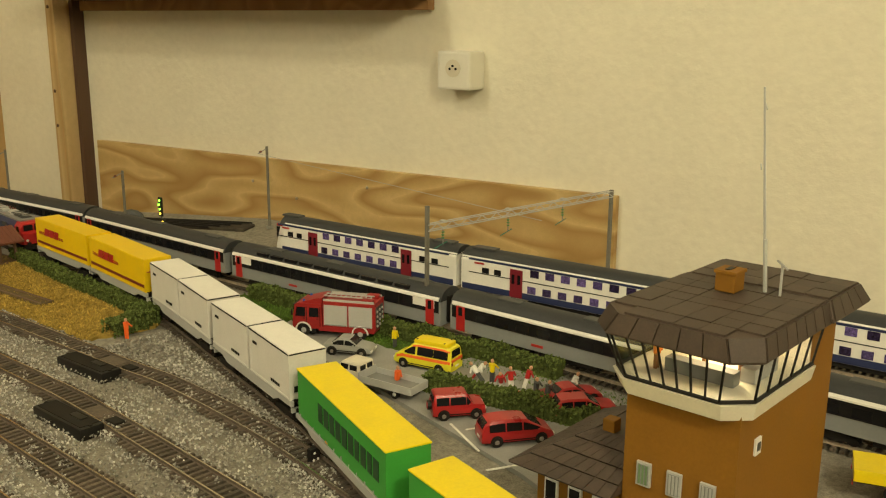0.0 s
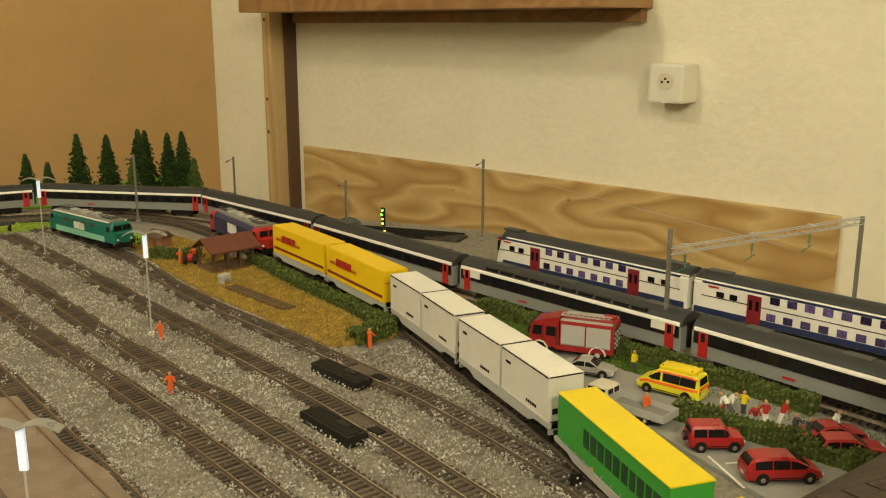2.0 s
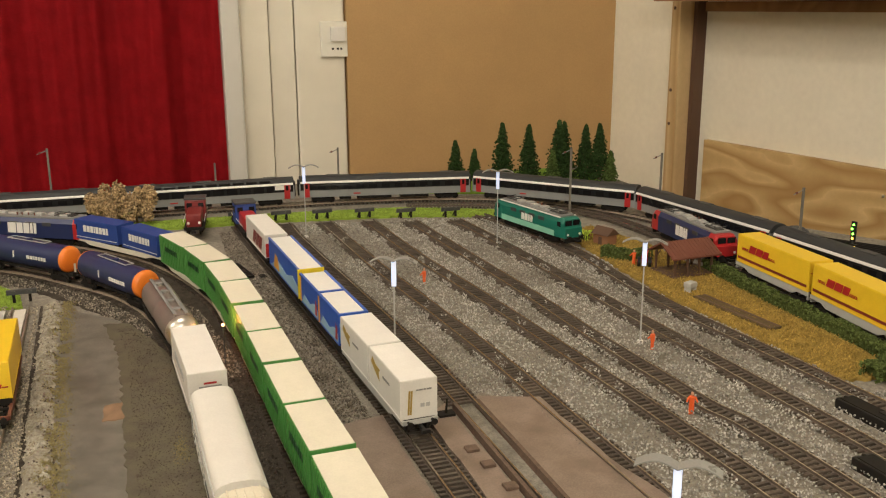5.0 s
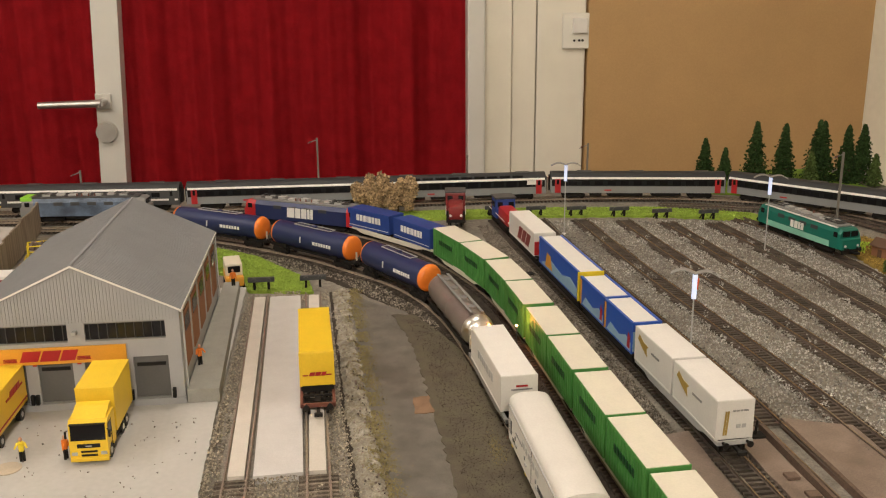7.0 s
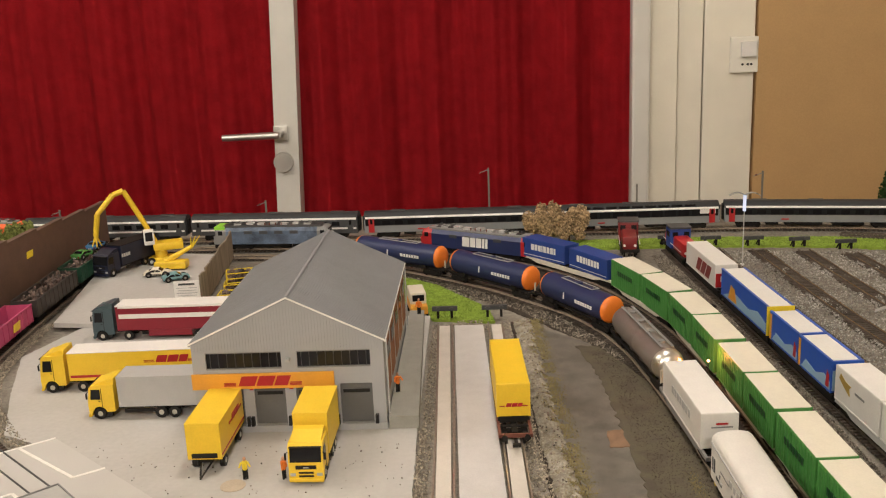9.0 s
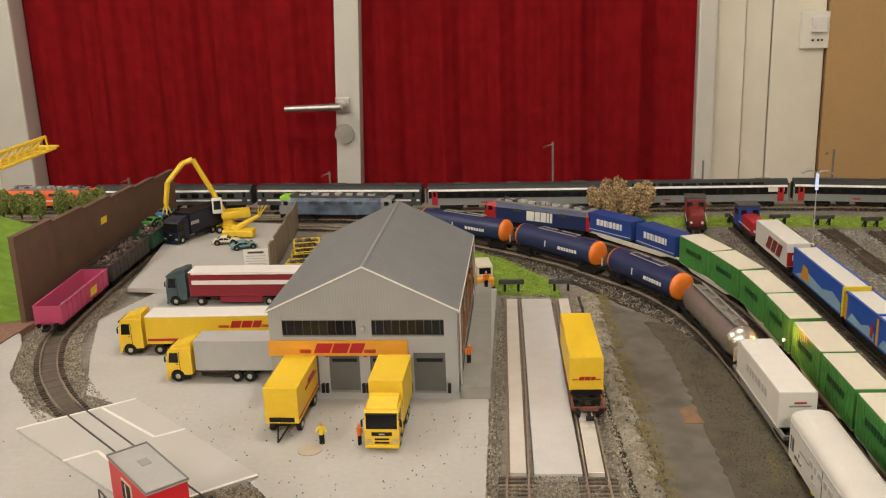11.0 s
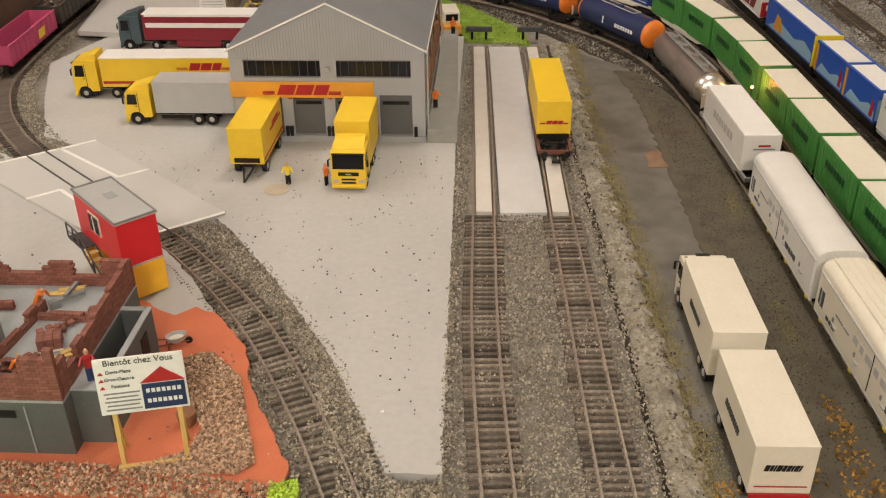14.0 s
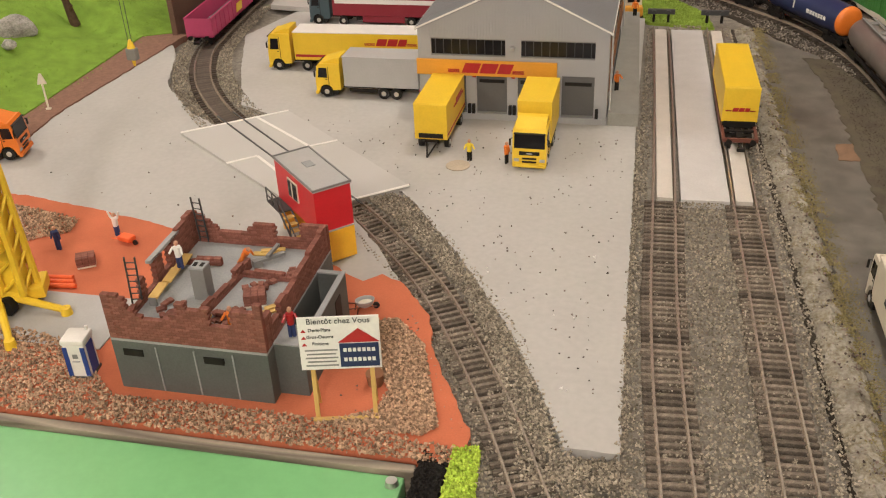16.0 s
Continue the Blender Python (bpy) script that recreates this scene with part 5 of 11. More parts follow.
# tank wagons
def tank_wagon(m, L, label, body, cap, group="tank wagons"):
    w = thing("tank_wagon", m, label, "wagon", group)
    h, r, zc = L / 2 - 0.006, 0.0165, 0.0275
    n = 26

    def ring(x, q):
        return [(x, q * math.cos(6.28319 * k / n), zc + q * math.sin(6.28319 * k / n)) for k in range(n)]
    part("tank", loft(bmesh.new(), [ring(-h + 0.007, r), ring(h - 0.007, r)]), body, w, smooth=True)
    for s in (-1, 1):
        rings = [ring(s * (h - 0.007 + d), r * q) for d, q in ((0.0, 1.004), (0.0025, 0.985), (0.0048, 0.90), (0.0062, 0.72), (0.0070, 0.40), (0.0072, 0.05))]
        part("tank_end", loft(bmesh.new(), rings), cap, w, "orange domed tank end" if cap == P_ORANGE else "", smooth=True)
        part("end_ladder", box(s * (h + 0.002), 0.0, 0.016, 0.0012, 0.0022, 0.014), P_OFFW, w)
    part("frame", box(0, 0, 0.0105, L, 0.016, 0.0035), P_UNDER, w)
    for x in (-0.3, 0.3):
        part("saddle", box(x * L, 0, 0.0125, 0.008, 0.026, 0.006, 0.001), P_UNDER, w)
    bm = bmesh.new()
    for y in (-0.005, 0.005):
        bx(bm, 0, y, zc + r + 0.0008, L * 0.42, 0.0009, 0.0010)
    for x in (-0.21, 0.21):
        bx(bm, x * L, 0, zc + r + 0.0008, 0.0009, 0.011, 0.0010)
    part("walkway_rail", bm, P_LGREY, w)
    part("dome", rod((0, 0, zc + r - 0.002), (0, 0, zc + r + 0.002), 0.0042, 0.0038, 14), body, w)
    for sg in (-1, 1):
        bars("lettering", w, P_WHITE2, side_m(0.030 * -sg, sg * r, zc, sg) @ Matrix.Translation((0, 0, -0.0002)), [0.0045, 0.0035, 0.0030, 0.0030, 0.0032, 0.0030, 0.0034], 0.0042, 0.0018, 0.0, 0.0009)
        bars("lettering", w, P_WHITE2, side_m(-0.012 * -sg, sg * r, zc + 0.001, sg) @ Matrix.Translation((0, 0, -0.0003)), [0.0018], 0.0085, 0.001, 0.1, 0.0009)
    for s in (-1, 1):
        bogie(w, s * (L / 2 - 0.022))
    ends(w, L / 2)
    return w


t_edges = [(L_W.s_x(-0.150), L_W.s_x(-0.003)), (L_W.s_x(0.002), L_W.s_y(0.521)), (L_W.s_y(0.512), L_W.s_y(0.376))]
for a, b in t_edges:
    a, b = min(a, b), max(a, b)
    tank_wagon(L_W.seat((a + b) / 2, b - a, 0, True), b - a - 0.003, "dark blue tank wagon with orange ends and white lettering", P_NAVY, P_ORANGE)


def hopper(m, L, label):
    w = thing("powder_wagon", m, label, "wagon")
    n, zc, r = 24, 0.027, 0.0165
    rings = []
    for x, q in ((-0.5, 0.25), (-0.485, 0.72), (-0.46, 0.93), (-0.42, 1.0), (-0.12, 1.0), (-0.02, 0.97), (0.0, 0.93), (0.02, 0.97), (0.12, 1.0), (0.42, 1.0), (0.46, 0.93), (0.485, 0.72), (0.5, 0.25)):
        rings.append([(x * (L - 0.012), q * r * math.cos(6.28319 * k / n), zc + q * r * math.sin(6.28319 * k / n)) for k in range(n)])
    part("tank", loft(bmesh.new(), rings), P_SILVER, w, smooth=True)
    part("polished_end", loft(bmesh.new(), [[(p[0] - 0.0006 - 0.001 * (k == 0), p[1] * 1.01, zc + (p[2] - zc) * 1.01) for p in rg] for k, rg in enumerate(rings[:4])]), P_CHROME, w, "shiny bare metal end", True)
    for x in (-0.28, -0.1, 0.1, 0.28):
        part("cone", rod((x * L, 0, 0.0135), (x * L, 0, 0.006), 0.012, 0.003, 14), P_SILVER, w, smooth=True)
        part("lid", rod((x * L, 0, zc + r - 0.001), (x * L, 0, zc + r + 0.002), 0.0042, n=14), P_MGREY, w)
    bm = bmesh.new()
    for y in (-0.0055, 0.0055):
        bx(bm, 0, y, zc + r + 0.0015, L * 0.78, 0.0030, 0.0008)
    part("walkway", bm, P_MGREY, w)
    for y in (-0.0128, 0.0128):
        part("sill", box(0, y, 0.0115, L, 0.0020, 0.003), P_UNDER, w)
    part("end_platform", box(-L / 2 + 0.004, 0, 0.020, 0.0016, 0.024, 0.014), P_OFFW, w)
    for s in (-1, 1):
        bogie(w, s * (L / 2 - 0.02))
    ends(w, L / 2)
    return w


a, b = L_W.s_y(0.368), L_W.s_y(0.192)
hopper(L_W.seat((a + b) / 2, abs(b - a)), abs(b - a) - 0.006, "weathered silver powder tank wagon with a shiny end")
# white box on a grey flat wagon, then closed white wagons
s = L_W.s_y(0.113)
flat_wagon(L_W.seat(s, 0.150), 0.150, "grey flat wagon under a white refrigerated box", P_MGREY)
c = container(L_W.seat(s, 0.12, DECK), 0.120, 0.031, "white refrigerated box with faint red and grey print", P_WHITE, P_WHITE2, 0.031, group="white boxes")
for sg in (-1, 1):
    bars("print", c, P_LGREY, side_m(0.0, sg * 0.0155, 0.017, sg), [0.006, 0.005, 0.006, 0.004, 0.008, 0.006, 0.005], 0.007, 0.003)
bars("print", c, P_RED, end_m(-0.0604, -0.002, 0.022, -1), [0.010], 0.0016, 0.001)
bars("print", c, P_MGREY, end_m(-0.0604, -0.002, 0.019, -1), [0.018], 0.0012, 0.001)


def closed_wagon(m, L, label, ribbed):
    w = thing("closed_wagon", m, label, "wagon", "white closed wagons")
    W, z0, H = 0.0325, 0.0105, 0.0365
    prof = [(-W / 2, z0), (W / 2, z0), (W / 2, z0 + H - 0.0065), (W / 2 - 0.0010, z0 + H - 0.0038), (W / 2 - 0.0040, z0 + H - 0.0014), (W * 0.18, z0 + H), (-W * 0.18, z0 + H), (-W / 2 + 0.0040, z0 + H - 0.0014), (-W / 2 + 0.0010, z0 + H - 0.0038), (-W / 2, z0 + H - 0.0065)]
    skin_ = P_OFFW if ribbed else P_WHITE
    part("body", prism(bmesh.new(), prof, "x", -L / 2, L / 2), skin_, w, smooth=True)
    if ribbed:
        bm = bmesh.new()
        for k in range(5):
            y = -0.010 + k * 0.005
            cyl(bm, (-L / 2, y, z0 + H - 0.0004), (L / 2, y, z0 + H - 0.0004), 0.0007, n=6)
        part("roof_ribbing", bm, P_OFFW, w)
    for sg in (-1, 1):
        part("side_step", box(0, sg * 0.0155, z0 - 0.001, L, 0.0014, 0.0018), P_WHITE2, w)
        for k in range(2):
            part("sliding_door", box((k - 0.5) * L * 0.49, sg * (W / 2 + 0.0002), z0 + 0.014, L * 0.485, 0.0008, 0.025, 0.0003), skin_, w)
        bars("print", w, P_DGREY, side_m(-sg * L * 0.2, sg * (W / 2 + 0.0006), z0 + 0.009, sg), [0.006, 0.004, 0.003, 0.005], 0.004, 0.0015)
        bars("print", w, P_MGREY, side_m(sg * L * 0.25, sg * (W / 2 + 0.0006), z0 + 0.016, sg), [0.012, 0.008], 0.0012, 0.0015)
        bars("print", w, P_LGREY, side_m(sg * L * 0.02, sg * (W / 2 + 0.0006), z0 + 0.019, sg), [0.007, 0.004, 0.009, 0.005, 0.008], 0.0050, 0.0040)
        bars("print", w, P_DGREY, side_m(sg * L * 0.34, sg * (W / 2 + 0.0006), z0 + 0.006, sg), [0.004, 0.003, 0.005], 0.0026, 0.0015)
        part("door_rail", box(0, sg * (W / 2 + 0.0005), z0 + 0.0275, L * 0.98, 0.0010, 0.0010), P_LGREY, w)
        part("dark_panel", box(L / 2 - 0.0095, sg * (W / 2 + 0.0004), z0 + 0.0125, 0.0085, 0.0008, 0.0115, 0.0003), P_DGREY, w)
        part("panel_bar", box(L / 2 - 0.0095, sg * (W / 2 + 0.0009), z0 + 0.0125, 0.0010, 0.0006, 0.0115), P_LGREY, w)
        for x in (-0.36, -0.12, 0.10, 0.30):
            part("door_handle", box(x * L, sg * (W / 2 + 0.0010), z0 + 0.0075, 0.0050, 0.0012, 0.0012), P_LGREY, w)
            part("latch", box(x * L + 0.004, sg * (W / 2 + 0.0008), z0 + 0.0110, 0.0016, 0.0010, 0.0030), P_MGREY, w)
        part("door_gap", box(0, sg * (W / 2 + 0.0003), z0 + 0.014, 0.0010, 0.0008, 0.025), P_UNDER, w)
        for k in range(4):
            part("yellow_axle_cover", box((-0.44 + 0.293 * k) * L, sg * 0.0150, 0.0075, 0.004, 0.0016, 0.004, 0.0005), P_LEMON, w)
    for s_ in (-1, 1):
        bogie(w, s_ * (L / 2 - 0.024))
    ends(w, L / 2)
    return w


closed_wagon(L_W.seat(L_W.s_y(-0.060), 0.15), 0.156, "white sliding-wall van with a rounded smooth roof", False)
closed_wagon(L_W.seat(L_W.s_y(-0.238), 0.18), 0.180, "cream-white van with ribbed rounded roof and yellow axle covers", True)
closed_wagon(L_W.seat(L_W.s_y(-0.430), 0.18), 0.180, "cream-white van with ribbed rounded roof and yellow axle covers", True)

# coaches
pane_mesh = mesh_of("window_pane", box(0, 0, 0, 0.0135, 0.0006, 0.0075, 0.0003), P_GLASSD)
pane_big = mesh_of("window_pane", box(0, 0, 0, 0.0175, 0.0006, 0.0115, 0.0003), P_GLASSD)


def coach(kind):
    c = thing("passenger_coach", Matrix(), {"std": "dark-windowed grey coach with red doors and a white roof line", "pano": "panorama coach with tall curved windows and white panels",
                                            "green": "green-grey coach with a white waist stripe"}[kind], "coach", "coaches of the express train")
    L, W = 0.296, 0.0325
    h = L / 2
    prof = [(-W / 2, 0.011), (W / 2, 0.011), (W / 2, 0.034), (W / 2 - 0.0015, 0.0385), (W / 2 - 0.005, 0.0425), (W / 2 - 0.010, 0.0452), (0, 0.0462), (-W / 2 + 0.010, 0.0452), (-W / 2 + 0.005, 0.0425), (-W / 2 + 0.0015, 0.0385), (-W / 2, 0.034)]
    top = [p for p in prof if p[1] > 0.0335]
    part("body", prism(bmesh.new(), [(-W / 2, 0.011), (W / 2, 0.011), (W / 2, 0.0345), (-W / 2, 0.0345)], "x", -h, h), P_COACHG if kind != "green" else P_DGREY, c)
    part("roof", prism(bmesh.new(), [(y * 1.005, z + 0.0003) for y, z in top], "x", -h, h), P_COACHROOF, c, smooth=True)
    for sg in (-1, 1):
        part("window_band", box(0, sg * (W / 2), 0.0290, L * 0.985, 0.0008, 0.0116), P_BAND if kind != "green" else P_DGREY, c, "black window band")
        part("white_line", prism(bmesh.new(), [(sg * (W / 2 + 0.0008), 0.0350), (sg * (W / 2 + 0.0008), 0.0364), (sg * (W / 2 - 0.0004), 0.0385), (sg * (W / 2 - 0.0016), 0.0382), (sg * (W / 2 - 0.0010), 0.0350)], "x", -L * 0.4925, L * 0.4925), P_WHITE2, c, "white line along the roof edge")
        part("sill_line", box(0, sg * (W / 2 + 0.0001), 0.0228 if kind != "green" else 0.0200, L * 0.985, 0.0008, 0.0008 if kind != "green" else 0.003), P_WHITE2 if kind == "green" else P_MGREY, c)
        n = 11
        for k in range(n):
            x = -0.110 + 0.220 * k / (n - 1)
            part("window_pane", pane_big if kind == "pano" else pane_mesh, None, c, m=pose(x, sg * (W / 2 + 0.0003), 0.0290 if kind == "pano" else 0.0282))
        if kind == "pano":
            for x in (-0.128, 0.128):
                part("white_panel", box(x, sg * (W / 2 + 0.0003), 0.031, 0.026, 0.0008, 0.0075), P_WHITE2, c)
            for k in range(10):
                part("roof_window", box(-0.099 + 0.022 * k, sg * 0.0128, 0.0412, 0.018, 0.004, 0.004, 0.0008), P_GLASSD, c)
        for x in (-h + 0.0125, h - 0.0125):
            d = part("door", box(x, sg * (W / 2 + 0.0003), 0.0235, 0.0098, 0.0010, 0.0245, 0.0003), P_RED if kind != "green" else P_DGREY, c, "red entrance door")
            part("door_window", box(x, sg * (W / 2 + 0.0008), 0.030, 0.0042, 0.0006, 0.008), P_GLASSD, d)
        part("side_sign", box(0.05 * sg, sg * (W / 2 + 0.0002), 0.0160, 0.012, 0.0006, 0.0022), P_RED, c)
    for s in (-1, 1):
        part("gangway", box(s * (h + 0.0015), 0, 0.026, 0.0035, 0.014, 0.026, 0.001), P_BLACK, c)
        bogie(c, s * 0.108, 0.029)
    for x, l in ((-0.05, 0.05), (0.02, 0.06), (0.07, 0.02)):
        part("underfloor_box", box(x, 0, 0.0085, l, 0.026, 0.006, 0.001), P_UNDER, c)
    for x in (-0.11, 0.0, 0.09):
        part("roof_unit", box(x, 0, 0.0458, 0.024, 0.011, 0.0022, 0.0007), P_DGREY, c)
    return c


proto = {k: coach(k) for k in ("std", "pano", "green")}
used = set()
s_a = L_COACH.s_x(-0.77)
order = ["green", "green", "std", "pano", "std", "std", "std", "std", "pano", "std", "std", "std"]
s_at = s_a - 0.152
for k, kind in enumerate(order):
    m = L_COACH.seat(s_at, 0.296)
    if s_at < 0.12:
        break
    if kind in used:
        copy_thing(proto[kind], m)
    else:
        proto[kind].matrix_basis = m
        used.add(kind)
    s_at -= 0.307


def double_decker(end_car):
    c = thing("double_deck_coach", Matrix(), "white double-deck coach with blue base, red doors and violet windows", "coach", "double-deck train")
    L, W = 0.282, 0.0325
    h = L / 2
    part("body", prism(bmesh.new(), [(-W / 2, 0.010), (W / 2, 0.010), (W / 2, 0.042), (W / 2 - 0.002, 0.0465), (-W / 2 + 0.002, 0.0465), (-W / 2, 0.042)], "x", -h + (0.02 if end_car else 0), h), P_WHITE2, c)
    part("roof", prism(bmesh.new(), [(-W / 2 + 0.001, 0.0445), (-W / 2 + 0.004, 0.0490), (-W / 2 + 0.009, 0.0522), (0, 0.0534), (W / 2 - 0.009, 0.0522), (W / 2 - 0.004, 0.0490), (W / 2 - 0.001, 0.0445)], "x", -h + (0.012 if end_car else 0), h), P_COACHROOF, c, "dark grey curved roof", True)
    if end_car:
        n = loft(bmesh.new(), [[(-h + 0.0201, -W / 2, 0.010), (-h + 0.0201, W / 2, 0.010), (-h + 0.0201, W / 2, 0.0445), (-h + 0.0201, -W / 2, 0.0445)],
                               [(-h + 0.008, -W / 2 + 0.002, 0.010), (-h + 0.008, W / 2 - 0.002, 0.010), (-h + 0.011, W / 2 - 0.003, 0.043), (-h + 0.011, -W / 2 + 0.003, 0.043)],
                               [(-h, -W / 2 + 0.005, 0.010), (-h, W / 2 - 0.005, 0.010), (-h + 0.006, W / 2 - 0.006, 0.036), (-h + 0.006, -W / 2 + 0.006, 0.036)]])
        nose = part("nose", n, P_WHITE2, c, "white rounded cab front")
        part("red_nose_band", box(-h + 0.0125, 0, 0.0425, 0.014, 0.0300, 0.0030, 0.0006), P_RED, nose)
        part("windscreen", box(-h + 0.0048, 0, 0.0320, 0.0075, 0.0225, 0.014, 0.001), P_GLASSD, nose)
    for sg in (-1, 1):
        part("blue_base", box(0.006 if end_car else 0, sg * (W / 2), 0.0135, L * (0.93 if end_car else 0.99), 0.0008, 0.0065), P_NAVY, c)
        part("mid_line", box(0, sg * (W / 2), 0.0296, L * 0.93, 0.0006, 0.0009), P_BLACK, c)
        part("dark_band", box(0, sg * (W / 2), 0.0440, L * 0.93, 0.0006, 0.0020), P_NAVY, c)
        for x in (-0.072, 0.072):
            d = part("door", box(x, sg * (W / 2 + 0.0003), 0.0255, 0.0150, 0.0010, 0.030, 0.0003), P_CRIMD, c, "crimson double door")
            for dx in (-0.0035, 0.0035):
                part("door_window", box(x + dx, sg * (W / 2 + 0.0008), 0.030, 0.0034, 0.0006, 0.010), P_GLASSD, d)
        for k in range(7):
            for z, w_ in ((0.0212, 0.0096), (0.0388, 0.0100)):
                part("window_pane", box(-0.0535 + k * 0.0178 + (0.003 if z > 0.03 else 0), sg * (W / 2 + 0.0002), z, w_, 0.0008, 0.0076, 0.0003), P_PURPLE, c, "violet tinted window")
        for x in (-0.110, -0.095, 0.095, 0.112):
            part("window_pane", box(x, sg * (W / 2 + 0.0002), 0.0335, 0.0085, 0.0008, 0.006, 0.0003), P_GLASSD, c)
        part("side_sign", box(-0.118, sg * (W / 2 + 0.0002), 0.0405, 0.012, 0.0006, 0.0020), P_RED, c)
    for s in (-1, 1):
        bogie(c, s * 0.104, 0.028)
    part("underfloor_box", box(0, 0, 0.0075, 0.12, 0.026, 0.006, 0.001), P_UNDER, c)
    for x in (-0.12, 0.115):
        part("roof_unit", box(x, 0, 0.0535, 0.028, 0.012, 0.0026, 0.0008), P_DGREY, c)
    part("gangway", box(h + 0.0015, 0, 0.026, 0.0035, 0.014, 0.026, 0.001), P_BLACK, c)
    return c


s_f = L_DD.s_y(0.085)
dd = double_decker(True)
dd.matrix_basis = L_DD.seat(s_f - 0.141, 0.282, 0, True)
dm = double_decker(False)
dm.matrix_basis = L_DD.seat(s_f - 0.141 - 0.289, 0.282, 0, True)
copy_thing(dm, L_DD.seat(s_f - 0.141 - 0.578, 0.282, 0, True))


# ---- logistics yard ----
def wheel(parent, x, y, r, w, hub=None, z=None):
    sg = 1 if y > 0 else -1
    z = r if z is None else z
    t = part("wheel", rod((x, y - w / 2, z), (x, y + w / 2, z), r, n=20), P_BLACK, parent, smooth=True)
    part("hub", rod((x, y + sg * w / 2, z), (x, y + sg * (w / 2 + 0.0005), z), r * 0.46, r * 0.36, 14), hub or P_LGREY, t)
    return t


def shed():
    b = thing("warehouse", pose(0, 0, 0), "grey corrugated warehouse with a yellow sign and dark dock doors", "building")
    x0, x1, y0, y1, ze, zr, xr = -0.225, -0.0480, 0.139, 0.405, 0.0868, 0.1285, -0.1335
    T = 0.004
    # front wall with door and window openings, built of piers and lintels
    cols = [(-0.203, -0.180), (-0.170, -0.141), (-0.131, -0.104), (-0.090, -0.060)]
    wins = [(-0.2125, -0.1425), (-0.128, -0.0605)]
    prevx = x0
    for a, c in cols:
        part("pier", box((prevx + a) / 2, y0 + T / 2, 0.023, a - prevx, T, 0.046), P_SHED, b)
        prevx = c
    part("pier", box((prevx + x1) / 2, y0 + T / 2, 0.023, x1 - prevx, T, 0.046), P_SHED, b)
    part("lintel", box((x0 + x1) / 2, y0 + T / 2, 0.054, x1 - x0, T, 0.016), P_SHED, b)
    prevx = x0
    for a, c in wins + [(x1, x1)]:
        part("window_pier", box((prevx + a) / 2, y0 + T / 2, 0.0705, a - prevx, T, 0.017), P_SHED, b)
        prevx = c
    gable = prism(bmesh.new(), [(x0, 0.079), (x1, 0.079), (x1, ze), (xr, zr), (x0, ze)], "y", y0, y0 + T)
    g = part("gable", gable, P_SHED, b)
    bm = bmesh.new()
    n = 62
    for k in range(n):
        x = x0 + 0.003 + (x1 - x0 - 0.006) * k / (n - 1)
        top = ze + (zr - ze) * (1 - abs(x - xr) / ((xr - x0) if x < xr else (x1 - xr)))
        bx(bm, x, y0 - 0.0003, (0.0795 + top) / 2, 0.0013, 0.0008, top - 0.0795)
    tagged(part("sheet_ribs", bm, P_SHED, b), kind="stuff")
    for a, c in cols:
        d = part("dock_door", box((a + c) / 2, y0 + 0.0032, 0.025, c - a, 0.002, 0.042), P_DOOR, b, "dark grey roller door")
        part("door_light", box((a + c) / 2, y0 + 0.0018, 0.038, (c - a) * 0.82, 0.0010, 0.0032), P_BLACK, d, "dark door light")
        part("door_kerb", box((a + c) / 2, y0 + 0.0012, 0.0060, c - a, 0.0012, 0.0030), P_MGREY, d)
        for x in (a - 0.003, c + 0.003):
            part("dock_bumper", box(x, y0 - 0.0015, 0.011, 0.0030, 0.004, 0.009, 0.0005), P_BLACK, b)
    part("base", box((x0 + x1) / 2, y0 - 0.0005, 0.003, x1 - x0 + 0.001, 0.0020, 0.006), P_SHED, b)
    for a, c in wins:
        w = part("window", box((a + c) / 2, y0 + 0.003, 0.0705, c - a, 0.001, 0.017), P_GLASSD, b, "dark strip window")
        for k in range(9):
            part("mullion", box(a + (c - a) * (k + 0.5) / 9, y0 + 0.0018, 0.0705, 0.0006, 0.001, 0.017), P_DGREY, w)
        part("window_frame", box((a + c) / 2, y0 + 0.0015, 0.0625, c - a, 0.002, 0.0012), P_MGREY, w)
        part("window_frame", box((a + c) / 2, y0 + 0.0015, 0.0785, c - a, 0.002, 0.0012), P_MGREY, w)
    for x, nm in ((x0 + T / 2, "side_wall"), (x1 - T / 2, "side_wall")):
        part(nm, box(x, (y0 + y1) / 2 + T / 2, ze / 2, T, y1 - y0 - T, ze), P_SHED, b)
    part("back_wall", prism(bmesh.new(), [(x0 + T, 0), (x1 - T, 0), (x1 - T, ze), (xr, zr - 0.001), (x0 + T, ze)], "y", y1 - T, y1), P_SHED, b)
    # roof
    for sgn, xe in ((-1, x0 - 0.002), (1, x1 + 0.002)):
        half = abs(xe - xr)
        zz = ze - (zr - ze) * 0.002 / (half - 0.002)
        bm = prism(bmesh.new(), [(xe, zz), (xr, zr), (xr, zr + 0.0022), (xe, zz + 0.0022)], "y", y0 - 0.0015, y1 + 0.0015)
        r = part("roof_slope", bm, P_SHEDR, b, "grey sheet roof slope")
        bm = bmesh.new()
        for k in range(80):
            y = y0 - 0.0005 + (y1 - y0 + 0.001) * k / 79
            prism(bm, [(xe, zz + 0.0022), (xr, zr + 0.0022), (xr, zr + 0.0027), (xe, zz + 0.0027)], "y", y - 0.0006, y + 0.0006)
        tagged(part("sheet_ribs", bm, P_SHEDR, r), kind="stuff")
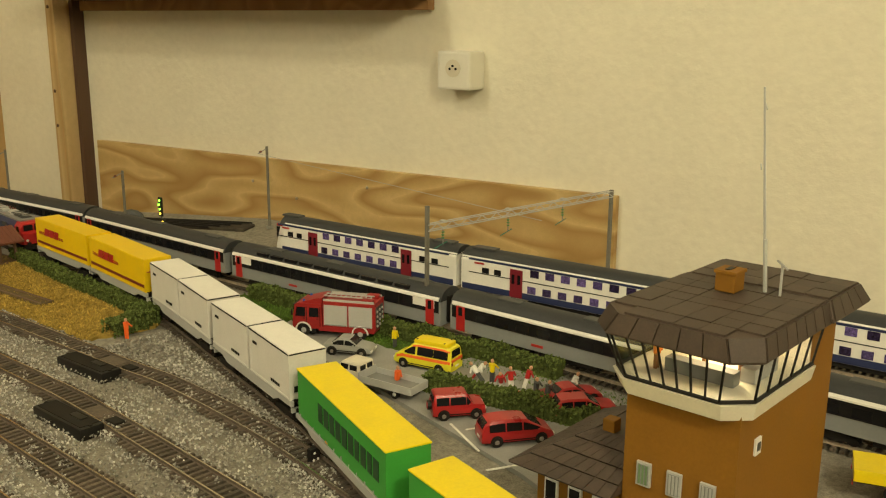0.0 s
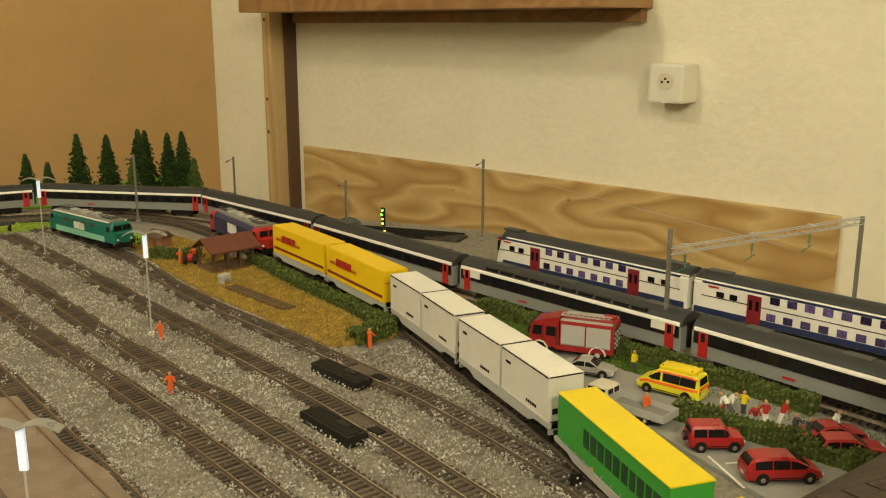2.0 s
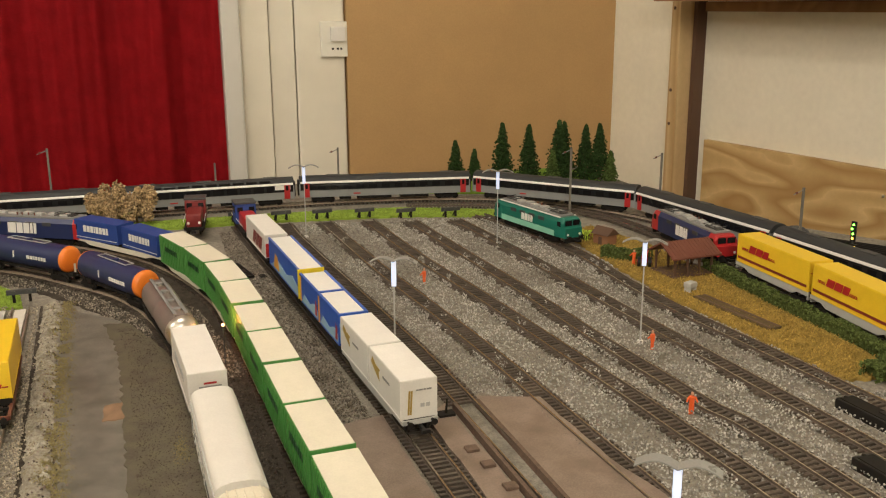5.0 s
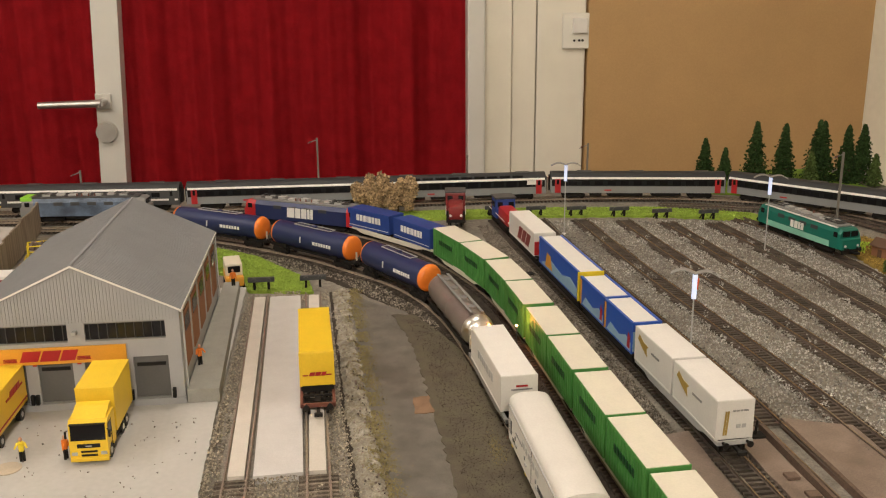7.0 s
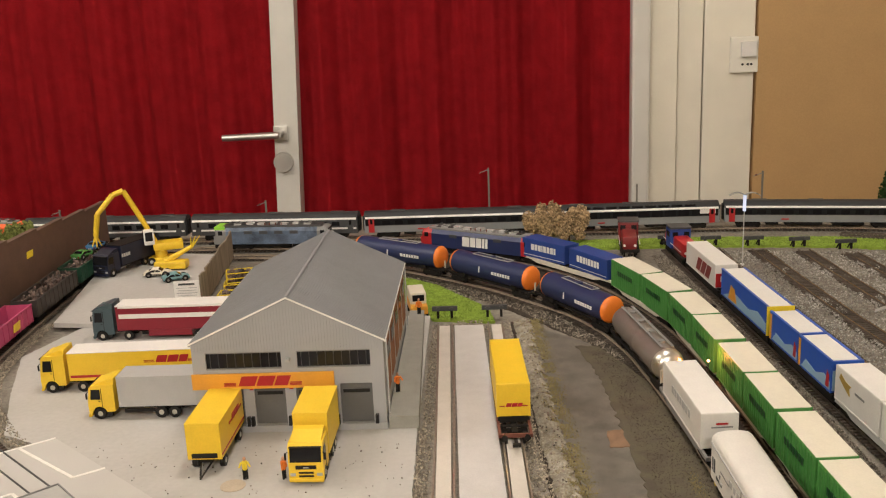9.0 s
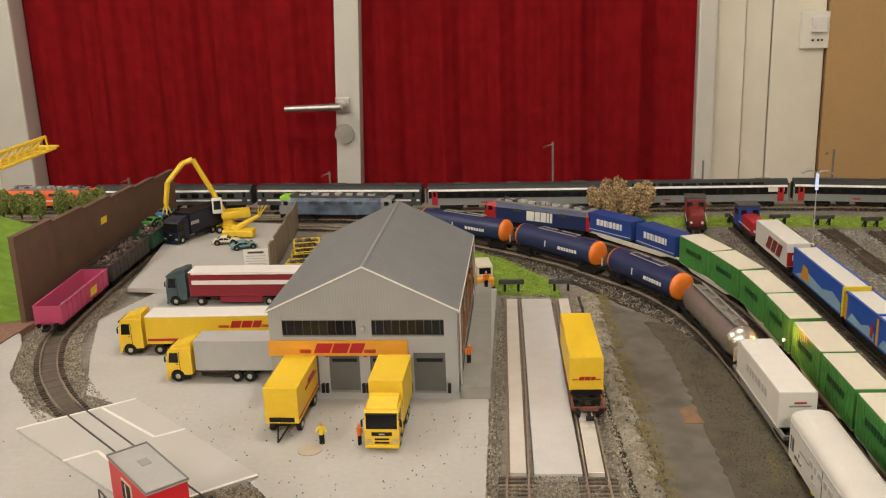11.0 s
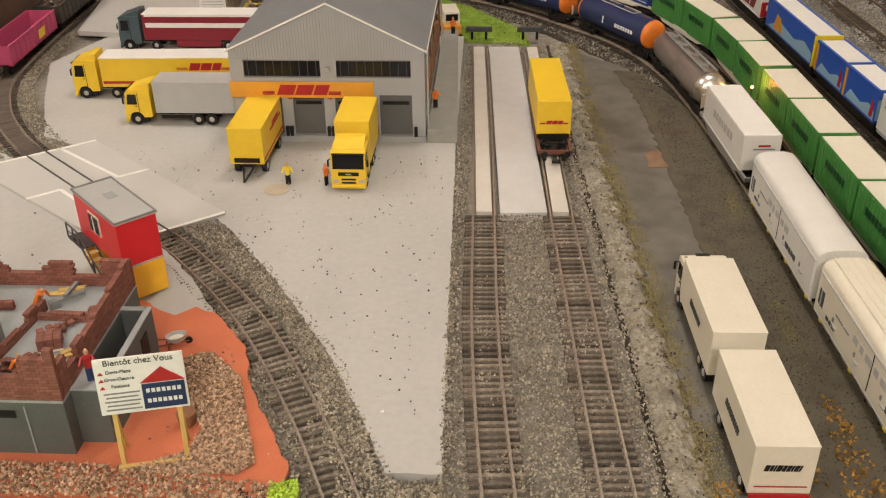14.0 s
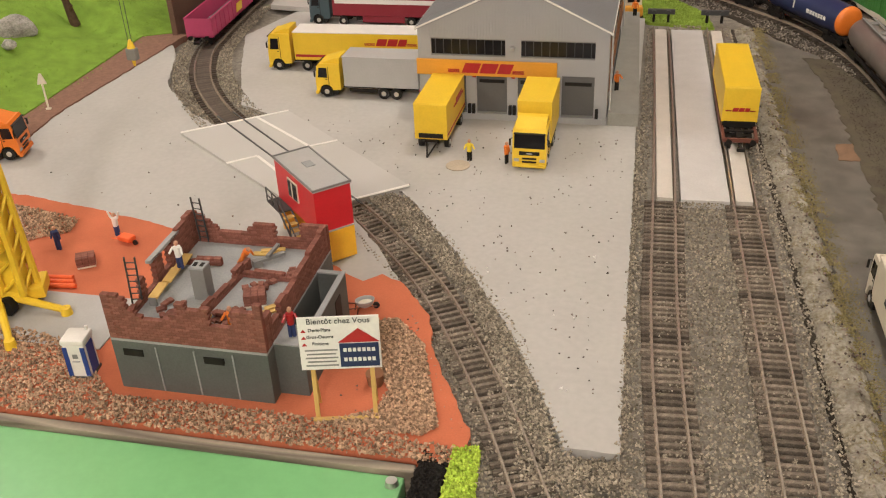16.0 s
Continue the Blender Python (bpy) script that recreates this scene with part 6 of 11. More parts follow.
        part("verge_trim", prism(bmesh.new(), [(xe, zz + 0.0008), (xr, zr + 0.0008), (xr, zr + 0.0026), (xe, zz + 0.0026)], "y", y0 - 0.0022, y0 - 0.0016), P_WHITE2, b)
        part("gutter", box(xe, (y0 + y1) / 2, zz + 0.0010, 0.0016, y1 - y0 + 0.004, 0.0020, 0.0004), P_WHITE2, b)
    part("ridge_cap", box(xr, (y0 + y1) / 2, zr + 0.0024, 0.0026, y1 - y0 + 0.003, 0.0010, 0.0004), P_SHEDR, b)
    for y in (y0 + 0.003, y1 - 0.01):
        part("downpipe", rod((x1 + 0.0025, y, 0.014), (x1 + 0.0025, y, ze), 0.0009, n=8), P_LGREY, b)
    for k in range(5):
        y = y0 + 0.035 + k * 0.050
        part("side_panel", box(x1 + 0.0004, y, 0.052, 0.001, 0.034, 0.052), P_TAN, b, "orange-brown side panel")
        part("side_window", box(x1 + 0.0008, y, 0.066, 0.001, 0.026, 0.014), P_GLASSD, b)
    part("wall_lamp", box(-0.1355, y0 - 0.004, 0.072, 0.004, 0.006, 0.003, 0.0005), P_LGREY, b)
    for x in (-0.2, -0.172, -0.135, -0.098):
        part("door_sign", box(x, y0 - 0.0006, 0.0435, 0.0035, 0.0008, 0.003), P_RED, b)
    sg = part("sign_board", box(-0.1605, y0 - 0.0016, 0.0515, 0.132, 0.0022, 0.0150, 0.0003), P_AMBER, b, "yellow-orange sign board with a red logo")
    mm = pose(-0.1605, y0 - 0.0028, 0.0518, 90, 0, 0)
    bars("logo", sg, P_RED, mm, [0.015, 0.0150, 0.0125], 0.0095, 0.0016, 0.4)
    for s in (-1, 1):
        bm = bmesh.new()
        for z in (-0.0042, -0.0030, -0.0018):
            bx(bm, s * 0.0305, z, 0.0003, 0.011, 0.0007, 0.0006)
        part("logo_stripe", bm, P_RED, sg, m=mm)
    return b


shed()
pf = thing("loading_platform", pose(0, 0, 0), "pale concrete loading platform along the warehouse", "platform", kind="structure")
part("slab", prism(bmesh.new(), [(-0.0465, 0.138), (-0.0185, 0.138), (-0.0285, 0.455), (-0.0465, 0.455)], "z", 0.0, 0.0125), M_CONC, pf)


def arc(cx, cz, r, n=9, a0=180.0, a1=0.0):
    return [(cx + r * math.cos(radians(a0 + (a1 - a0) * k / (n - 1))), cz + r * math.sin(radians(a0 + (a1 - a0) * k / (n - 1)))) for k in range(n)]


def arch(parent, x, y, z, r, colour, w=0.0016):
    """A thin mudguard bent over a wheel."""
    return part("wheel_arch", prism(bmesh.new(), arc(x, z, r) + arc(x, z, r + 0.0013, a0=0.0, a1=180.0), "y", y - w / 2, y + w / 2), colour, parent)


def cab(parent, x, W, H, colour, z0=0.0045, L=0.026, doors=1, axle=0.0105):
    """Front of a lorry, its nose towards +x at x, cut out over the wheel."""
    h = W / 2
    t = z0 + H
    cut = arc(x - axle, 0.0062, 0.0072, 9, 168.0, 12.0)
    pr = [(x - L, z0 + 0.004)] + [(x - L + 0.0005, z0 + 0.0035)] + cut + [(x - axle + 0.0082, z0), (x, z0), (x + 0.0004, z0 + H * 0.30), (x, z0 + H * 0.50), (x - 0.0020, z0 + H * 0.92), (x - 0.0042, t), (x - L, t)]
    bm = prism(bmesh.new(), pr, "y", -h, h)
    c = part("cab", bm, colour, parent)
    part("windscreen", prism(bmesh.new(), [(x + 0.0004, z0 + H * 0.50), (x - 0.0013, z0 + H * 0.88), (x - 0.0026, z0 + H * 0.88), (x - 0.0012, z0 + H * 0.50)], "y", -h * 0.90, h * 0.90), P_GLASSD, c, "dark windscreen")
    part("sun_visor", box(x - 0.0012, 0, z0 + H * 0.915, 0.0026, W * 0.92, 0.0008), P_BLACK, c)
    part("wheel_well", box(x - axle, 0, 0.0075, 0.0150, W - 0.0060, 0.0120), P_BLACK, c)
    for sg in (-1, 1):
        ws = [(x - 0.0030, x - 0.0125)] if doors == 1 else [(x - 0.0030, x - 0.0125), (x - 0.0155, x - L + 0.003)]
        for k, (a, b) in enumerate(ws):
            zb_ = z0 + H * 0.53
            q = [(b, zb_), (a + 0.0004 - 0.0012 * k, zb_), (a - 0.0010 - 0.0002 * k, z0 + H * 0.86), (b, z0 + H * 0.86)]
            part("side_window", prism(bmesh.new(), q, "y", sg * (h - 0.0004), sg * (h + 0.0003)), P_GLASSD, c)
            part("door_line", box(b - 0.0012, sg * (h + 0.00005), z0 + H * 0.55, 0.0005, 0.0004, H * 0.70), P_UNDER, c)
            part("door_handle", box(b + 0.0012, sg * (h + 0.0003), z0 + H * 0.47, 0.0018, 0.0006, 0.0006), P_BLACK, c)
        part("step", box(x - axle - 0.0095, sg * (h - 0.0016), 0.0055, 0.0050, 0.0030, 0.0040), P_BLACK, c)
        part("headlight", box(x + 0.0004, sg * h * 0.76, z0 + H * 0.15, 0.0010, 0.0046, 0.0026, 0.0003), P_LGREY, c)
        part("mirror", box(x + 0.0002, sg * (h + 0.0020), z0 + H * 0.67, 0.0014, 0.0016, 0.0062, 0.0004), P_BLACK, c)
        part("mirror_arm", rod((x - 0.001, sg * h, z0 + H * 0.78), (x + 0.0002, sg * (h + 0.0020), z0 + H * 0.76), 0.0004, n=6), P_BLACK, c)
        part("wiper", box(x + 0.0002, sg * h * 0.4, z0 + H * 0.525, 0.0006, 0.0075, 0.0005), P_UNDER, c)
    part("grille", box(x + 0.0004, 0, z0 + H * 0.355, 0.0008, W * 0.60, H * 0.105, 0.0003), P_BLACK, c)
    part("badge", box(x + 0.0009, 0, z0 + H * 0.355, 0.0004, W * 0.16, H * 0.035), P_LGREY, c)
    part("air_intake", box(x + 0.0004, 0, z0 + H * 0.20, 0.0008, W * 0.42, H * 0.05, 0.0002), P_BLACK, c)
    part("air_intake", box(x + 0.0004, 0, z0 + H * 0.10, 0.0008, W * 0.42, H * 0.05, 0.0002), P_BLACK, c)
    part("bumper", box(x - 0.0001, 0, z0 - 0.0002, 0.0032, W, 0.0034, 0.0008), colour, c)
    part("roof_spoiler", prism(bmesh.new(), [(x - L, t), (x - 0.006, t), (x - L + 0.006, t + 0.0050), (x - L, t + 0.0056)], "y", -h * 0.88, h * 0.88), colour, c)
    return c


def lorry(m, label, L, cabc, boxc, roofc, box_from=-0.5, box_top=0.043, group="lorries", sides=None, semi=False):
    """Lorry, nose at +x. Box from the tail up to the cab."""
    t = thing("lorry", m, label, "lorry", group)
    h = L / 2
    W = 0.029
    cab(t, h, W, 0.0365 if semi else 0.031, cabc)
    bl = L - 0.030
    bz = 0.0125
    part("cargo_box", box(-h + bl / 2, 0, (bz + box_top) / 2, bl, W + 0.0008, box_top - bz, 0.0005), boxc, t)
    part("cargo_roof", box(-h + bl / 2, 0, box_top + 0.0003, bl + 0.0006, W + 0.0012, 0.0010, 0.0003), roofc, t)
    part("chassis", box(0, 0, 0.0095, L - 0.006, 0.011, 0.0035), P_UNDER, t)
    xs = (h - 0.0105, -h + 0.024, -h + 0.037) if not semi else (h - 0.0105, h - 0.043, -h + 0.020, -h + 0.034, -h + 0.048)
    for x in xs:
        for sg in (-1, 1):
            wheel(t, x, sg * 0.0120, 0.0058, 0.0042, P_CHROME)
    for sg in (-1, 1):
        if semi:
            part("side_skirt", box(-0.006, sg * 0.0140, 0.0085, L * 0.30, 0.0010, 0.0075), boxc, t)
        part("side_guard", box(0.004, sg * 0.0138, 0.0085, L * 0.28, 0.0008, 0.0035), P_UNDER if not sides else sides, t)
        part("tail_light", box(-h - 0.0003, sg * 0.0115, 0.0105, 0.0006, 0.004, 0.0018), P_RED, t)
    return t


# yellow lorry at the dock, nose to the yard
t1 = lorry(pose(-0.1055, 0.0795, 0, 0, 0, -90.5), "yellow courier lorry backed up to the dock", 0.089, P_YELLOW, P_YELLOW, P_YELLOW, box_top=0.0495)
# drawbar trailer beside it
tr = thing("box_trailer", pose(-0.1965, 0.0985, 0, 0, 0, -90.5), "yellow two-axle box trailer with a drawbar", "trailer")
part("cargo_box", box(0, 0, 0.0285, 0.078, 0.0298, 0.0325, 0.0005), P_YELLOW, tr)
part("cargo_roof", box(0, 0, 0.0450, 0.0784, 0.0302, 0.0008, 0.0003), P_YELLOW, tr)
part("chassis", box(0, 0, 0.0100, 0.074, 0.012, 0.003), P_UNDER, tr)
for x in (-0.024, 0.026):
    for sg in (-1, 1):
        wheel(tr, x, sg * 0.0120, 0.0055, 0.0042)
for sg in (-1, 1):
    part("drawbar_arm", rod((0.036, sg * 0.005, 0.009), (0.056, 0, 0.003), 0.0008, n=8), P_BLACK, tr)
    courier_mark(tr, side_m(0.010 * -sg, sg * 0.0150, 0.034, sg), 0.9)
    part("stripe", box(0, sg * 0.0150, 0.0165, 0.076, 0.0004, 0.0016), P_RED, tr)
part("front_bracket", box(0.0395, 0, 0.016, 0.0012, 0.022, 0.004), P_BLACK, tr)
# lorries along the side of the warehouse, noses to the west
lorry(pose(-0.290, 0.1905, 0, 0, 0, 180), "yellow-cabbed lorry with a plain grey tarpaulin box", 0.108, P_YELLOW, P_LGREY, P_LGREY)
t3 = lorry(pose(-0.3345, 0.264, 0, 0, 0, 182), "yellow articulated courier lorry with a white roof", 0.178, P_YELLOW, P_YELLOW, P_WHITE2, semi=True)
for sg in (-1, 1):
    courier_mark(t3, side_m(-0.050, sg * 0.01505, 0.034, sg), 1.25)
    part("stripe", box(-0.015, sg * 0.0150, 0.0175, 0.145, 0.0005, 0.0028), P_RED, t3)
t4 = lorry(pose(-0.343, 0.424, 0, 0, 0, 180), "dark teal lorry with crimson and white striped sides", 0.178, paint("teal_cab", (0.055, 0.085, 0.10)), P_CRIM, P_WHITE2, semi=True)
for sg in (-1, 1):
    part("white_band", box(-0.016, sg * 0.0150, 0.0305, 0.143, 0.0006, 0.0055), P_WHITE2, t4)
    part("white_edge", box(-0.016, sg * 0.0150, 0.0418, 0.143, 0.0006, 0.0022), P_WHITE2, t4)

# yellow box on its brown wagon between the planks
bw = flat_wagon(pose(0.0672, 0.163, 0, 0, 0, 91.5), 0.144, "red-brown flat wagon under a yellow box", P_BROWN, "loading track wagons")
bc = container(pose(0.0668, 0.1775, 0.0118, 0, 0, 91.8), 0.118, 0.0310, "yellow courier swap body with a small red logo", P_YELLOW, P_YELLOW, 0.0300, group="yellow boxes", doors=False, z0=0.0064)
courier_mark(bc, end_m(-0.0592, 0, 0.0175, -1), 0.55)
# solid black block in place of the dark gap between box and wagon
part("dark_base", box(0, 0, 0.0032, 0.116, 0.0285, 0.0064), P_BLACK, bc, "black block standing in for the dark gap under the box")


def buffer_stop(m):
    b = thing("buffer_stop", m, "dark grey buffer stop at the end of a track", "buffer stop", "buffer stops")
    part("beam", box(0, 0, 0.0115, 0.004, 0.032, 0.0060, 0.0006), P_DGREY, b)
    for y in (-0.0086, 0.0086):
        part("post", box(0, y, 0.0045, 0.0030, 0.0030, 0.0110), P_UNDER, b)
        part("brace", rod((0.001, y, 0.010), (0.012, y, -0.002), 0.0010, n=8), P_UNDER, b)
        part("pad", rod((-0.0018, y, 0.0115), (-0.0040, y, 0.0115), 0.0026, n=14), P_DGREY, b)
    return b


bs = buffer_stop(pose(-0.003, 0.462, 0, 0, 0, 90))
for x, y in ((0.0595, 0.462), (0.410, 0.787), (0.474, 0.777), (0.540, 0.762), (0.602, 0.738), (0.672, 0.722), (0.345, 0.80)):
    copy_thing(bs, pose(x, y, 0, 0, 0, 92))

# white lorry and trailer on the road
fr = thing("lorry", pose(0.1545, -0.170, -0.002, 0, 0, 91), "cream-white box lorry with dark script on its side", "lorry", "white lorries")
part("cargo_box", box(-0.010, 0, 0.0265, 0.084, 0.031, 0.0300, 0.0006), P_OFFW, fr)
part("cargo_roof", box(-0.010, 0, 0.0418, 0.0844, 0.0313, 0.0008, 0.0003), P_OFFW, fr)
cab(fr, 0.052, 0.0285, 0.031, P_OFFW, 0.004, 0.020)
part("roof_hatch", box(0.0470, 0, 0.0353, 0.0036, 0.0090, 0.0012), P_BLACK, fr)
part("chassis", box(0, 0, 0.0095, 0.10, 0.011, 0.0035), P_UNDER, fr)
ft = thing("box_trailer", pose(0.1560, -0.278, -0.002, 0, 0, 91), "cream-white box trailer with dark script and a red line", "trailer", "white lorries")
part("cargo_box", box(0, 0, 0.0265, 0.079, 0.0312, 0.0300, 0.0006), P_OFFW, ft)
part("cargo_roof", box(0, 0, 0.0418, 0.0794, 0.0315, 0.0008, 0.0003), P_OFFW, ft)
part("chassis", box(0, 0, 0.0095, 0.07, 0.011, 0.0035), P_UNDER, ft)
for o, xs in ((fr, (0.040, -0.028, -0.041)), (ft, (0.024, -0.024))):
    for x in xs:
        for sg in (-1, 1):
            wheel(o, x, sg * 0.0122, 0.0055, 0.0042)
    for sg in (-1, 1):
        bars("script", o, P_DGREY, side_m(-0.01 if o is fr else 0, sg * 0.0158, 0.028, sg), [0.003, 0.002, 0.0012, 0.003, 0.0022, 0.002, 0.0012, 0.002, 0.0012], 0.0045, 0.0011, 0.25)
bars("script", ft, P_BLACK, end_m(-0.0398, 0.001, 0.0285, -1), [0.0022, 0.0012, 0.0008, 0.0022, 0.0016, 0.0016, 0.0008, 0.0018, 0.0008], 0.0036, 0.0006, 0.3)
bars("print", ft, P_RED, end_m(-0.0398, 0, 0.0165, -1), [0.026], 0.0006, 0.001)
part("tail_board", box(-0.0405, 0, 0.0105, 0.0012, 0.030, 0.0030), P_RED, ft)


# ---- scrap yard behind ----
sheet("pavement", [(-0.508, 0.467), (-0.40, 0.453), (-0.335, 0.470), (-0.36, 0.80), (-0.53, 0.83), (-0.545, 0.70)], 0.0, 0.006, M_SLAB, "raised light grey concrete scrap yard", "pavement")
wl = thing("retaining_wall", pose(0, 0, 0), "tall dark brown panelled sound wall", "wall", kind="structure")
for k in range(6):
    y0_, y1_ = 0.348 + k * 0.095, 0.348 + (k + 1) * 0.095 - 0.001
    x0_ = -0.588 - 0.004 * k
    top_ = 0.106 - 0.0054 * k
    wp = part("wall_panel", box(x0_, (y0_ + y1_) / 2, (top_ + G) / 2, 0.007, y1_ - y0_, top_ - G, 0.0006), P_FENCE, wl)
    part("cap_strip", box(x0_, (y0_ + y1_) / 2, top_ + 0.0006, 0.0086, y1_ - y0_, 0.0014), P_FENCE, wp)
bars("yellow_mark", wl, P_LEMON, pose(-0.5924, 0.600, 0.066, 90, 0, 90), [0.0045, 0.003, 0.005, 0.003], 0.0095, 0.0010, 0.25, 0.0006)


def gondola(m, label, colour, load=True, L=0.148, group="open wagons"):
    g = thing("gondola_wagon", m, label, "wagon", group)
    W, z0, H = 0.0325, 0.0120, 0.0225
    part("floor", box(0, 0, z0 + 0.001, L, W, 0.002), colour, g)
    for sg in (-1, 1):
        s = part("side_wall", box(0, sg * (W / 2 - 0.0006), z0 + H / 2, L, 0.0012, H), colour, g)
        for k in range(11):
            part("rib", box(-L / 2 + 0.002 + k * (L - 0.004) / 10, sg * (W / 2 + 0.0003), z0 + H / 2, 0.0016, 0.0010, H), colour, s)
        part("top_rim", box(0, sg * W / 2, z0 + H, L, 0.0020, 0.0012), colour, s)
        part("end_wall", box(sg * (L / 2 - 0.0006), 0, z0 + H / 2, 0.0012, W - 0.0024, H), colour, g)
        bogie(g, sg * (L / 2 - 0.022))
    if load:
        rnd = random.Random(int(L * 1e4))
        bm = bmesh.new()
        for k in range(130):
            p = (rnd.uniform(-L / 2 + 0.006, L / 2 - 0.006), rnd.uniform(-0.012, 0.012), z0 + H - 0.005 + rnd.uniform(-0.003, 0.0055))
            bmesh.ops.create_cube(bm, size=1, matrix=Matrix.Translation(p) @ Euler((rnd.uniform(0, 3), rnd.uniform(0, 3), rnd.uniform(0, 3))).to_matrix().to_4x4() @ Matrix.Diagonal((rnd.uniform(0.003, 0.010), rnd.uniform(0.001, 0.005), 0.002, 1)))
        bx(bm, 0, 0, z0 + H - 0.012, L - 0.004, W - 0.004, 0.010)
        tagged(part("scrap_load", bm, M_SCRAP, g, "rusty scrap metal load"), kind="stuff")
    ends(g, L / 2)
    return g


M_SCRAP = islands(mat("scrap_metal", (0.16, 0.12, 0.10), 0.6, 0.3, scale=200, vary=0.4), 0.8)
pw = gondola(pose(-0.541, 0.385, 0, 0, 0, -86), "bright pink open wagon with yellow graffiti, nearly empty", P_PINK, False)
part("grey_floor", box(0, 0, 0.0145, 0.143, 0.0290, 0.0010), P_MGREY, pw)
for k, (x, y) in enumerate(((0.01, 0.004), (0.018, -0.005), (0.024, 0.003), (0.030, -0.002), (0.060, 0.004))):
    part("scrap_piece", box(x, y, 0.0175, 0.009, 0.005, 0.005, 0.0006, rz=37 * k), P_LGREY if k % 2 else P_BROWN, pw)
for sg in (-1, 1):
    bars("graffiti", pw, P_LEMON, side_m(-0.020, sg * 0.0172, 0.022, sg), [0.006, 0.005, 0.007], 0.010, 0.001, 0.3)
gondola(pose(-0.551, 0.548, 0, 0, 0, -87), "dark brown-grey open wagon heaped with scrap", paint("grimy_wagon", (0.050, 0.041, 0.036), 0.6, 0.2))
gondola(pose(-0.558, 0.710, 0, 0, 0, -88), "dark green open wagon with scrap", paint("dark_green_wagon", (0.02, 0.07, 0.04)))

# tipper lorry, wrecked car pile, grab excavator
tt = lorry(pose(-0.505, 0.735, 0.006, 0, 0, -112), "dark navy tipper lorry with white lettering", 0.118, P_INK, P_INK, P_UNDER)
block_letters(tt, P_LGREY, 0.1, [0.003, 0.003, 0.003, 0.004], 0.005, 0.028, 0.0305, -0.02)
ex = thing("grab_excavator", pose(-0.462, 0.765, 0.006, 0, 0, 20), "yellow grab excavator with a raised boom", "excavator")
part("undercarriage", box(0, 0, 0.006, 0.040, 0.028, 0.008, 0.001), P_YELLOW, ex)
for x in (-0.016, 0.016):
    for sg in (-1, 1):
        wheel(ex, x, sg * 0.014, 0.0060, 0.005)
part("turret", rod((0, 0, 0.010), (0, 0, 0.022), 0.010, 0.009, 16), P_YELLOW, ex)
part("upper_body", box(0.012, 0, 0.0275, 0.046, 0.026, 0.013, 0.003), P_YELLOW, ex, smooth=True)
part("cab", box(-0.016, -0.006, 0.044, 0.016, 0.014, 0.024, 0.002), P_WHITE2, ex, "raised white cab")
part("cab_window", box(-0.0243, -0.006, 0.046, 0.0008, 0.011, 0.014), P_GLASSD, ex)
part("cab_window", box(-0.016, -0.0133, 0.046, 0.011, 0.0008, 0.014), P_GLASSD, ex)
pts = [(-0.004, 0.006, 0.026), (-0.022, 0.006, 0.068), (-0.046, 0.006, 0.119), (-0.062, 0.006, 0.114), (-0.088, 0.004, 0.086), (-0.094, 0.004, 0.052)]
for a, c in zip(pts, pts[1:]):
    part("boom", rod(a, c, 0.0044, 0.0040, 8), P_YELLOW, ex)
for k in range(4):
    a = k * 1.57
    part("grab_claw", rod((-0.094, 0.004, 0.054), (-0.094 + 0.007 * math.cos(a), 0.004 + 0.007 * math.sin(a), 0.036), 0.002, 0.0008, 8), P_YELLOW, ex)
cr2 = thing("scrap_shear", pose(-0.432, 0.72, 0.006), "yellow scrap press with black claws", "machine")
part("body", box(0, 0, 0.008, 0.050, 0.022, 0.012, 0.003), P_YELLOW, cr2)
part("ram", rod((-0.01, 0, 0.012), (0.03, 0.01, 0.032), 0.005, 0.003, 10), P_YELLOW, cr2)
for k in range(3):
    part("claw", rod((0.03, 0.01, 0.030), (0.034 + 0.006 * k, 0.004 * k, 0.050), 0.0016, 0.0006, 6), P_LEMON, cr2)
M_SPLINT = plywood("grey_boards", (0.30, 0.25, 0.18), (0.16, 0.12, 0.08), 20, (1, 1, 0.1))
fn = thing("board_fence", pose(0, 0, 0), "weathered upright board fence of the scrap yard", "fence")
rnd = random.Random(2)
for k in range(26):
    f = k / 25
    part("board", box(-0.335 - 0.025 * f, 0.545 + 0.26 * f, 0.020 + rnd.uniform(-0.002, 0.002), 0.0022, 0.0095, 0.044), M_SPLINT, fn)
sb = thing("notice_board", pose(-0.352, 0.535, 0.0, 0, 0, 4), "white notice board with grey printed lines", "sign")
part("board", box(0, 0, 0.025, 0.034, 0.0016, 0.026), P_WHITE2, sb)
part("title_bar", box(0, -0.001, 0.0335, 0.022, 0.0006, 0.0026), P_DGREY, sb)
for k in range(5):
    part("text_bar", box(0, -0.001, 0.0285 - 0.0036 * k, 0.028 - 0.003 * (k % 2), 0.0005, 0.0009), P_LGREY, sb)
for x in (-0.014, 0.014):
    part("post", box(x, 0.001, 0.006, 0.002, 0.002, 0.013), P_LGREY, sb)


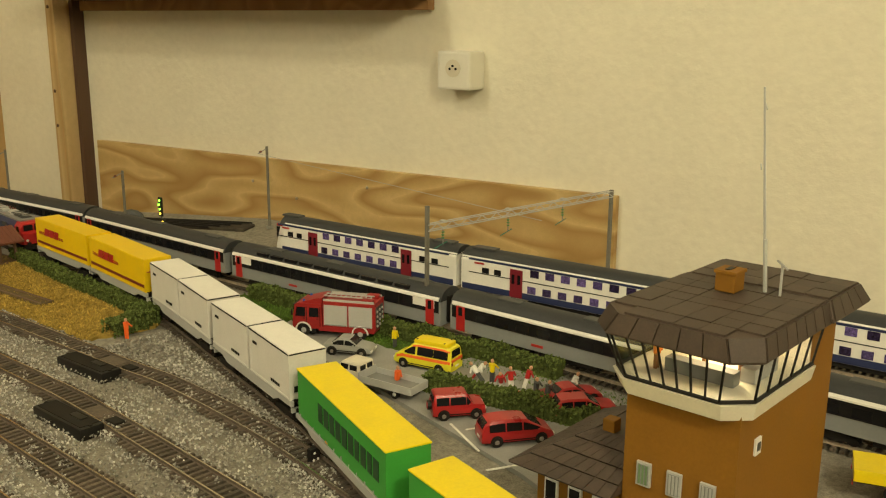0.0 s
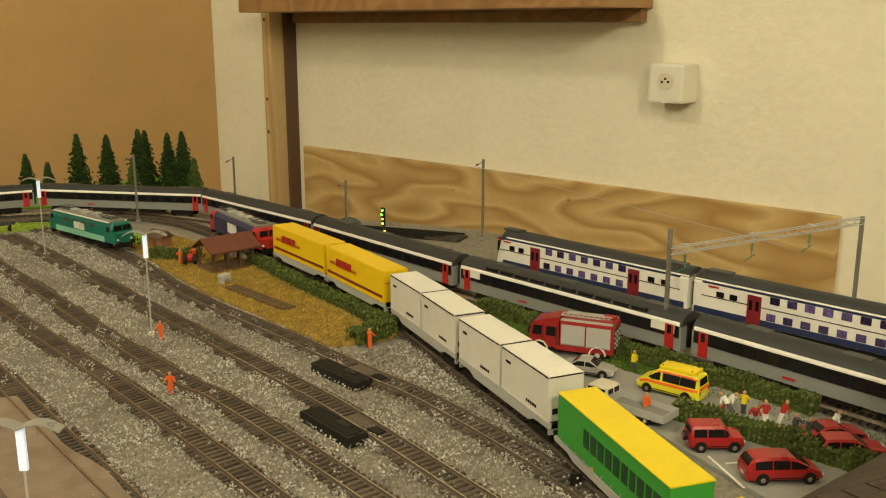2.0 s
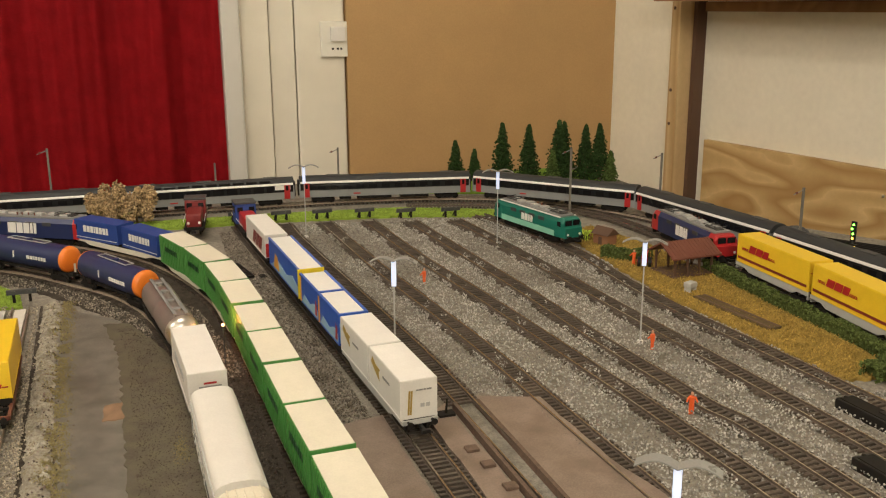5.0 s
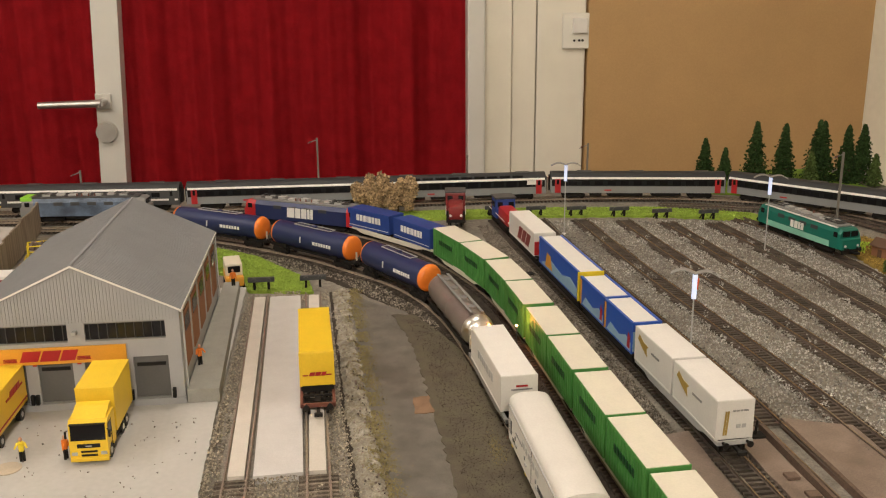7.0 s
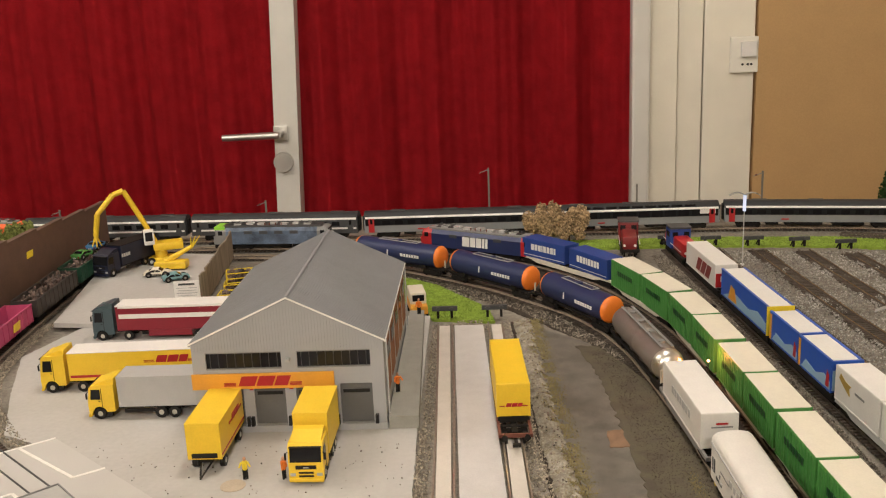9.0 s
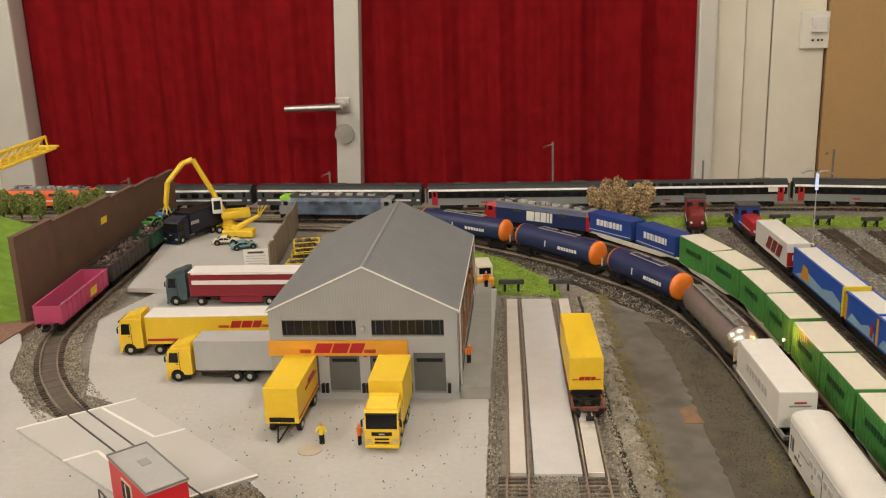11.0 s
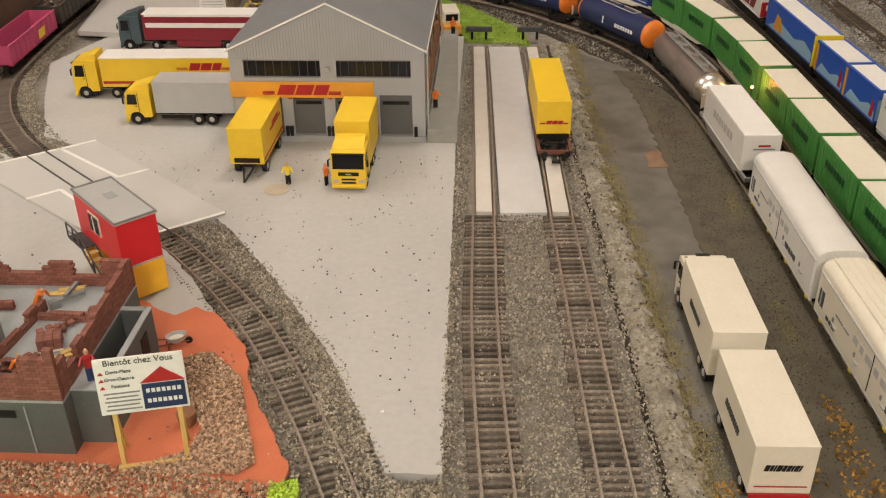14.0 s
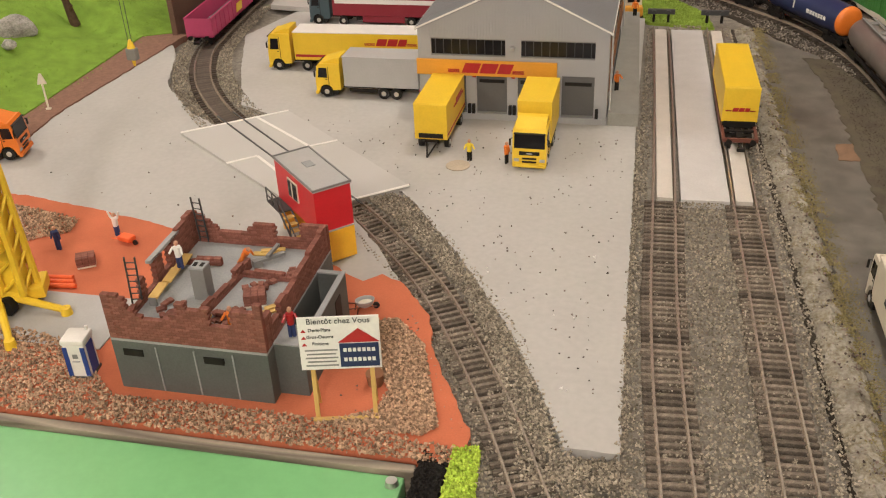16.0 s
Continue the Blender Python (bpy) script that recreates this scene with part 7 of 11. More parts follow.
def cage(m):
    c = thing("wire_cage", m, "yellow pallet cage filled with scrap", "cage", "yellow cages")
    for x in (-0.018, 0.018):
        for y in (-0.012, 0.012):
            part("post", box(x, y, 0.008, 0.0016, 0.0016, 0.016), P_LEMON, c)
    for z in (0.002, 0.008, 0.0155):
        for y in (-0.012, 0.012):
            part("rail", box(0, y, z, 0.036, 0.0012, 0.0012), P_LEMON, c)
        for x in (-0.018, 0.018):
            part("rail", box(x, 0, z, 0.0012, 0.024, 0.0012), P_LEMON, c)
    rnd = random.Random(1)
    bm = bmesh.new()
    for k in range(30):
        bmesh.ops.create_cube(bm, size=1, matrix=Matrix.Translation((rnd.uniform(-0.014, 0.014), rnd.uniform(-0.009, 0.009), rnd.uniform(0.002, 0.015))) @ Euler((k, k * 2, k * 3)).to_matrix().to_4x4() @ Matrix.Diagonal((0.008, 0.003, 0.004, 1)))
    tagged(part("scrap", bm, M_SCRAP, c), kind="stuff")
    return c


cg = cage(pose(-0.300, 0.60, 0.0, 0, 0, 10))
copy_thing(cg, pose(-0.295, 0.55, 0, 0, 0, 3))
copy_thing(cg, pose(-0.296, 0.60, 0.0165, 0, 0, 14))
copy_thing(cg, pose(-0.288, 0.66, 0, 0, 0, 12))


# ---- cars ----
# side outlines from tail (0) to nose (1): roof line over the height, belt, windscreen, rear window, side windows
CAR_SHAPES = {
    "people_carrier": (((0, 0.46), (0.012, 0.66), (0.05, 0.86), (0.12, 0.96), (0.28, 1.0), (0.50, 0.995), (0.62, 0.94), (0.83, 0.62), (0.96, 0.47), (1, 0.30)), 0.56, (0.63, 0.82), (0.016, 0.085), ((0.10, 0.315), (0.335, 0.545), (0.565, 0.79))),
    "off_road": (((0, 0.50), (0.010, 0.62), (0.030, 0.97), (0.07, 1.0), (0.60, 1.0), (0.65, 0.97), (0.74, 0.62), (0.96, 0.58), (1, 0.40)), 0.58, (0.655, 0.735), (0.013, 0.028), ((0.07, 0.30), (0.33, 0.62), (0.63, 0.70))),
    "van": (((0, 0.44), (0.008, 0.60), (0.025, 0.96), (0.06, 1.0), (0.60, 1.0), (0.67, 0.96), (0.82, 0.64), (0.96, 0.48), (1, 0.32)), 0.56, (0.68, 0.81), (0.010, 0.024), ((0.06, 0.30), (0.305, 0.575), (0.61, 0.79))),
    "saloon": (((0, 0.44), (0.02, 0.62), (0.17, 0.68), (0.31, 0.97), (0.42, 1.0), (0.54, 0.98), (0.71, 0.66), (0.95, 0.54), (1, 0.36)), 0.62, (0.555, 0.695), (0.185, 0.295), ((0.22, 0.44), (0.46, 0.68))),
    "estate": (((0, 0.46), (0.015, 0.66), (0.08, 0.95), (0.2, 1.0), (0.50, 0.99), (0.70, 0.64), (0.95, 0.53), (1, 0.36)), 0.60, (0.52, 0.68), (0.020, 0.075), ((0.09, 0.26), (0.28, 0.46), (0.48, 0.67))),
}


def car(m, label, colour, L=0.050, W=0.0205, H=0.0175, shape="estate", group="parked cars", name="car"):
    """A road car, nose at +x, drawn from its side outline: body, glass, wheels, lamps."""
    outline, belt_f, screen, rear, sides = CAR_SHAPES[shape]
    c = thing(name, m, label, "car", group)
    h, low, belt = L / 2, 0.0032, H * belt_f
    us = sorted(set([round(k / 32, 4) for k in range(33)] + [p[0] for p in outline]))

    def top(u):
        return H * sum(float(np.interp(min(1.0, max(0.0, u + d)), [p[0] for p in outline], [p[1] for p in outline])) for d in (-0.006, 0, 0.006)) / 3

    def ring(u):
        w = W / 2 * (1 - 0.20 * max(0.0, (u - 0.88) / 0.12) ** 2 - 0.09 * max(0.0, (0.07 - u) / 0.07) ** 2)
        zt = top(u)
        bl = min(belt, zt - 0.0007)
        rh = w * (0.955 - 0.15 * min(1.0, max(0.0, (zt - belt) / (H - belt))))
        return [(0.90 * w, low), (w, low + 0.30 * (bl - low)), (0.99 * w, low + 0.72 * (bl - low)), (0.955 * w, bl), (rh, zt - 0.13 * (zt - bl) - 0.0002), (0.86 * rh, zt)]

    def skin(nm, sg, u0, u1, f0, f1, material, lift=0.00022, n=5):
        rows = []
        for k in range(n + 1):
            u = u0 + (u1 - u0) * k / n
            r = ring(u)
            ys, zs = [p[0] for p in r], [p[1] for p in r]
            za, zb = f0(r), f1(r)
            ya, yb = float(np.interp(za, zs, ys)), float(np.interp(zb, zs, ys))
            x = -h + L * u
            rows.append([(x, sg * (ya + lift), za), (x, sg * (yb + lift), zb), (x, sg * (yb - 0.0008), zb), (x, sg * (ya - 0.0008), za)])
        return part(nm, loft(bmesh.new(), rows), material, c)

    def glass_end(nm, u0, u1, way, cover):
        rows = []
        for k in range(5):
            u = u0 + (u1 - u0) * k / 4
            y_, z_, x = ring(u)[5][0] * cover, top(u), -h + L * u
            rows.append([(x + way * 0.0002, -y_, z_ + 0.0002), (x + way * 0.0002, y_, z_ + 0.0002), (x - way * 0.0006, y_, z_ - 0.0006), (x - way * 0.0006, -y_, z_ - 0.0006)])
        part(nm, loft(bmesh.new(), rows), P_GLASSD, c)

    rings = []
    for u in us:
        r = ring(u)
        x = -h + L * u
        rings.append([(x, y_, z_) for y_, z_ in r] + [(x, -y_, z_) for y_, z_ in reversed(r)])
    part("body", loft(bmesh.new(), rings), colour, c, smooth=True)
    glass_end("windscreen", screen[0], screen[1], 1, 0.97)
    glass_end("rear_window", rear[0], rear[1], -1, 0.90)
    for sg in (-1, 1):
        for u0, u1 in sides:
            skin("side_window", sg, u0, u1, lambda r: r[3][1] + 0.05 * (r[4][1] - r[3][1]), lambda r: r[3][1] + 0.86 * (r[4][1] - r[3][1]), P_GLASSD)
        skin("bumper_strip", sg, 0.30, 0.72, lambda r: low + 0.0010, lambda r: low + 0.0019, P_UNDER)
        for x in (-L * 0.30, L * 0.31):
            wheel(c, x, sg * (W / 2 - 0.0010), 0.0038, 0.0030, P_SILVER)
            part("wheel_arch", rod((x, sg * (W / 2 - 0.0008), 0.0042), (x, sg * (W / 2 + 0.0001), 0.0042), 0.0046, n=18), P_BLACK, c)
        part("headlight", box(h - 0.0006, sg * W * 0.31, top(1.0) * 0.94, 0.0020, 0.0040, 0.0018, 0.0004), P_WHITE2, c)
        part("tail_light", box(-h + 0.0002, sg * W * 0.38, top(0.0) * 0.88, 0.0010, 0.0026, 0.0026, 0.0003), P_DRED, c)
        part("mirror", box(-h + L * (screen[1] - 0.05), sg * (W / 2 + 0.0009), belt + 0.0006, 0.0014, 0.0018, 0.0014, 0.0004), colour, c)
    part("underbody", box(0, 0, 0.0030, L * 0.9, W * 0.8, 0.0020), P_UNDER, c)
    part("plate_bar", box(-h - 0.0002, 0, H * 0.30, 0.0005, 0.0055, 0.0014), P_WHITE2, c)
    return c, skin


CP = -0.003
jeep, _ = car(pose(0.899, -0.405, CP, 0, 0, -38), "red off-road car parked on the asphalt", P_CARRED, 0.041, 0.0205, 0.0200, "off_road")
spare = part("spare_wheel", rod((-0.0205, 0, 0.0095), (-0.0235, 0, 0.0095), 0.0036, n=18), P_BLACK, jeep)
part("wheel_cover", rod((-0.0235, 0, 0.0095), (-0.0239, 0, 0.0095), 0.0028, n=18), P_CARRED, spare)
car(pose(0.894, -0.464, CP, 0, 0, -35), "red family van parked on the asphalt", P_CARRED, 0.054, 0.0212, 0.0195, "people_carrier")
car(pose(0.963, -0.478, CP + 0.001, 0, 0, -40), "damaged red estate car cut open by rescuers", P_CARRED, 0.050, 0.0205, 0.0165, "estate")
car(pose(0.977, -0.455, CP + 0.001, 0, 0, -30), "red car with its roof bent in the accident", P_CARRED, 0.050, 0.0205, 0.0150, "saloon")
car(pose(0.9370, -0.2425, CP, 0, 0, -62), "silver-grey saloon car parked behind the pick-up", P_SILV2, 0.046, 0.0195, 0.0160, "saloon")
amb, amb_skin = car(pose(0.9590, -0.318, CP, 0, 0, 103), "yellow ambulance van with orange stripes and tinted windows", P_AMBY, 0.058, 0.0225, 0.0232, "van", group="rescue vehicles", name="ambulance")
for sg in (-1, 1):
    amb_skin("orange_stripe", sg, 0.02, 0.93, lambda r: r[3][1] - 0.0030, lambda r: r[3][1] - 0.0006, P_FORANGE, 0.0003, 9)
    amb_skin("orange_stripe", sg, 0.03, 0.66, lambda r: r[4][1] - 0.0010, lambda r: r[4][1] + 0.0004, P_FORANGE, 0.0004, 6)
rr_ = part("raised_roof", box(-0.0075, 0, 0.0245, 0.0330, 0.0165, 0.0042, 0.0016), P_LEMON, amb, "lemon yellow raised roof", smooth=True)
for sg in (-1, 1):
    for x in (0.0062, -0.0205):
        part("roof_lamp", ball(bmesh.new(), (x, sg * 0.0062, 0.0257), 0.0020, 10, (1.0, 0.9, 0.55)), P_BLACK, rr_, smooth=True)
part("tail_stripe", box(-0.0290, 0, 0.0125, 0.0008, 0.0185, 0.0022), P_FORANGE, amb)
pk = thing("pickup_truck", pose(0.896, -0.3245, CP, 0, 0, 98), "cream pick-up truck with a low grey load bed", "truck")
part("cab", loft(bmesh.new(), [[(0.0150, -0.0100, 0.005), (0.0385, -0.0100, 0.005), (0.0385, 0.0100, 0.005), (0.0150, 0.0100, 0.005)], [(0.0150, -0.0102, 0.0135), (0.0372, -0.0102, 0.0135), (0.0372, 0.0102, 0.0135), (0.0150, 0.0102, 0.0135)],
                               [(0.0156, -0.0092, 0.0195), (0.0338, -0.0092, 0.0195), (0.0338, 0.0092, 0.0195), (0.0156, 0.0092, 0.0195)], [(0.0172, -0.0078, 0.0208), (0.0322, -0.0078, 0.0208), (0.0322, 0.0078, 0.0208), (0.0172, 0.0078, 0.0208)]]), P_OFFW, pk)
for y in (-0.0045, 0.0045):
    part("rear_window", box(0.0150, y, 0.0163, 0.0008, 0.0062, 0.0042), P_GLASSD, pk)
part("nose", box(0.037, 0, 0.0085, 0.008, 0.0195, 0.0070, 0.0015), P_OFFW, pk)
part("windscreen", loft(bmesh.new(), [[(0.0369, -0.0085, 0.0142), (0.0377, -0.0085, 0.0142), (0.0377, 0.0085, 0.0142), (0.0369, 0.0085, 0.0142)], [(0.0340, -0.0078, 0.0188), (0.0348, -0.0078, 0.0188), (0.0348, 0.0078, 0.0188), (0.0340, 0.0078, 0.0188)]]), P_GLASSD, pk)
for sg in (-1, 1):
    for x in (0.0208, 0.0300):
        part("side_window", box(x, sg * 0.0098, 0.0163, 0.0072, 0.0010, 0.0042), P_GLASSD, pk)
    part("bed_side", box(-0.012, sg * 0.0115, 0.0095, 0.052, 0.0010, 0.0062), P_LGREY, pk)
    for x in (0.030, -0.022):
        wheel(pk, x, sg * 0.0098, 0.0038, 0.003)
part("bed_floor", box(-0.012, 0, 0.0072, 0.052, 0.023, 0.0012), P_MGREY, pk)
part("tailgate", box(-0.0385, 0, 0.0095, 0.0010, 0.023, 0.0062), P_LGREY, pk)
part("headboard", box(0.0142, 0, 0.0105, 0.0010, 0.023, 0.0080), P_LGREY, pk)
part("chassis", box(0, 0, 0.0048, 0.072, 0.009, 0.0025), P_UNDER, pk)
fe = thing("fire_engine", pose(0.9690, -0.199, CP, 0, 0, 119), "red fire engine with grey roller shutters and white arches", "fire engine", "rescue vehicles")
cab(fe, 0.046, 0.0285, 0.0275, P_FIRE, 0.005, 0.029, 2)
part("equipment_body", box(-0.0095, 0, 0.0215, 0.051, 0.0285, 0.0290, 0.0006), P_FIRE, fe)
part("chassis", box(-0.005, 0, 0.0070, 0.056, 0.018, 0.0040), P_UNDER, fe)
for sg in (-1, 1):
    for x0_, x1_ in ((0.0145, -0.0085), (-0.0100, -0.0330)):
        sh_ = part("roller_shutter", box((x0_ + x1_) / 2, sg * 0.0144, 0.0225, x0_ - x1_, 0.0010, 0.0200), P_LGREY, fe, "grey roller shutter")
        part("shutter_bar", box((x0_ + x1_) / 2, sg * 0.0150, 0.0132, x0_ - x1_ - 0.002, 0.0006, 0.0007), P_MGREY, sh_)
    for x in (0.0355, -0.0210):
        wheel(fe, x, sg * 0.0120, 0.0058, 0.0040, P_LGREY)
        arch(fe, x, sg * 0.0144, 0.0060, 0.0070, P_WHITE2)
    part("red_skirt", box(0.002, sg * 0.0138, 0.0085, 0.036, 0.0012, 0.0040), P_FIRE, fe)
    part("roof_rail", box(-0.0095, sg * 0.0132, 0.0368, 0.050, 0.0012, 0.0024), P_LGREY, fe)
    part("blue_lamp", rod((0.036, sg * 0.010, 0.0325), (0.036, sg * 0.010, 0.0352), 0.0014, 0.0011, 10), P_BBLUE, fe)
    part("roof_locker", box(-0.0275, sg * 0.009, 0.0375, 0.012, 0.007, 0.0035, 0.0006), P_FIRE, fe)
    part("tail_light", box(-0.0355, sg * 0.0120, 0.0110, 0.0008, 0.0030, 0.0040), P_DRED, fe)
    part("corner_post", box(-0.0352, sg * 0.0130, 0.0225, 0.0016, 0.0026, 0.0270), P_FIRE, fe)
part("pump_panel", box(-0.0353, 0, 0.0205, 0.0012, 0.0225, 0.0210), P_DGREY, fe, "open pump panel with grey gear")
for i in range(3):
    for j in range(4):
        part("pump_valve", rod((-0.0358, -0.0082 + i * 0.0082, 0.0135 + j * 0.0046), (-0.0370, -0.0082 + i * 0.0082, 0.0135 + j * 0.0046), 0.0013, n=10), P_LGREY, fe)
bm = bmesh.new()
for y in (-0.004, 0.004):
    bx(bm, -0.006, y, 0.0385, 0.048, 0.0008, 0.0012)
for k in range(10):
    bx(bm, -0.028 + k * 0.005, 0, 0.0385, 0.0006, 0.008, 0.0008)
part("roof_ladder", bm, P_LGREY, fe)
part("bumper", box(0.0466, 0, 0.0064, 0.003, 0.0290, 0.0048, 0.0008), P_WHITE2, fe)


# wrecks in the scrap yard
P_WBLUE = paint("faded_blue", (0.06, 0.20, 0.42), 0.6, 0.3)
P_WTEAL = paint("faded_teal", (0.16, 0.30, 0.32), 0.6, 0.3)
for x, y, z, rz, col, lb in ((-0.562, 0.760, 0.0335, 80, P_WBLUE, "crushed pale blue car on the scrap wagon"), (-0.562, 0.708, 0.0320, 70, P_GREEN, "crushed green car on the scrap wagon"),
                             (-0.406, 0.655, 0.006, 25, P_WTEAL, "small teal wrecked car on the concrete"), (-0.442, 0.683, 0.006, 8, P_OFFW, "white wrecked car on the concrete")):
    car(pose(x, y, z, 0, 0, rz), lb, col, 0.040, 0.0195, 0.0125, "saloon", group="wrecked cars")


# ---- signal tower ----
tw = thing("signal_tower", pose(0, 0, 0), "ochre signal tower with a glazed lit cabin and brown roof", "building")
BX0, BX1, BY0, BY1 = 0.824, 0.950, -0.660, -0.594
TF = G
ZB = 0.096
P_VERDE = paint("pale_green_curtain", (0.16, 0.24, 0.13), 0.8)
# body walls
part("west_wall", box(BX0 + 0.0015, (BY0 + BY1) / 2, (TF + ZB) / 2, 0.003, BY1 - BY0, ZB - TF), P_OCHRE, tw)
part("south_wall", box((BX0 + BX1) / 2 + 0.0015, BY0 + 0.0015, (TF + ZB) / 2, BX1 - BX0 - 0.003, 0.003, ZB - TF), P_OCHRE, tw)
part("north_wall", box((BX0 + BX1) / 2 + 0.0015, BY1 - 0.0015, (TF + ZB) / 2, BX1 - BX0 - 0.003, 0.003, ZB - TF), P_OCHRE, tw)
part("east_wall", box(BX1 - 0.0015, (BY0 + BY1) / 2, (TF + ZB) / 2, 0.003, BY1 - BY0 - 0.006, ZB - TF), P_OCHRE, tw)
part("stair_block", box(0.9285, (BY0 + BY1) / 2, 0.1140, 0.043, BY1 - BY0, 0.036), P_OCHRE, tw)
for y, z in ((-0.6075, 0.046), (-0.626, 0.046), (-0.6455, 0.046)):
    w = part("window_frame", box(BX0 - 0.0008, y, z, 0.0020, 0.0088, 0.0142, 0.0003), P_LGREY, tw, "white framed window")
    part("pane", box(BX0 - 0.0017, y, z, 0.0008, 0.0066, 0.0118), P_MGREY, w)
    for d in (-0.0026, 0.0, 0.0026):
        part("curtain_strip", box(BX0 - 0.0021, y + d * 0.8, z, 0.0004, 0.0012, 0.0112), P_VERDE if y > -0.62 else P_LGREY, w)
part("wall_sign", box(0.846, BY0 - 0.0008, 0.072, 0.0070, 0.0012, 0.0095), P_WHITE2, tw)
part("sign_mark", box(0.846, BY0 - 0.0016, 0.072, 0.0035, 0.0006, 0.0045), P_DGREY, tw)
# cabin floor ring, glazing leaning outwards
def octo(x0, x1, y0, y1, c, z):
    return [(x0 + c, y0, z), (x1, y0, z), (x1, y1, z), (x0 + c, y1, z), (x0, y1 - c, z), (x0, y0 + c, z)]


part("cabin_sill", loft(bmesh.new(), [octo(BX0 - 0.007, 0.906, BY0 - 0.004, BY1 + 0.008, 0.012, ZB - 0.003), octo(BX0 - 0.010, 0.906, BY0 - 0.006, BY1 + 0.012, 0.013, ZB + 0.006)]), P_OFFW, tw, "cream ledge below the windows")
lo = octo(BX0 - 0.008, 0.905, BY0 - 0.004, BY1 + 0.010, 0.013, ZB + 0.007)
hi = octo(BX0 - 0.0145, 0.905, BY0 - 0.009, BY1 + 0.018, 0.0135, 0.1292)
part("cabin_floor", prism(bmesh.new(), [(p[0], p[1]) for p in octo(BX0 - 0.006, 0.905, BY0 - 0.004, BY1 + 0.004, 0.012, 0)], "z", ZB + 0.0062, ZB + 0.0072), P_OFFW, tw)
order_ = [(0, 1), (2, 3), (3, 4), (4, 5), (5, 0)]
for a, b in order_:
    n = 5 if a in (0, 2) else (7 if a == 4 else 1)
    la, lb, ha, hb_ = Vector(lo[a]), Vector(lo[b]), Vector(hi[a]), Vector(hi[b])
    for k in range(n + 1):
        f = k / n
        part("mullion", rod(la.lerp(lb, f), ha.lerp(hb_, f), 0.0007, n=6), P_BLACK, tw)
    for k in range(n):
        f0, f1 = k / n, (k + 1) / n
        bm = bmesh.new()
        q = [la.lerp(lb, f0), la.lerp(lb, f1), ha.lerp(hb_, f1), ha.lerp(hb_, f0)]
        bm.faces.new([bm.verts.new(p) for p in q])
        o = part("window_pane", bm, M_GLASS, tw)
        o.visible_shadow = False
    part("glazing_rail", rod(la, lb, 0.0012, n=6), P_BLACK, tw)
    part("glazing_rail", rod(ha, hb_, 0.0010, n=6), P_BLACK, tw)
part("cabin_back_wall", box(0.9065, (BY0 + BY1) / 2, 0.119, 0.001, BY1 - BY0 + 0.004, 0.034), P_OFFW, tw)
part("desk", box(0.842, -0.628, ZB + 0.011, 0.008, 0.040, 0.008), P_MGREY, tw)
part("desk", box(0.866, -0.650, ZB + 0.011, 0.030, 0.008, 0.008), P_LGREY, tw)
part("desk", box(0.880, -0.612, ZB + 0.012, 0.016, 0.016, 0.010), P_OFFW, tw)
part("cabin_lamp", box(0.862, -0.627, 0.1284, 0.022, 0.022, 0.001), M_LAMPW, tw, "glowing warm ceiling lamp")
lampd = bpy.data.lights.new("cabin_light", "POINT")
lampd.energy, lampd.color, lampd.shadow_soft_size = 0.075, (1.0, 0.74, 0.50), 0.008
lamp_ob = new("cabin_light", lampd)
lamp_ob.location = (0.862, -0.627, 0.124)
# roof: sloping skirt of tiles and flat top
def tile_on(quad, thick, parent):
    nn = (quad[1] - quad[0]).cross(quad[3] - quad[0]).normalized()
    nn = -nn if nn.z < 0 else nn
    part("roof_tile", loft(bmesh.new(), [quad, [v + nn * thick for v in quad]]), P_TILE, parent)


ROOF_A = (octo(0.806, 0.906, -0.6720, -0.5770, 0.0125, 0.1290), octo(0.8085, 0.906, -0.6690, -0.5825, 0.0130, 0.1400))
ROOF_B = (octo(0.902, 0.9590, -0.6745, -0.5810, 0.0005, 0.1305), octo(0.905, 0.9515, -0.6700, -0.5860, 0.0005, 0.1412))
for e0, e1 in (ROOF_A, ROOF_B):
    part("roof_core", loft(bmesh.new(), [e0, e1]), P_ROOF, tw)
    part("roof_edge", loft(bmesh.new(), [[(p[0], p[1], e0[0][2] - 0.0010) for p in e0], [(p[0], p[1], e0[0][2] + 0.0012) for p in e0]]), P_ROOF, tw)
    for a in range(6):
        b = (a + 1) % 6
        p, q, r, s = Vector(e0[a]), Vector(e0[b]), Vector(e1[b]), Vector(e1[a])
        if (q - p).length < 0.003 or (a == 1 and e0 is ROOF_A[0]):
            continue
        n = max(1, int((q - p).length / 0.0125))
        for k in range(n):
            f0, f1 = k / n + 0.006, (k + 1) / n - 0.006
            tile_on([p.lerp(q, f0), p.lerp(q, f1), s.lerp(r, f1), s.lerp(r, f0)], 0.0012, tw)
rnd = random.Random(4)
for i in range(10):
    for j in range(6):
        rear = i > 6
        z_, xa = (0.1417, 0.9055 + (i - 7) * 0.0152) if rear else (0.1405, 0.8095 + i * 0.0138)
        ya = (-0.6695 + j * 0.0138) if rear else (-0.6685 + j * 0.0142)
        if i == 0 and j in (0, 5):
            continue
        part("roof_tile", box(xa + (0.0076 if rear else 0.0069), ya + (0.0069 if rear else 0.0071), z_ + rnd.uniform(-0.0002, 0.0004), 0.0147 if rear else 0.0133, 0.0134 if rear else 0.0138, 0.0014), P_TILE, tw)
ch = part("chimney", box(0.886, -0.620, 0.1470, 0.013, 0.012, 0.011, 0.0008), P_OCHRE, tw)
part("chimney_cap", box(0.886, -0.620, 0.1530, 0.0145, 0.0135, 0.002, 0.0004), P_OCHRE, ch)
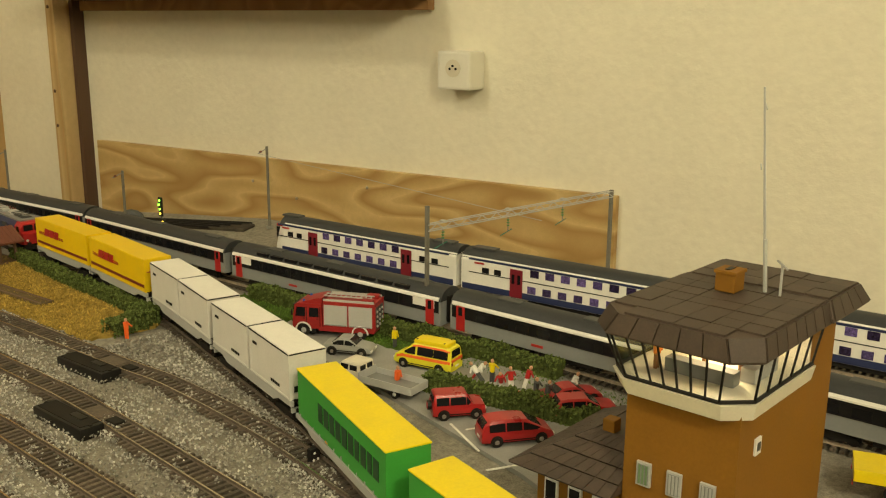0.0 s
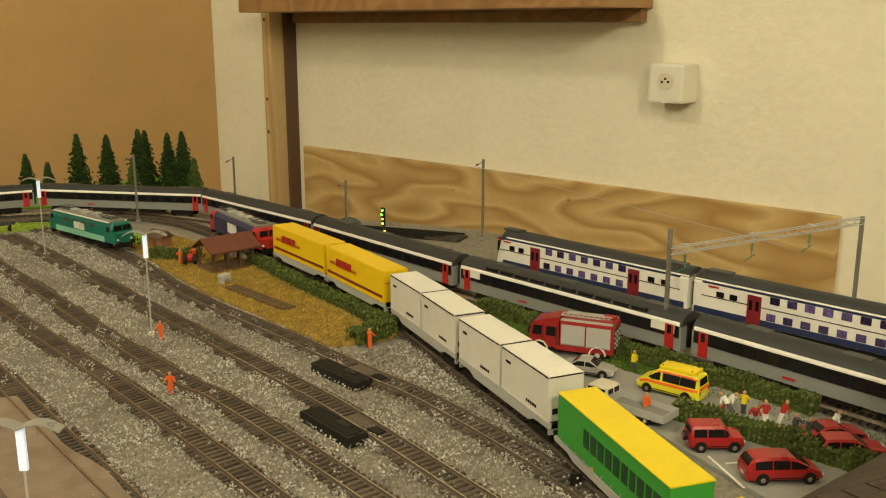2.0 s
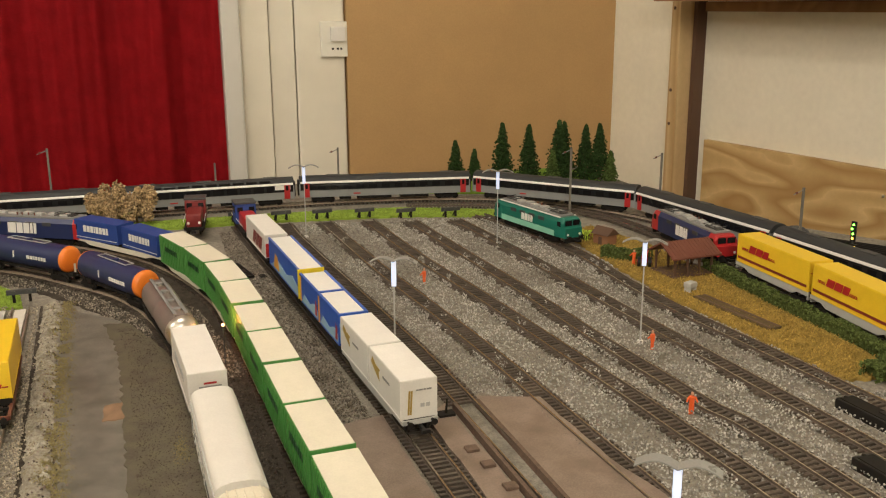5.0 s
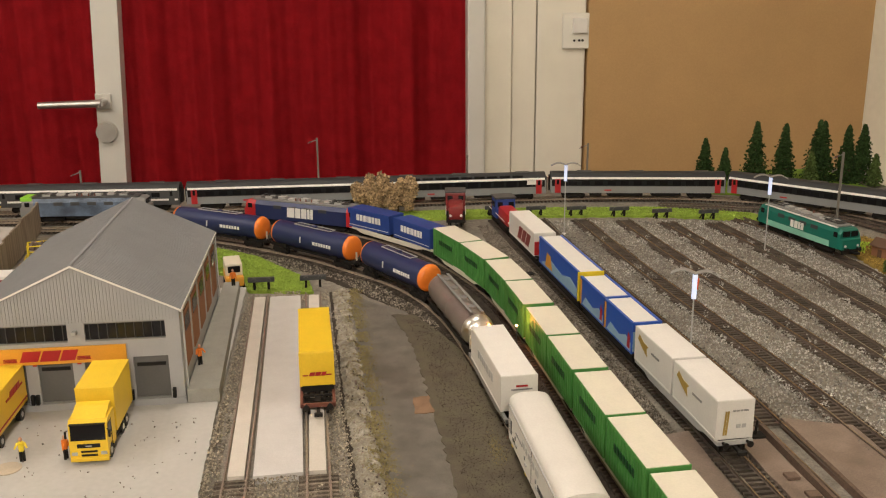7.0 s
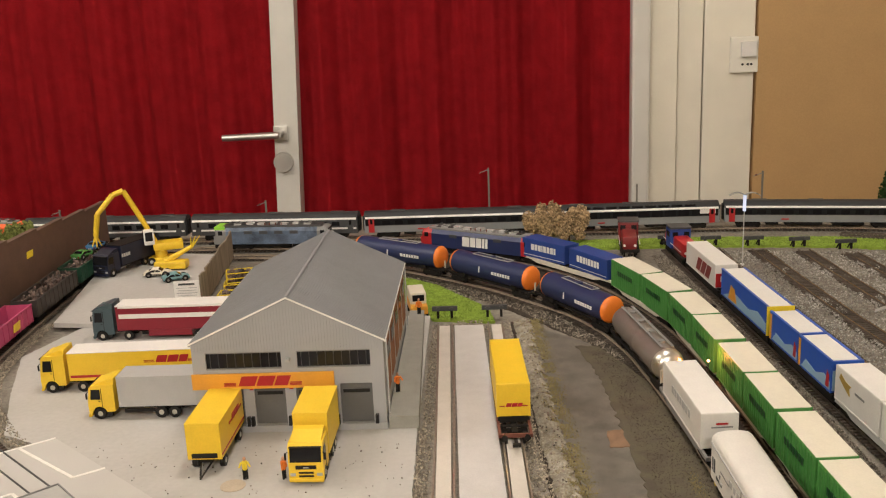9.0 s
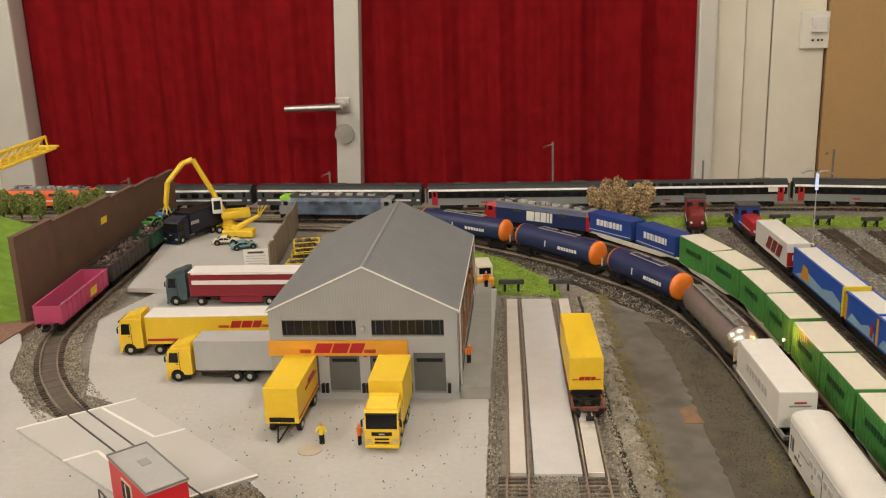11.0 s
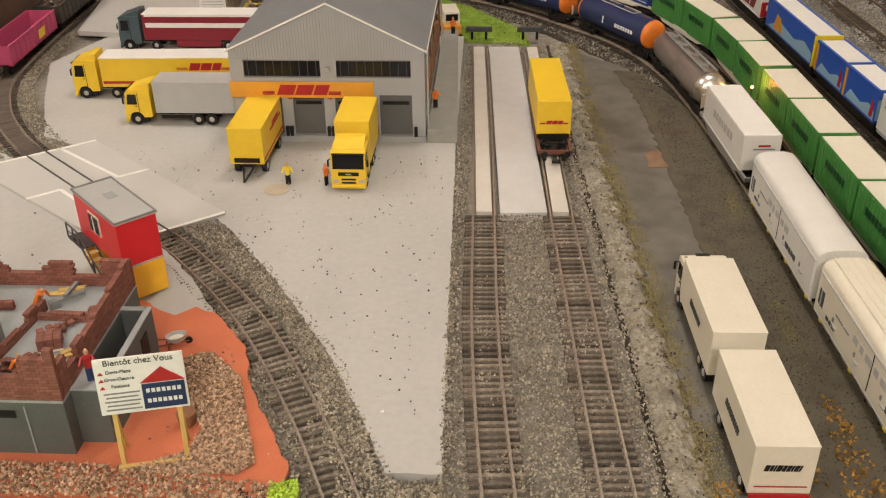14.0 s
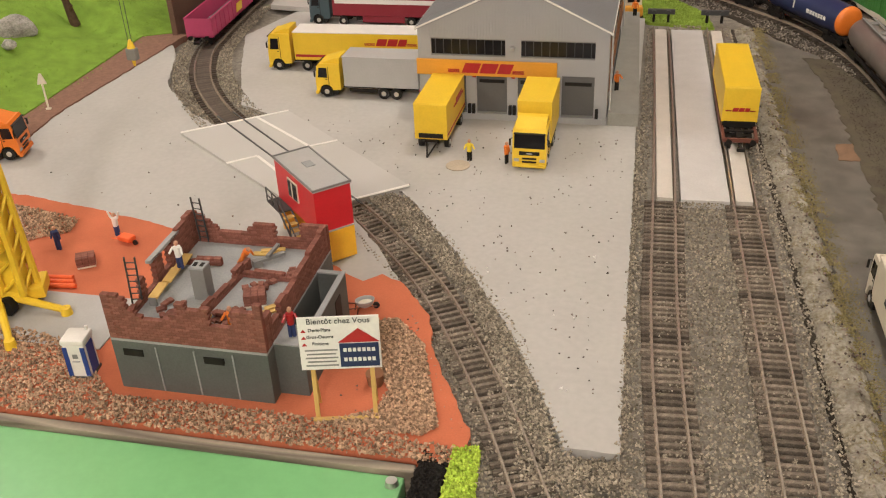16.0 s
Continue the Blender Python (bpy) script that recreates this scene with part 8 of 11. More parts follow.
part("flue", box(0.886, -0.620, 0.1542, 0.008, 0.003, 0.0006), P_BLACK, ch)
an = part("antenna", rod((0.896, -0.637, 0.1405), (0.8925, -0.628, 0.256), 0.0009, 0.0006, 8), P_LGREY, tw, "thin grey radio mast")
part("antenna_tube", rod((0.896, -0.637, 0.1405), (0.8950, -0.6348, 0.172), 0.0012, n=8), P_LGREY, an)
for z, l in ((0.245, 0.007), (0.212, 0.003)):
    part("cross_arm", rod((0.891 - l, -0.6305 - l * 0.5, z), (0.891 + l, -0.6305 + l * 0.5, z + 0.002), 0.0004, n=6), P_LGREY, an)
a2 = part("antenna", rod((0.895, -0.646, 0.1405), (0.895, -0.646, 0.159), 0.0008, n=8), P_LGREY, tw)
part("cross_arm", rod((0.887, -0.652, 0.159), (0.903, -0.640, 0.159), 0.0007, n=6), P_LGREY, a2)
# low annexe
ax = thing("annexe_building", pose(0, 0, 0), "low ochre annexe with a brown tiled hip roof", "building")
part("wall", box(0.868, -0.5625, 0.011, 0.084, 0.057, 0.035), P_OCHRE, ax)
for y in (-0.545, -0.562, -0.579):
    w = part("window_frame", box(0.8252, y, 0.013, 0.0020, 0.0095, 0.0150, 0.0003), P_WHITE2, ax)
    part("pane", box(0.8244, y, 0.013, 0.0008, 0.0072, 0.0126), P_GLASSD, w)
lo_, hi_ = [(0.812, -0.5935), (0.920, -0.5935), (0.920, -0.522), (0.812, -0.522)], [(0.850, -0.5935), (0.900, -0.5935), (0.900, -0.560), (0.850, -0.560)]
part("roof_core", loft(bmesh.new(), [[(*p, 0.0285) for p in lo_], [(*p, 0.050) for p in hi_]]), P_ROOF, ax)
for a, b in ((2, 3), (3, 0)):
    p, q, r, s = [Vector((*v, z)) for v, z in ((lo_[a], 0.0285), (lo_[b], 0.0285), (hi_[b], 0.050), (hi_[a], 0.050))]
    for j in range(4):
        g0, g1 = j / 4, (j + 1) / 4 - 0.01
        n = 8
        for k in range(n):
            f0, f1 = (k + 0.02) / n, (k + 0.98) / n
            quad = [p.lerp(q, f0).lerp(s.lerp(r, f0), g0), p.lerp(q, f1).lerp(s.lerp(r, f1), g0), p.lerp(q, f1).lerp(s.lerp(r, f1), g1), p.lerp(q, f0).lerp(s.lerp(r, f0), g1)]
            nn = (quad[1] - quad[0]).cross(quad[3] - quad[0]).normalized()
            nn = -nn if nn.z < 0 else nn
            part("roof_tile", loft(bmesh.new(), [quad, [v + nn * (0.0014 if i < 2 else 0.0008) for i, v in enumerate(quad)]]), P_TILE, ax)
part("chimney", box(0.853, -0.568, 0.052, 0.008, 0.008, 0.012, 0.0006), P_OCHRE, ax)
part("wall_lamp", ball(bmesh.new(), (0.8215, -0.588, 0.020), 0.0022, 10), P_WHITE2, ax)
# yellow platform wagon end beyond the tower
lorry(pose(0.998, -0.712, CP, 0, 0, -70), "bright yellow lorry half hidden behind the tower", 0.09, P_LEMON, P_LEMON, P_LEMON, box_top=0.020)


# ---- building site ----
brick_mesh = mesh_of("brick", box(0, 0, 0, 0.0042, 0.0034, 0.0017, 0.0), P_BRICK)


def brick_wall(parent, a, b, heights, z0, skip=()):
    """A wall of single bricks from a to b; heights: rows at even steps along it."""
    a, b = Vector(a), Vector(b)
    d = b - a
    L = d.length
    ang = math.degrees(math.atan2(d.y, d.x))
    n = int(L / 0.0046)
    bm = bmesh.new()
    w = None
    rows_at = [heights[min(len(heights) - 1, int((k + 0.5) / n * len(heights)))] for k in range(n)]
    for k, r in enumerate(rows_at):
        bx(bm, (k + 0.5) * L / n, 0, r * 0.0019 / 2, L / n + 0.0001, 0.0030, max(1, r) * 0.0019 - 0.0003)
    w = part("brick_wall", bm, P_MORTAR, parent, m=pose(a.x, a.y, z0, 0, 0, ang))
    for k, r in enumerate(rows_at):
        for j in range(r):
            o = part("brick", brick_mesh, None, w)
            o.matrix_basis = pose((k + 0.5 + (0.0 if k in (0, n - 1) else 0.5 * (j % 2) - 0.25)) * L / n, 0, (j + 0.5) * 0.0019)
    return w


hs = thing("house_shell", pose(0, 0, 0), "unfinished house with grey cellar walls and broken red brickwork", "building")
HX0, HX1, HY0, HY1, HZ = -0.308, -0.2105, -0.293, -0.177, 0.036
E0 = 0.0012
front = [(HX0, HX1)]
part("cellar_wall", box((HX0 + HX1) / 2, HY0 + 0.0015, (E0 + HZ) / 2, HX1 - HX0, 0.003, HZ - E0), P_GCONC, hs)
part("cellar_wall", box((HX0 + HX1) / 2, HY1 - 0.0015, (E0 + HZ) / 2, HX1 - HX0, 0.003, HZ - E0), P_GCONC, hs)
for x in (HX0 + 0.0015, HX1 - 0.0015):
    part("cellar_wall", box(x, (HY0 + HY1) / 2, (E0 + HZ) / 2, 0.003, HY1 - HY0 - 0.006, HZ - E0), P_GCONC, hs)
for x in (-0.280, -0.256, -0.232):
    part("wall_joint", box(x, HY0 - 0.0003, 0.018, 0.0008, 0.0008, 0.032), P_LCONC, hs)
for x in (-0.295, -0.244):
    part("cellar_window", box(x, HY0 - 0.0002, 0.0285, 0.0125, 0.0012, 0.0045), P_BLACK, hs, "dark cellar slot window")
part("floor_slab", box((HX0 + HX1) / 2, (HY0 + HY1) / 2, HZ + 0.0008, HX1 - HX0, HY1 - HY0, 0.0016), P_LCONC, hs)
ZW = HZ + 0.0016
i = 0.0018
brick_wall(hs, (HX0, HY0 + i), (HX1, HY0 + i), [16, 16, 15, 15, 11, 9, 8, 8, 8, 9, 11, 14, 15, 13, 13, 14, 8, 8, 8, 8, 14, 14, 14, 17], ZW)
brick_wall(hs, (HX1 - i, HY0 + 0.004), (HX1 - i, HY1 - 0.004), [11, 6, 3, 9, 8, 8, 9, 9, 9, 10, 10, 10, 11], ZW)
brick_wall(hs, (HX0, HY1 - i), (HX1, HY1 - i), [12, 11, 9, 7, 5, 5, 5, 5, 5, 7, 9, 9, 9, 4, 4, 4, 4, 10, 10, 10, 10], ZW)
brick_wall(hs, (HX0 + i, HY0 + 0.004), (HX0 + i, HY1 - 0.004), [10, 8, 3, 2, 9, 2, 2, 11, 3, 9, 11, 12, 12, 13], ZW)
brick_wall(hs, (-0.262, HY1 - 0.040), (-0.212, HY1 - 0.042), [2, 2, 3, 3, 2, 2], ZW)
brick_wall(hs, (-0.262, HY0 + 0.030), (-0.256, HY1 - 0.030), [4, 3, 3, 2, 5, 4], ZW)
brick_wall(hs, (-0.302, HY1 - 0.032), (-0.275, HY1 - 0.030), [2, 2, 3, 3], ZW)
part("lintel_beam", box(HX0 + i, -0.222, ZW + 0.0205, 0.0034, 0.040, 0.002), P_LCONC, hs)
chm = part("chimney", box(-0.271, -0.243, ZW + 0.011, 0.0092, 0.0092, 0.022), P_MGREY, hs, "grey block chimney stack")
part("chimney_top", box(-0.271, -0.243, ZW + 0.0224, 0.0095, 0.0095, 0.0012), P_LCONC, chm)
for dx in (-0.003, 0.003):
    part("flue", box(-0.271 + dx * 0.75, -0.243, ZW + 0.0231, 0.0022, 0.0040, 0.0006), P_BLACK, chm)
for y in (-0.250, -0.232, -0.215):
    part("plank", box(-0.298, y, ZW + 0.006, 0.006, 0.0168, 0.0010, rz=4), P_WOODY, hs)
for x, y in ((-0.298, -0.258), (-0.298, -0.208)):
    part("trestle", box(x, y, ZW + 0.003, 0.005, 0.0015, 0.006), P_MGREY, hs)
for k, (x, y) in enumerate(((-0.300, -0.180), (-0.309, -0.258))):
    ld = thing("ladder", pose(x, y, ZW, 8, 6, 20 * k), "dark grey ladder leaning on the brickwork", "ladder", "ladders")
    for s in (-0.003, 0.003):
        part("stile", rod((s, 0, 0), (s, -0.004, 0.040), 0.0006, n=6), P_DGREY, ld)
    for j in range(7):
        part("rung", rod((-0.003, -0.0005 * j, 0.004 + 0.0052 * j), (0.003, -0.0005 * j, 0.004 + 0.0052 * j), 0.0004, n=6), P_DGREY, ld)


def pallet(m, label, rows, group="brick pallets"):
    p = thing("brick_pallet", m, label, "pallet", group)
    for y in (-0.004, 0, 0.004):
        part("slat", box(0, y, 0.001, 0.013, 0.0022, 0.0014), P_OFFW, p)
    for k in range(rows):
        for x in (-0.0045, 0, 0.0045):
            for y in (-0.0035, 0, 0.0035):
                part("brick", brick_mesh, None, p, m=pose(x, y, 0.0026 + k * 0.0018, 0, 0, 0))
    return p


pallet(pose(-0.236, -0.246, ZW, 0, 0, 20), "pallet stacked with red bricks inside the shell", 4)
pallet(pose(-0.406, -0.168, E0, 0, 0, 30), "pallet with a stack of brown bricks on red earth", 4)
part_h = thing("handcart", pose(-0.245, -0.200, ZW, 0, 0, 35), "small grey building hoist lying on the slab", "tool")
part("arm", box(0, 0, 0.004, 0.022, 0.003, 0.002, rz=10), P_MGREY, part_h)
part("arm", box(0.004, 0.004, 0.0065, 0.016, 0.0022, 0.002, rz=50), P_MGREY, part_h)
part("base", box(-0.008, 0, 0.002, 0.006, 0.006, 0.004), P_MGREY, part_h)
# loose bricks and boards on the slab
rnd = random.Random(12)
for cx, cy, n in ((-0.250, -0.262, 16), (-0.226, -0.215, 18), (-0.285, -0.262, 10), (-0.240, -0.230, 12)):
    hp = thing("brick_heap", pose(cx, cy, ZW, 0, 0, rnd.uniform(0, 90)), "small heap of loose red bricks on the floor slab", "bricks", "brick heaps")
    for k in range(n):
        part("brick", brick_mesh, None, hp, m=pose(rnd.gauss(0, 0.0045), rnd.gauss(0, 0.0035), 0.0009 + 0.0017 * (k % 3 if k > n // 2 else 0), 0, 0, rnd.uniform(0, 180)))
for cx, cy, rz in ((-0.222, -0.252, 35), (-0.268, -0.268, -12), (-0.250, -0.190, 8)):
    bd = thing("board", pose(cx, cy, ZW, 0, 0, rz), "pale yellow shuttering board lying on the slab", "board", "shuttering boards")
    part("plank", box(0, 0, 0.0008, 0.020, 0.0042, 0.0010), P_WOODY, bd)
    part("plank", box(0.003, 0.0030, 0.0019, 0.016, 0.0036, 0.0010, rz=9), P_WOODY, bd)
mt = thing("mortar_tub", pose(-0.232, -0.268, ZW), "yellow mortar tub with grey mortar", "tub")
part("tub", rod((0, 0, 0), (0, 0, 0.0035), 0.0034, 0.0042, 14), P_LEMON, mt, smooth=True)
part("mortar", rod((0, 0, 0.0034), (0, 0, 0.0037), 0.0036, n=14), P_LCONC, mt)
gb = thing("garage_box", pose(0, 0, 0), "open grey concrete garage box beside the shell", "building")
for b_ in ((-0.194, -0.243, 0.003, 0.080), (-0.2030, -0.2045, 0.015, 0.003), (-0.2030, -0.2815, 0.015, 0.003)):
    part("wall", box(b_[0], b_[1], 0.019, b_[2], b_[3], 0.036), P_GCONC, gb)
    part("wall_top", box(b_[0], b_[1], 0.0374, b_[2] + 0.0006, b_[3] + 0.0006, 0.0010), P_LCONC, gb)
part("front_slab", box(-0.2030, -0.272, 0.0365, 0.0148, 0.018, 0.0016), P_LCONC, gb)
part("doorway", box(-0.1923, -0.222, 0.017, 0.0006, 0.010, 0.026), P_BLACK, gb)

# big sign
sg_ = thing("site_sign", pose(-0.1650, -0.2985, -0.0024, -7, 0, 13), "white building site sign with a red roof and blue house mark", "sign")
part("board", box(0, 0, 0.0530, 0.0445, 0.0012, 0.0325), P_WHITE2, sg_)
part("panel_border", box(0.0105, -0.0007, 0.0455, 0.0205, 0.0004, 0.0135), P_WHITE2, sg_)
for x in (-0.0165, 0.0165):
    part("post", box(x, 0.0016, 0.020, 0.0024, 0.0020, 0.040), P_WOODY, sg_)
part("foot_beam", box(0, -0.0022, 0.0048, 0.037, 0.0026, 0.0022), P_WOODY, sg_)
for x in (-0.0165, 0.0165):
    part("back_stay", rod((x, 0.0030, 0.036), (x, 0.0150, 0.0052), 0.0009, n=6), P_WOODY, sg_)
part("blue_panel", box(0.0105, -0.0009, 0.0455, 0.0215, 0.0006, 0.0145), P_NAVY, sg_)
part("red_roof", prism(bmesh.new(), [(-0.0008, 0.0535), (0.0218, 0.0535), (0.0105, 0.0620)], "y", -0.0012, -0.0006), P_RED, sg_)
for z, ws in ((0.0490, [0.0018] * 7), (0.0430, [0.0018] * 7)):
    bars("name_block", sg_, P_WHITE2, pose(0.0105, -0.0012, z, 90, 0, 0), ws, 0.0022, 0.0008)
words("title_text", sg_, P_DGREY, pose(0.0, -0.0008, 0.0668, 90, 0, 0), "Bientôt chez Vous", 0.0047)
for k, tx in enumerate(("Devis-Plans", "Gros-Oeuvre", "Finitions")):
    words("item_text", sg_, P_DGREY, pose(-0.0105, -0.0008, 0.0615 - 0.0042 * k, 90, 0, 0), tx, 0.0027)
    part("red_bullet", prism(bmesh.new(), [(-0.0208, 0.0604 - 0.0042 * k), (-0.0180, 0.0604 - 0.0042 * k), (-0.0194, 0.0622 - 0.0042 * k)], "y", -0.0011, -0.0006), P_RED, sg_)
for k in range(5):
    part("text_bar", box(-0.0105, -0.0008, 0.0490 - 0.0024 * k, 0.018 - 0.002 * (k % 2), 0.0005, 0.0007), P_MGREY, sg_)

# red cabin on its stand
P_CABRED = paint("cabin_red", (0.60, 0.016, 0.022), 0.4)
P_SUNNY = paint("sunny_yellow", (0.90, 0.50, 0.008), 0.45)
rc = thing("site_cabin", pose(-0.2465, -0.107, 0, 0, 0, -46), "red site cabin raised on a yellow stand with stairs", "cabin")
part("cabin_body", box(0, 0, 0.0435, 0.070, 0.0285, 0.033, 0.0004), P_CABRED, rc)
part("cabin_roof", box(0, 0, 0.0605, 0.0715, 0.030, 0.0012), P_LGREY, rc, "grey flat roof with a rim")
for y in (-0.0147, 0.0147):
    part("roof_rim", box(0, y, 0.0615, 0.0715, 0.0008, 0.0014), P_MGREY, rc)
for x in (-0.0354, 0.0354):
    part("roof_rim", box(x, 0, 0.0615, 0.0008, 0.030, 0.0014), P_MGREY, rc)
part("roof_patch", box(-0.008, 0.002, 0.0613, 0.010, 0.007, 0.0004), P_LCONC, rc)
part("yellow_panel", box(0.0335, 0.0, 0.0140, 0.004, 0.0285, 0.0255, 0.0004), P_SUNNY, rc, "bright yellow support panel")
part("panel_top", box(0.0335, 0, 0.0268, 0.0046, 0.0290, 0.0010), P_LGREY, rc)
part("lower_wall", box(-0.002, 0.010, 0.0135, 0.066, 0.003, 0.0265), P_AMBER, rc)
part("rear_support", box(-0.033, 0.0, 0.0135, 0.003, 0.0285, 0.0265), P_AMBER, rc)
w = part("window_frame", box(-0.002, -0.0147, 0.047, 0.017, 0.0008, 0.0150), P_OFFW, rc)
part("pane", box(-0.002, -0.0152, 0.047, 0.0145, 0.0006, 0.0126), P_GLASSD, w)
part("window_bar", box(-0.002, -0.0156, 0.047, 0.0012, 0.0005, 0.0126), P_OFFW, w)
part("landing", box(-0.022, -0.0195, 0.0275, 0.024, 0.010, 0.0012), P_DGREY, rc)
for k in range(7):
    part("stair_tread", box(-0.006 + k * 0.0045, -0.0195, 0.0245 - k * 0.0037, 0.0045, 0.0085, 0.0008), P_WOODY, rc)
for y in (-0.0150, -0.0240):
    part("stringer", rod((-0.010, y, 0.027), (0.024, y, 0.001), 0.0008, n=6), P_DGREY, rc)
for x, z in ((-0.034, 0.0275), (-0.023, 0.0275), (-0.012, 0.0275), (0.006, 0.014), (0.022, 0.003)):
    part("railing_post", rod((x, -0.0240, z), (x, -0.0240, z + 0.0115), 0.0006, n=6), P_DGREY, rc)
part("railing", rod((-0.034, -0.0240, 0.039), (-0.012, -0.0240, 0.039), 0.0006, n=6), P_DGREY, rc)
part("railing", rod((-0.012, -0.0240, 0.039), (0.024, -0.0240, 0.0125), 0.0006, n=6), P_DGREY, rc)
part("railing", rod((-0.034, -0.0240, 0.033), (-0.012, -0.0240, 0.033), 0.0005, n=6), P_DGREY, rc)

# portable toilet, wheelbarrow, crane
pt = thing("portable_toilet", pose(-0.3385, -0.284, E0, 0, 0, 8), "white and blue portable toilet cabin", "toilet")
part("body", box(0, 0, 0.0135, 0.0135, 0.0135, 0.0240, 0.001), P_WHITE2, pt)
part("roof", box(0, 0, 0.0268, 0.0150, 0.0150, 0.0040, 0.0016), P_WHITE2, pt, smooth=True)
part("vent", rod((0.005, 0.005, 0.028), (0.005, 0.005, 0.0315), 0.0009, n=8), P_WHITE2, pt)
for x in (-0.0055, 0.0055):
    part("blue_panel", box(x, -0.0069, 0.0130, 0.0028, 0.0006, 0.0210), P_BLUE, pt)
part("blue_panel", box(0.0069, 0, 0.0130, 0.0006, 0.0080, 0.0210), P_BLUE, pt)
part("door_mark", box(0, -0.0070, 0.0170, 0.0030, 0.0005, 0.0030), P_MGREY, pt)
part("door_shelf", box(0, -0.0072, 0.0135, 0.0045, 0.0010, 0.0006), P_LGREY, pt)
part("skid", box(0, 0, 0.0008, 0.0145, 0.0145, 0.0016), P_DGREY, pt)
wb = thing("wheelbarrow", pose(-0.1855, -0.192, E0, 0, 0, 30), "rusty grey wheelbarrow with mortar", "wheelbarrow")
part("tray", loft(bmesh.new(), [[(0.0068 * f * math.cos(a) + 0.0005, 0.0050 * f * math.sin(a), z) for a in [2 * math.pi * i / 14 for i in range(14)]] for f, z in ((0.45, 0.0030), (0.80, 0.0048), (1.0, 0.0084), (0.93, 0.0084), (0.76, 0.0062))]), P_LGREY, wb, smooth=True)
part("mortar", ball(bmesh.new(), (0.0005, 0, 0.0064), 0.0043, 12, (1.15, 0.75, 0.22)), P_OFFW, wb)
part("wheel", rod((0.008, -0.0008, 0.0022), (0.008, 0.0008, 0.0022), 0.0022, n=12), P_BLACK, wb)
for sg in (-1, 1):
    part("handle", rod((0.008, sg * 0.001, 0.0022), (-0.012, sg * 0.004, 0.0062), 0.0005, n=6), P_BROWN, wb)
    part("leg", rod((-0.005, sg * 0.003, 0.0045), (-0.006, sg * 0.0032, 0), 0.0005, n=6), P_BROWN, wb)
bk = thing("bucket", pose(-0.1575, -0.2655, E0), "tan bucket behind the sign", "bucket")
part("pot", rod((0, 0, 0), (0, 0, 0.008), 0.0045, 0.0055, 14), P_TAN, bk, smooth=True)
cr = thing("tower_crane", pose(-0.405, -0.245, E0, 0, 0, 0), "bright yellow mobile crane on spread outriggers", "crane")
part("chassis", box(-0.030, 0.020, 0.012, 0.060, 0.022, 0.009, 0.001, rz=25), P_YELLOW, cr)
for a, r in (((0.020, 0.016, 0.004), 0), ((0.004, -0.024, 0.004), 0), ((-0.070, 0.040, 0.004), 0), ((-0.080, -0.010, 0.004), 0)):
    part("outrigger", rod((-0.030, 0.015, 0.013), a, 0.0030, 0.0024, 8), P_YELLOW, cr)
    f = part("outrigger_foot", rod((a[0], a[1], 0.0), (a[0], a[1], 0.006), 0.0042, 0.0034, 14), P_YELLOW, cr, smooth=True)
for x, y in ((-0.012, 0.028), (-0.046, 0.004), (-0.020, 0.010)):
    wheel(cr, x, y, 0.0065, 0.006, P_YELLOW)
# lattice mast leaning to the west, long jib
base = [(-0.022, 0.012), (-0.006, 0.012), (-0.006, 0.028), (-0.022, 0.028)]
topc = (-0.016, 0.020)
H_ = 0.24
cs = []
for x, y in base:
    p0, p1 = Vector((x, y, 0.016)), Vector((topc[0] + (x + 0.014) * 0.6, topc[1] + (y - 0.02) * 0.6, H_))
    cs.append((p0, p1))
    part("mast_leg", rod(p0, p1, 0.0027, 0.0020, 6), P_YELLOW, cr)
part("mast_core", loft(bmesh.new(), [[a.lerp(Vector((topc[0], topc[1], a.z)), 0.25) for a, _ in cs], [b.lerp(Vector((topc[0], topc[1], b.z)), 0.25) for _, b in cs]]), P_YELLOW, cr)
for k in range(16):
    f0, f1 = k / 16, (k + 1) / 16
    for j in range(4):
        a, b = cs[j], cs[(j + 1) % 4]
        part("mast_brace", rod(a[0].lerp(a[1], f0), b[0].lerp(b[1], f1), 0.0013, n=5), P_YELLOW, cr)
part("mast_housing", box(-0.014, 0.020, 0.028, 0.012, 0.012, 0.026, 0.002), P_YELLOW, cr)
part("operator_cab", box(-0.014, 0.004, 0.060, 0.012, 0.014, 0.018, 0.001), P_YELLOW, cr)
part("cab_glass", box(-0.014, -0.0035, 0.061, 0.010, 0.0008, 0.012), P_GLASSD, cr)
jt = Vector((-0.014, 0.000, H_ - 0.004))
je = Vector((-0.003, 0.371, 0.246))
for o_ in ((-0.008, 0, 0), (0.008, 0, 0), (0, 0, 0.010)):
    part("jib_chord", rod(jt + Vector(o_), je + Vector(o_), 0.0015, n=6), P_YELLOW, cr)
for k in range(30):
    a, b = jt.lerp(je, k / 30), jt.lerp(je, (k + 1) / 30)
    for s in (-0.008, 0.008):
        part("jib_brace", rod(a + Vector((s, 0, 0)), b + Vector((0, 0, 0.010)), 0.0008, n=4), P_YELLOW, cr)
    part("jib_brace", rod(a + Vector((-0.008, 0, 0)), b + Vector((0.008, 0, 0)), 0.0008, n=4), P_YELLOW, cr)
part("jib_end", box(je.x, je.y, je.z + 0.001, 0.018, 0.010, 0.0016), P_YELLOW, cr)
hk = jt.lerp(je, 0.56)
for s in (-0.0025, 0.0025):
    part("cable", rod((hk.x + s, hk.y, hk.z), (hk.x + s * 0.6, hk.y, 0.126), 0.0003, n=4), P_DGREY, cr)
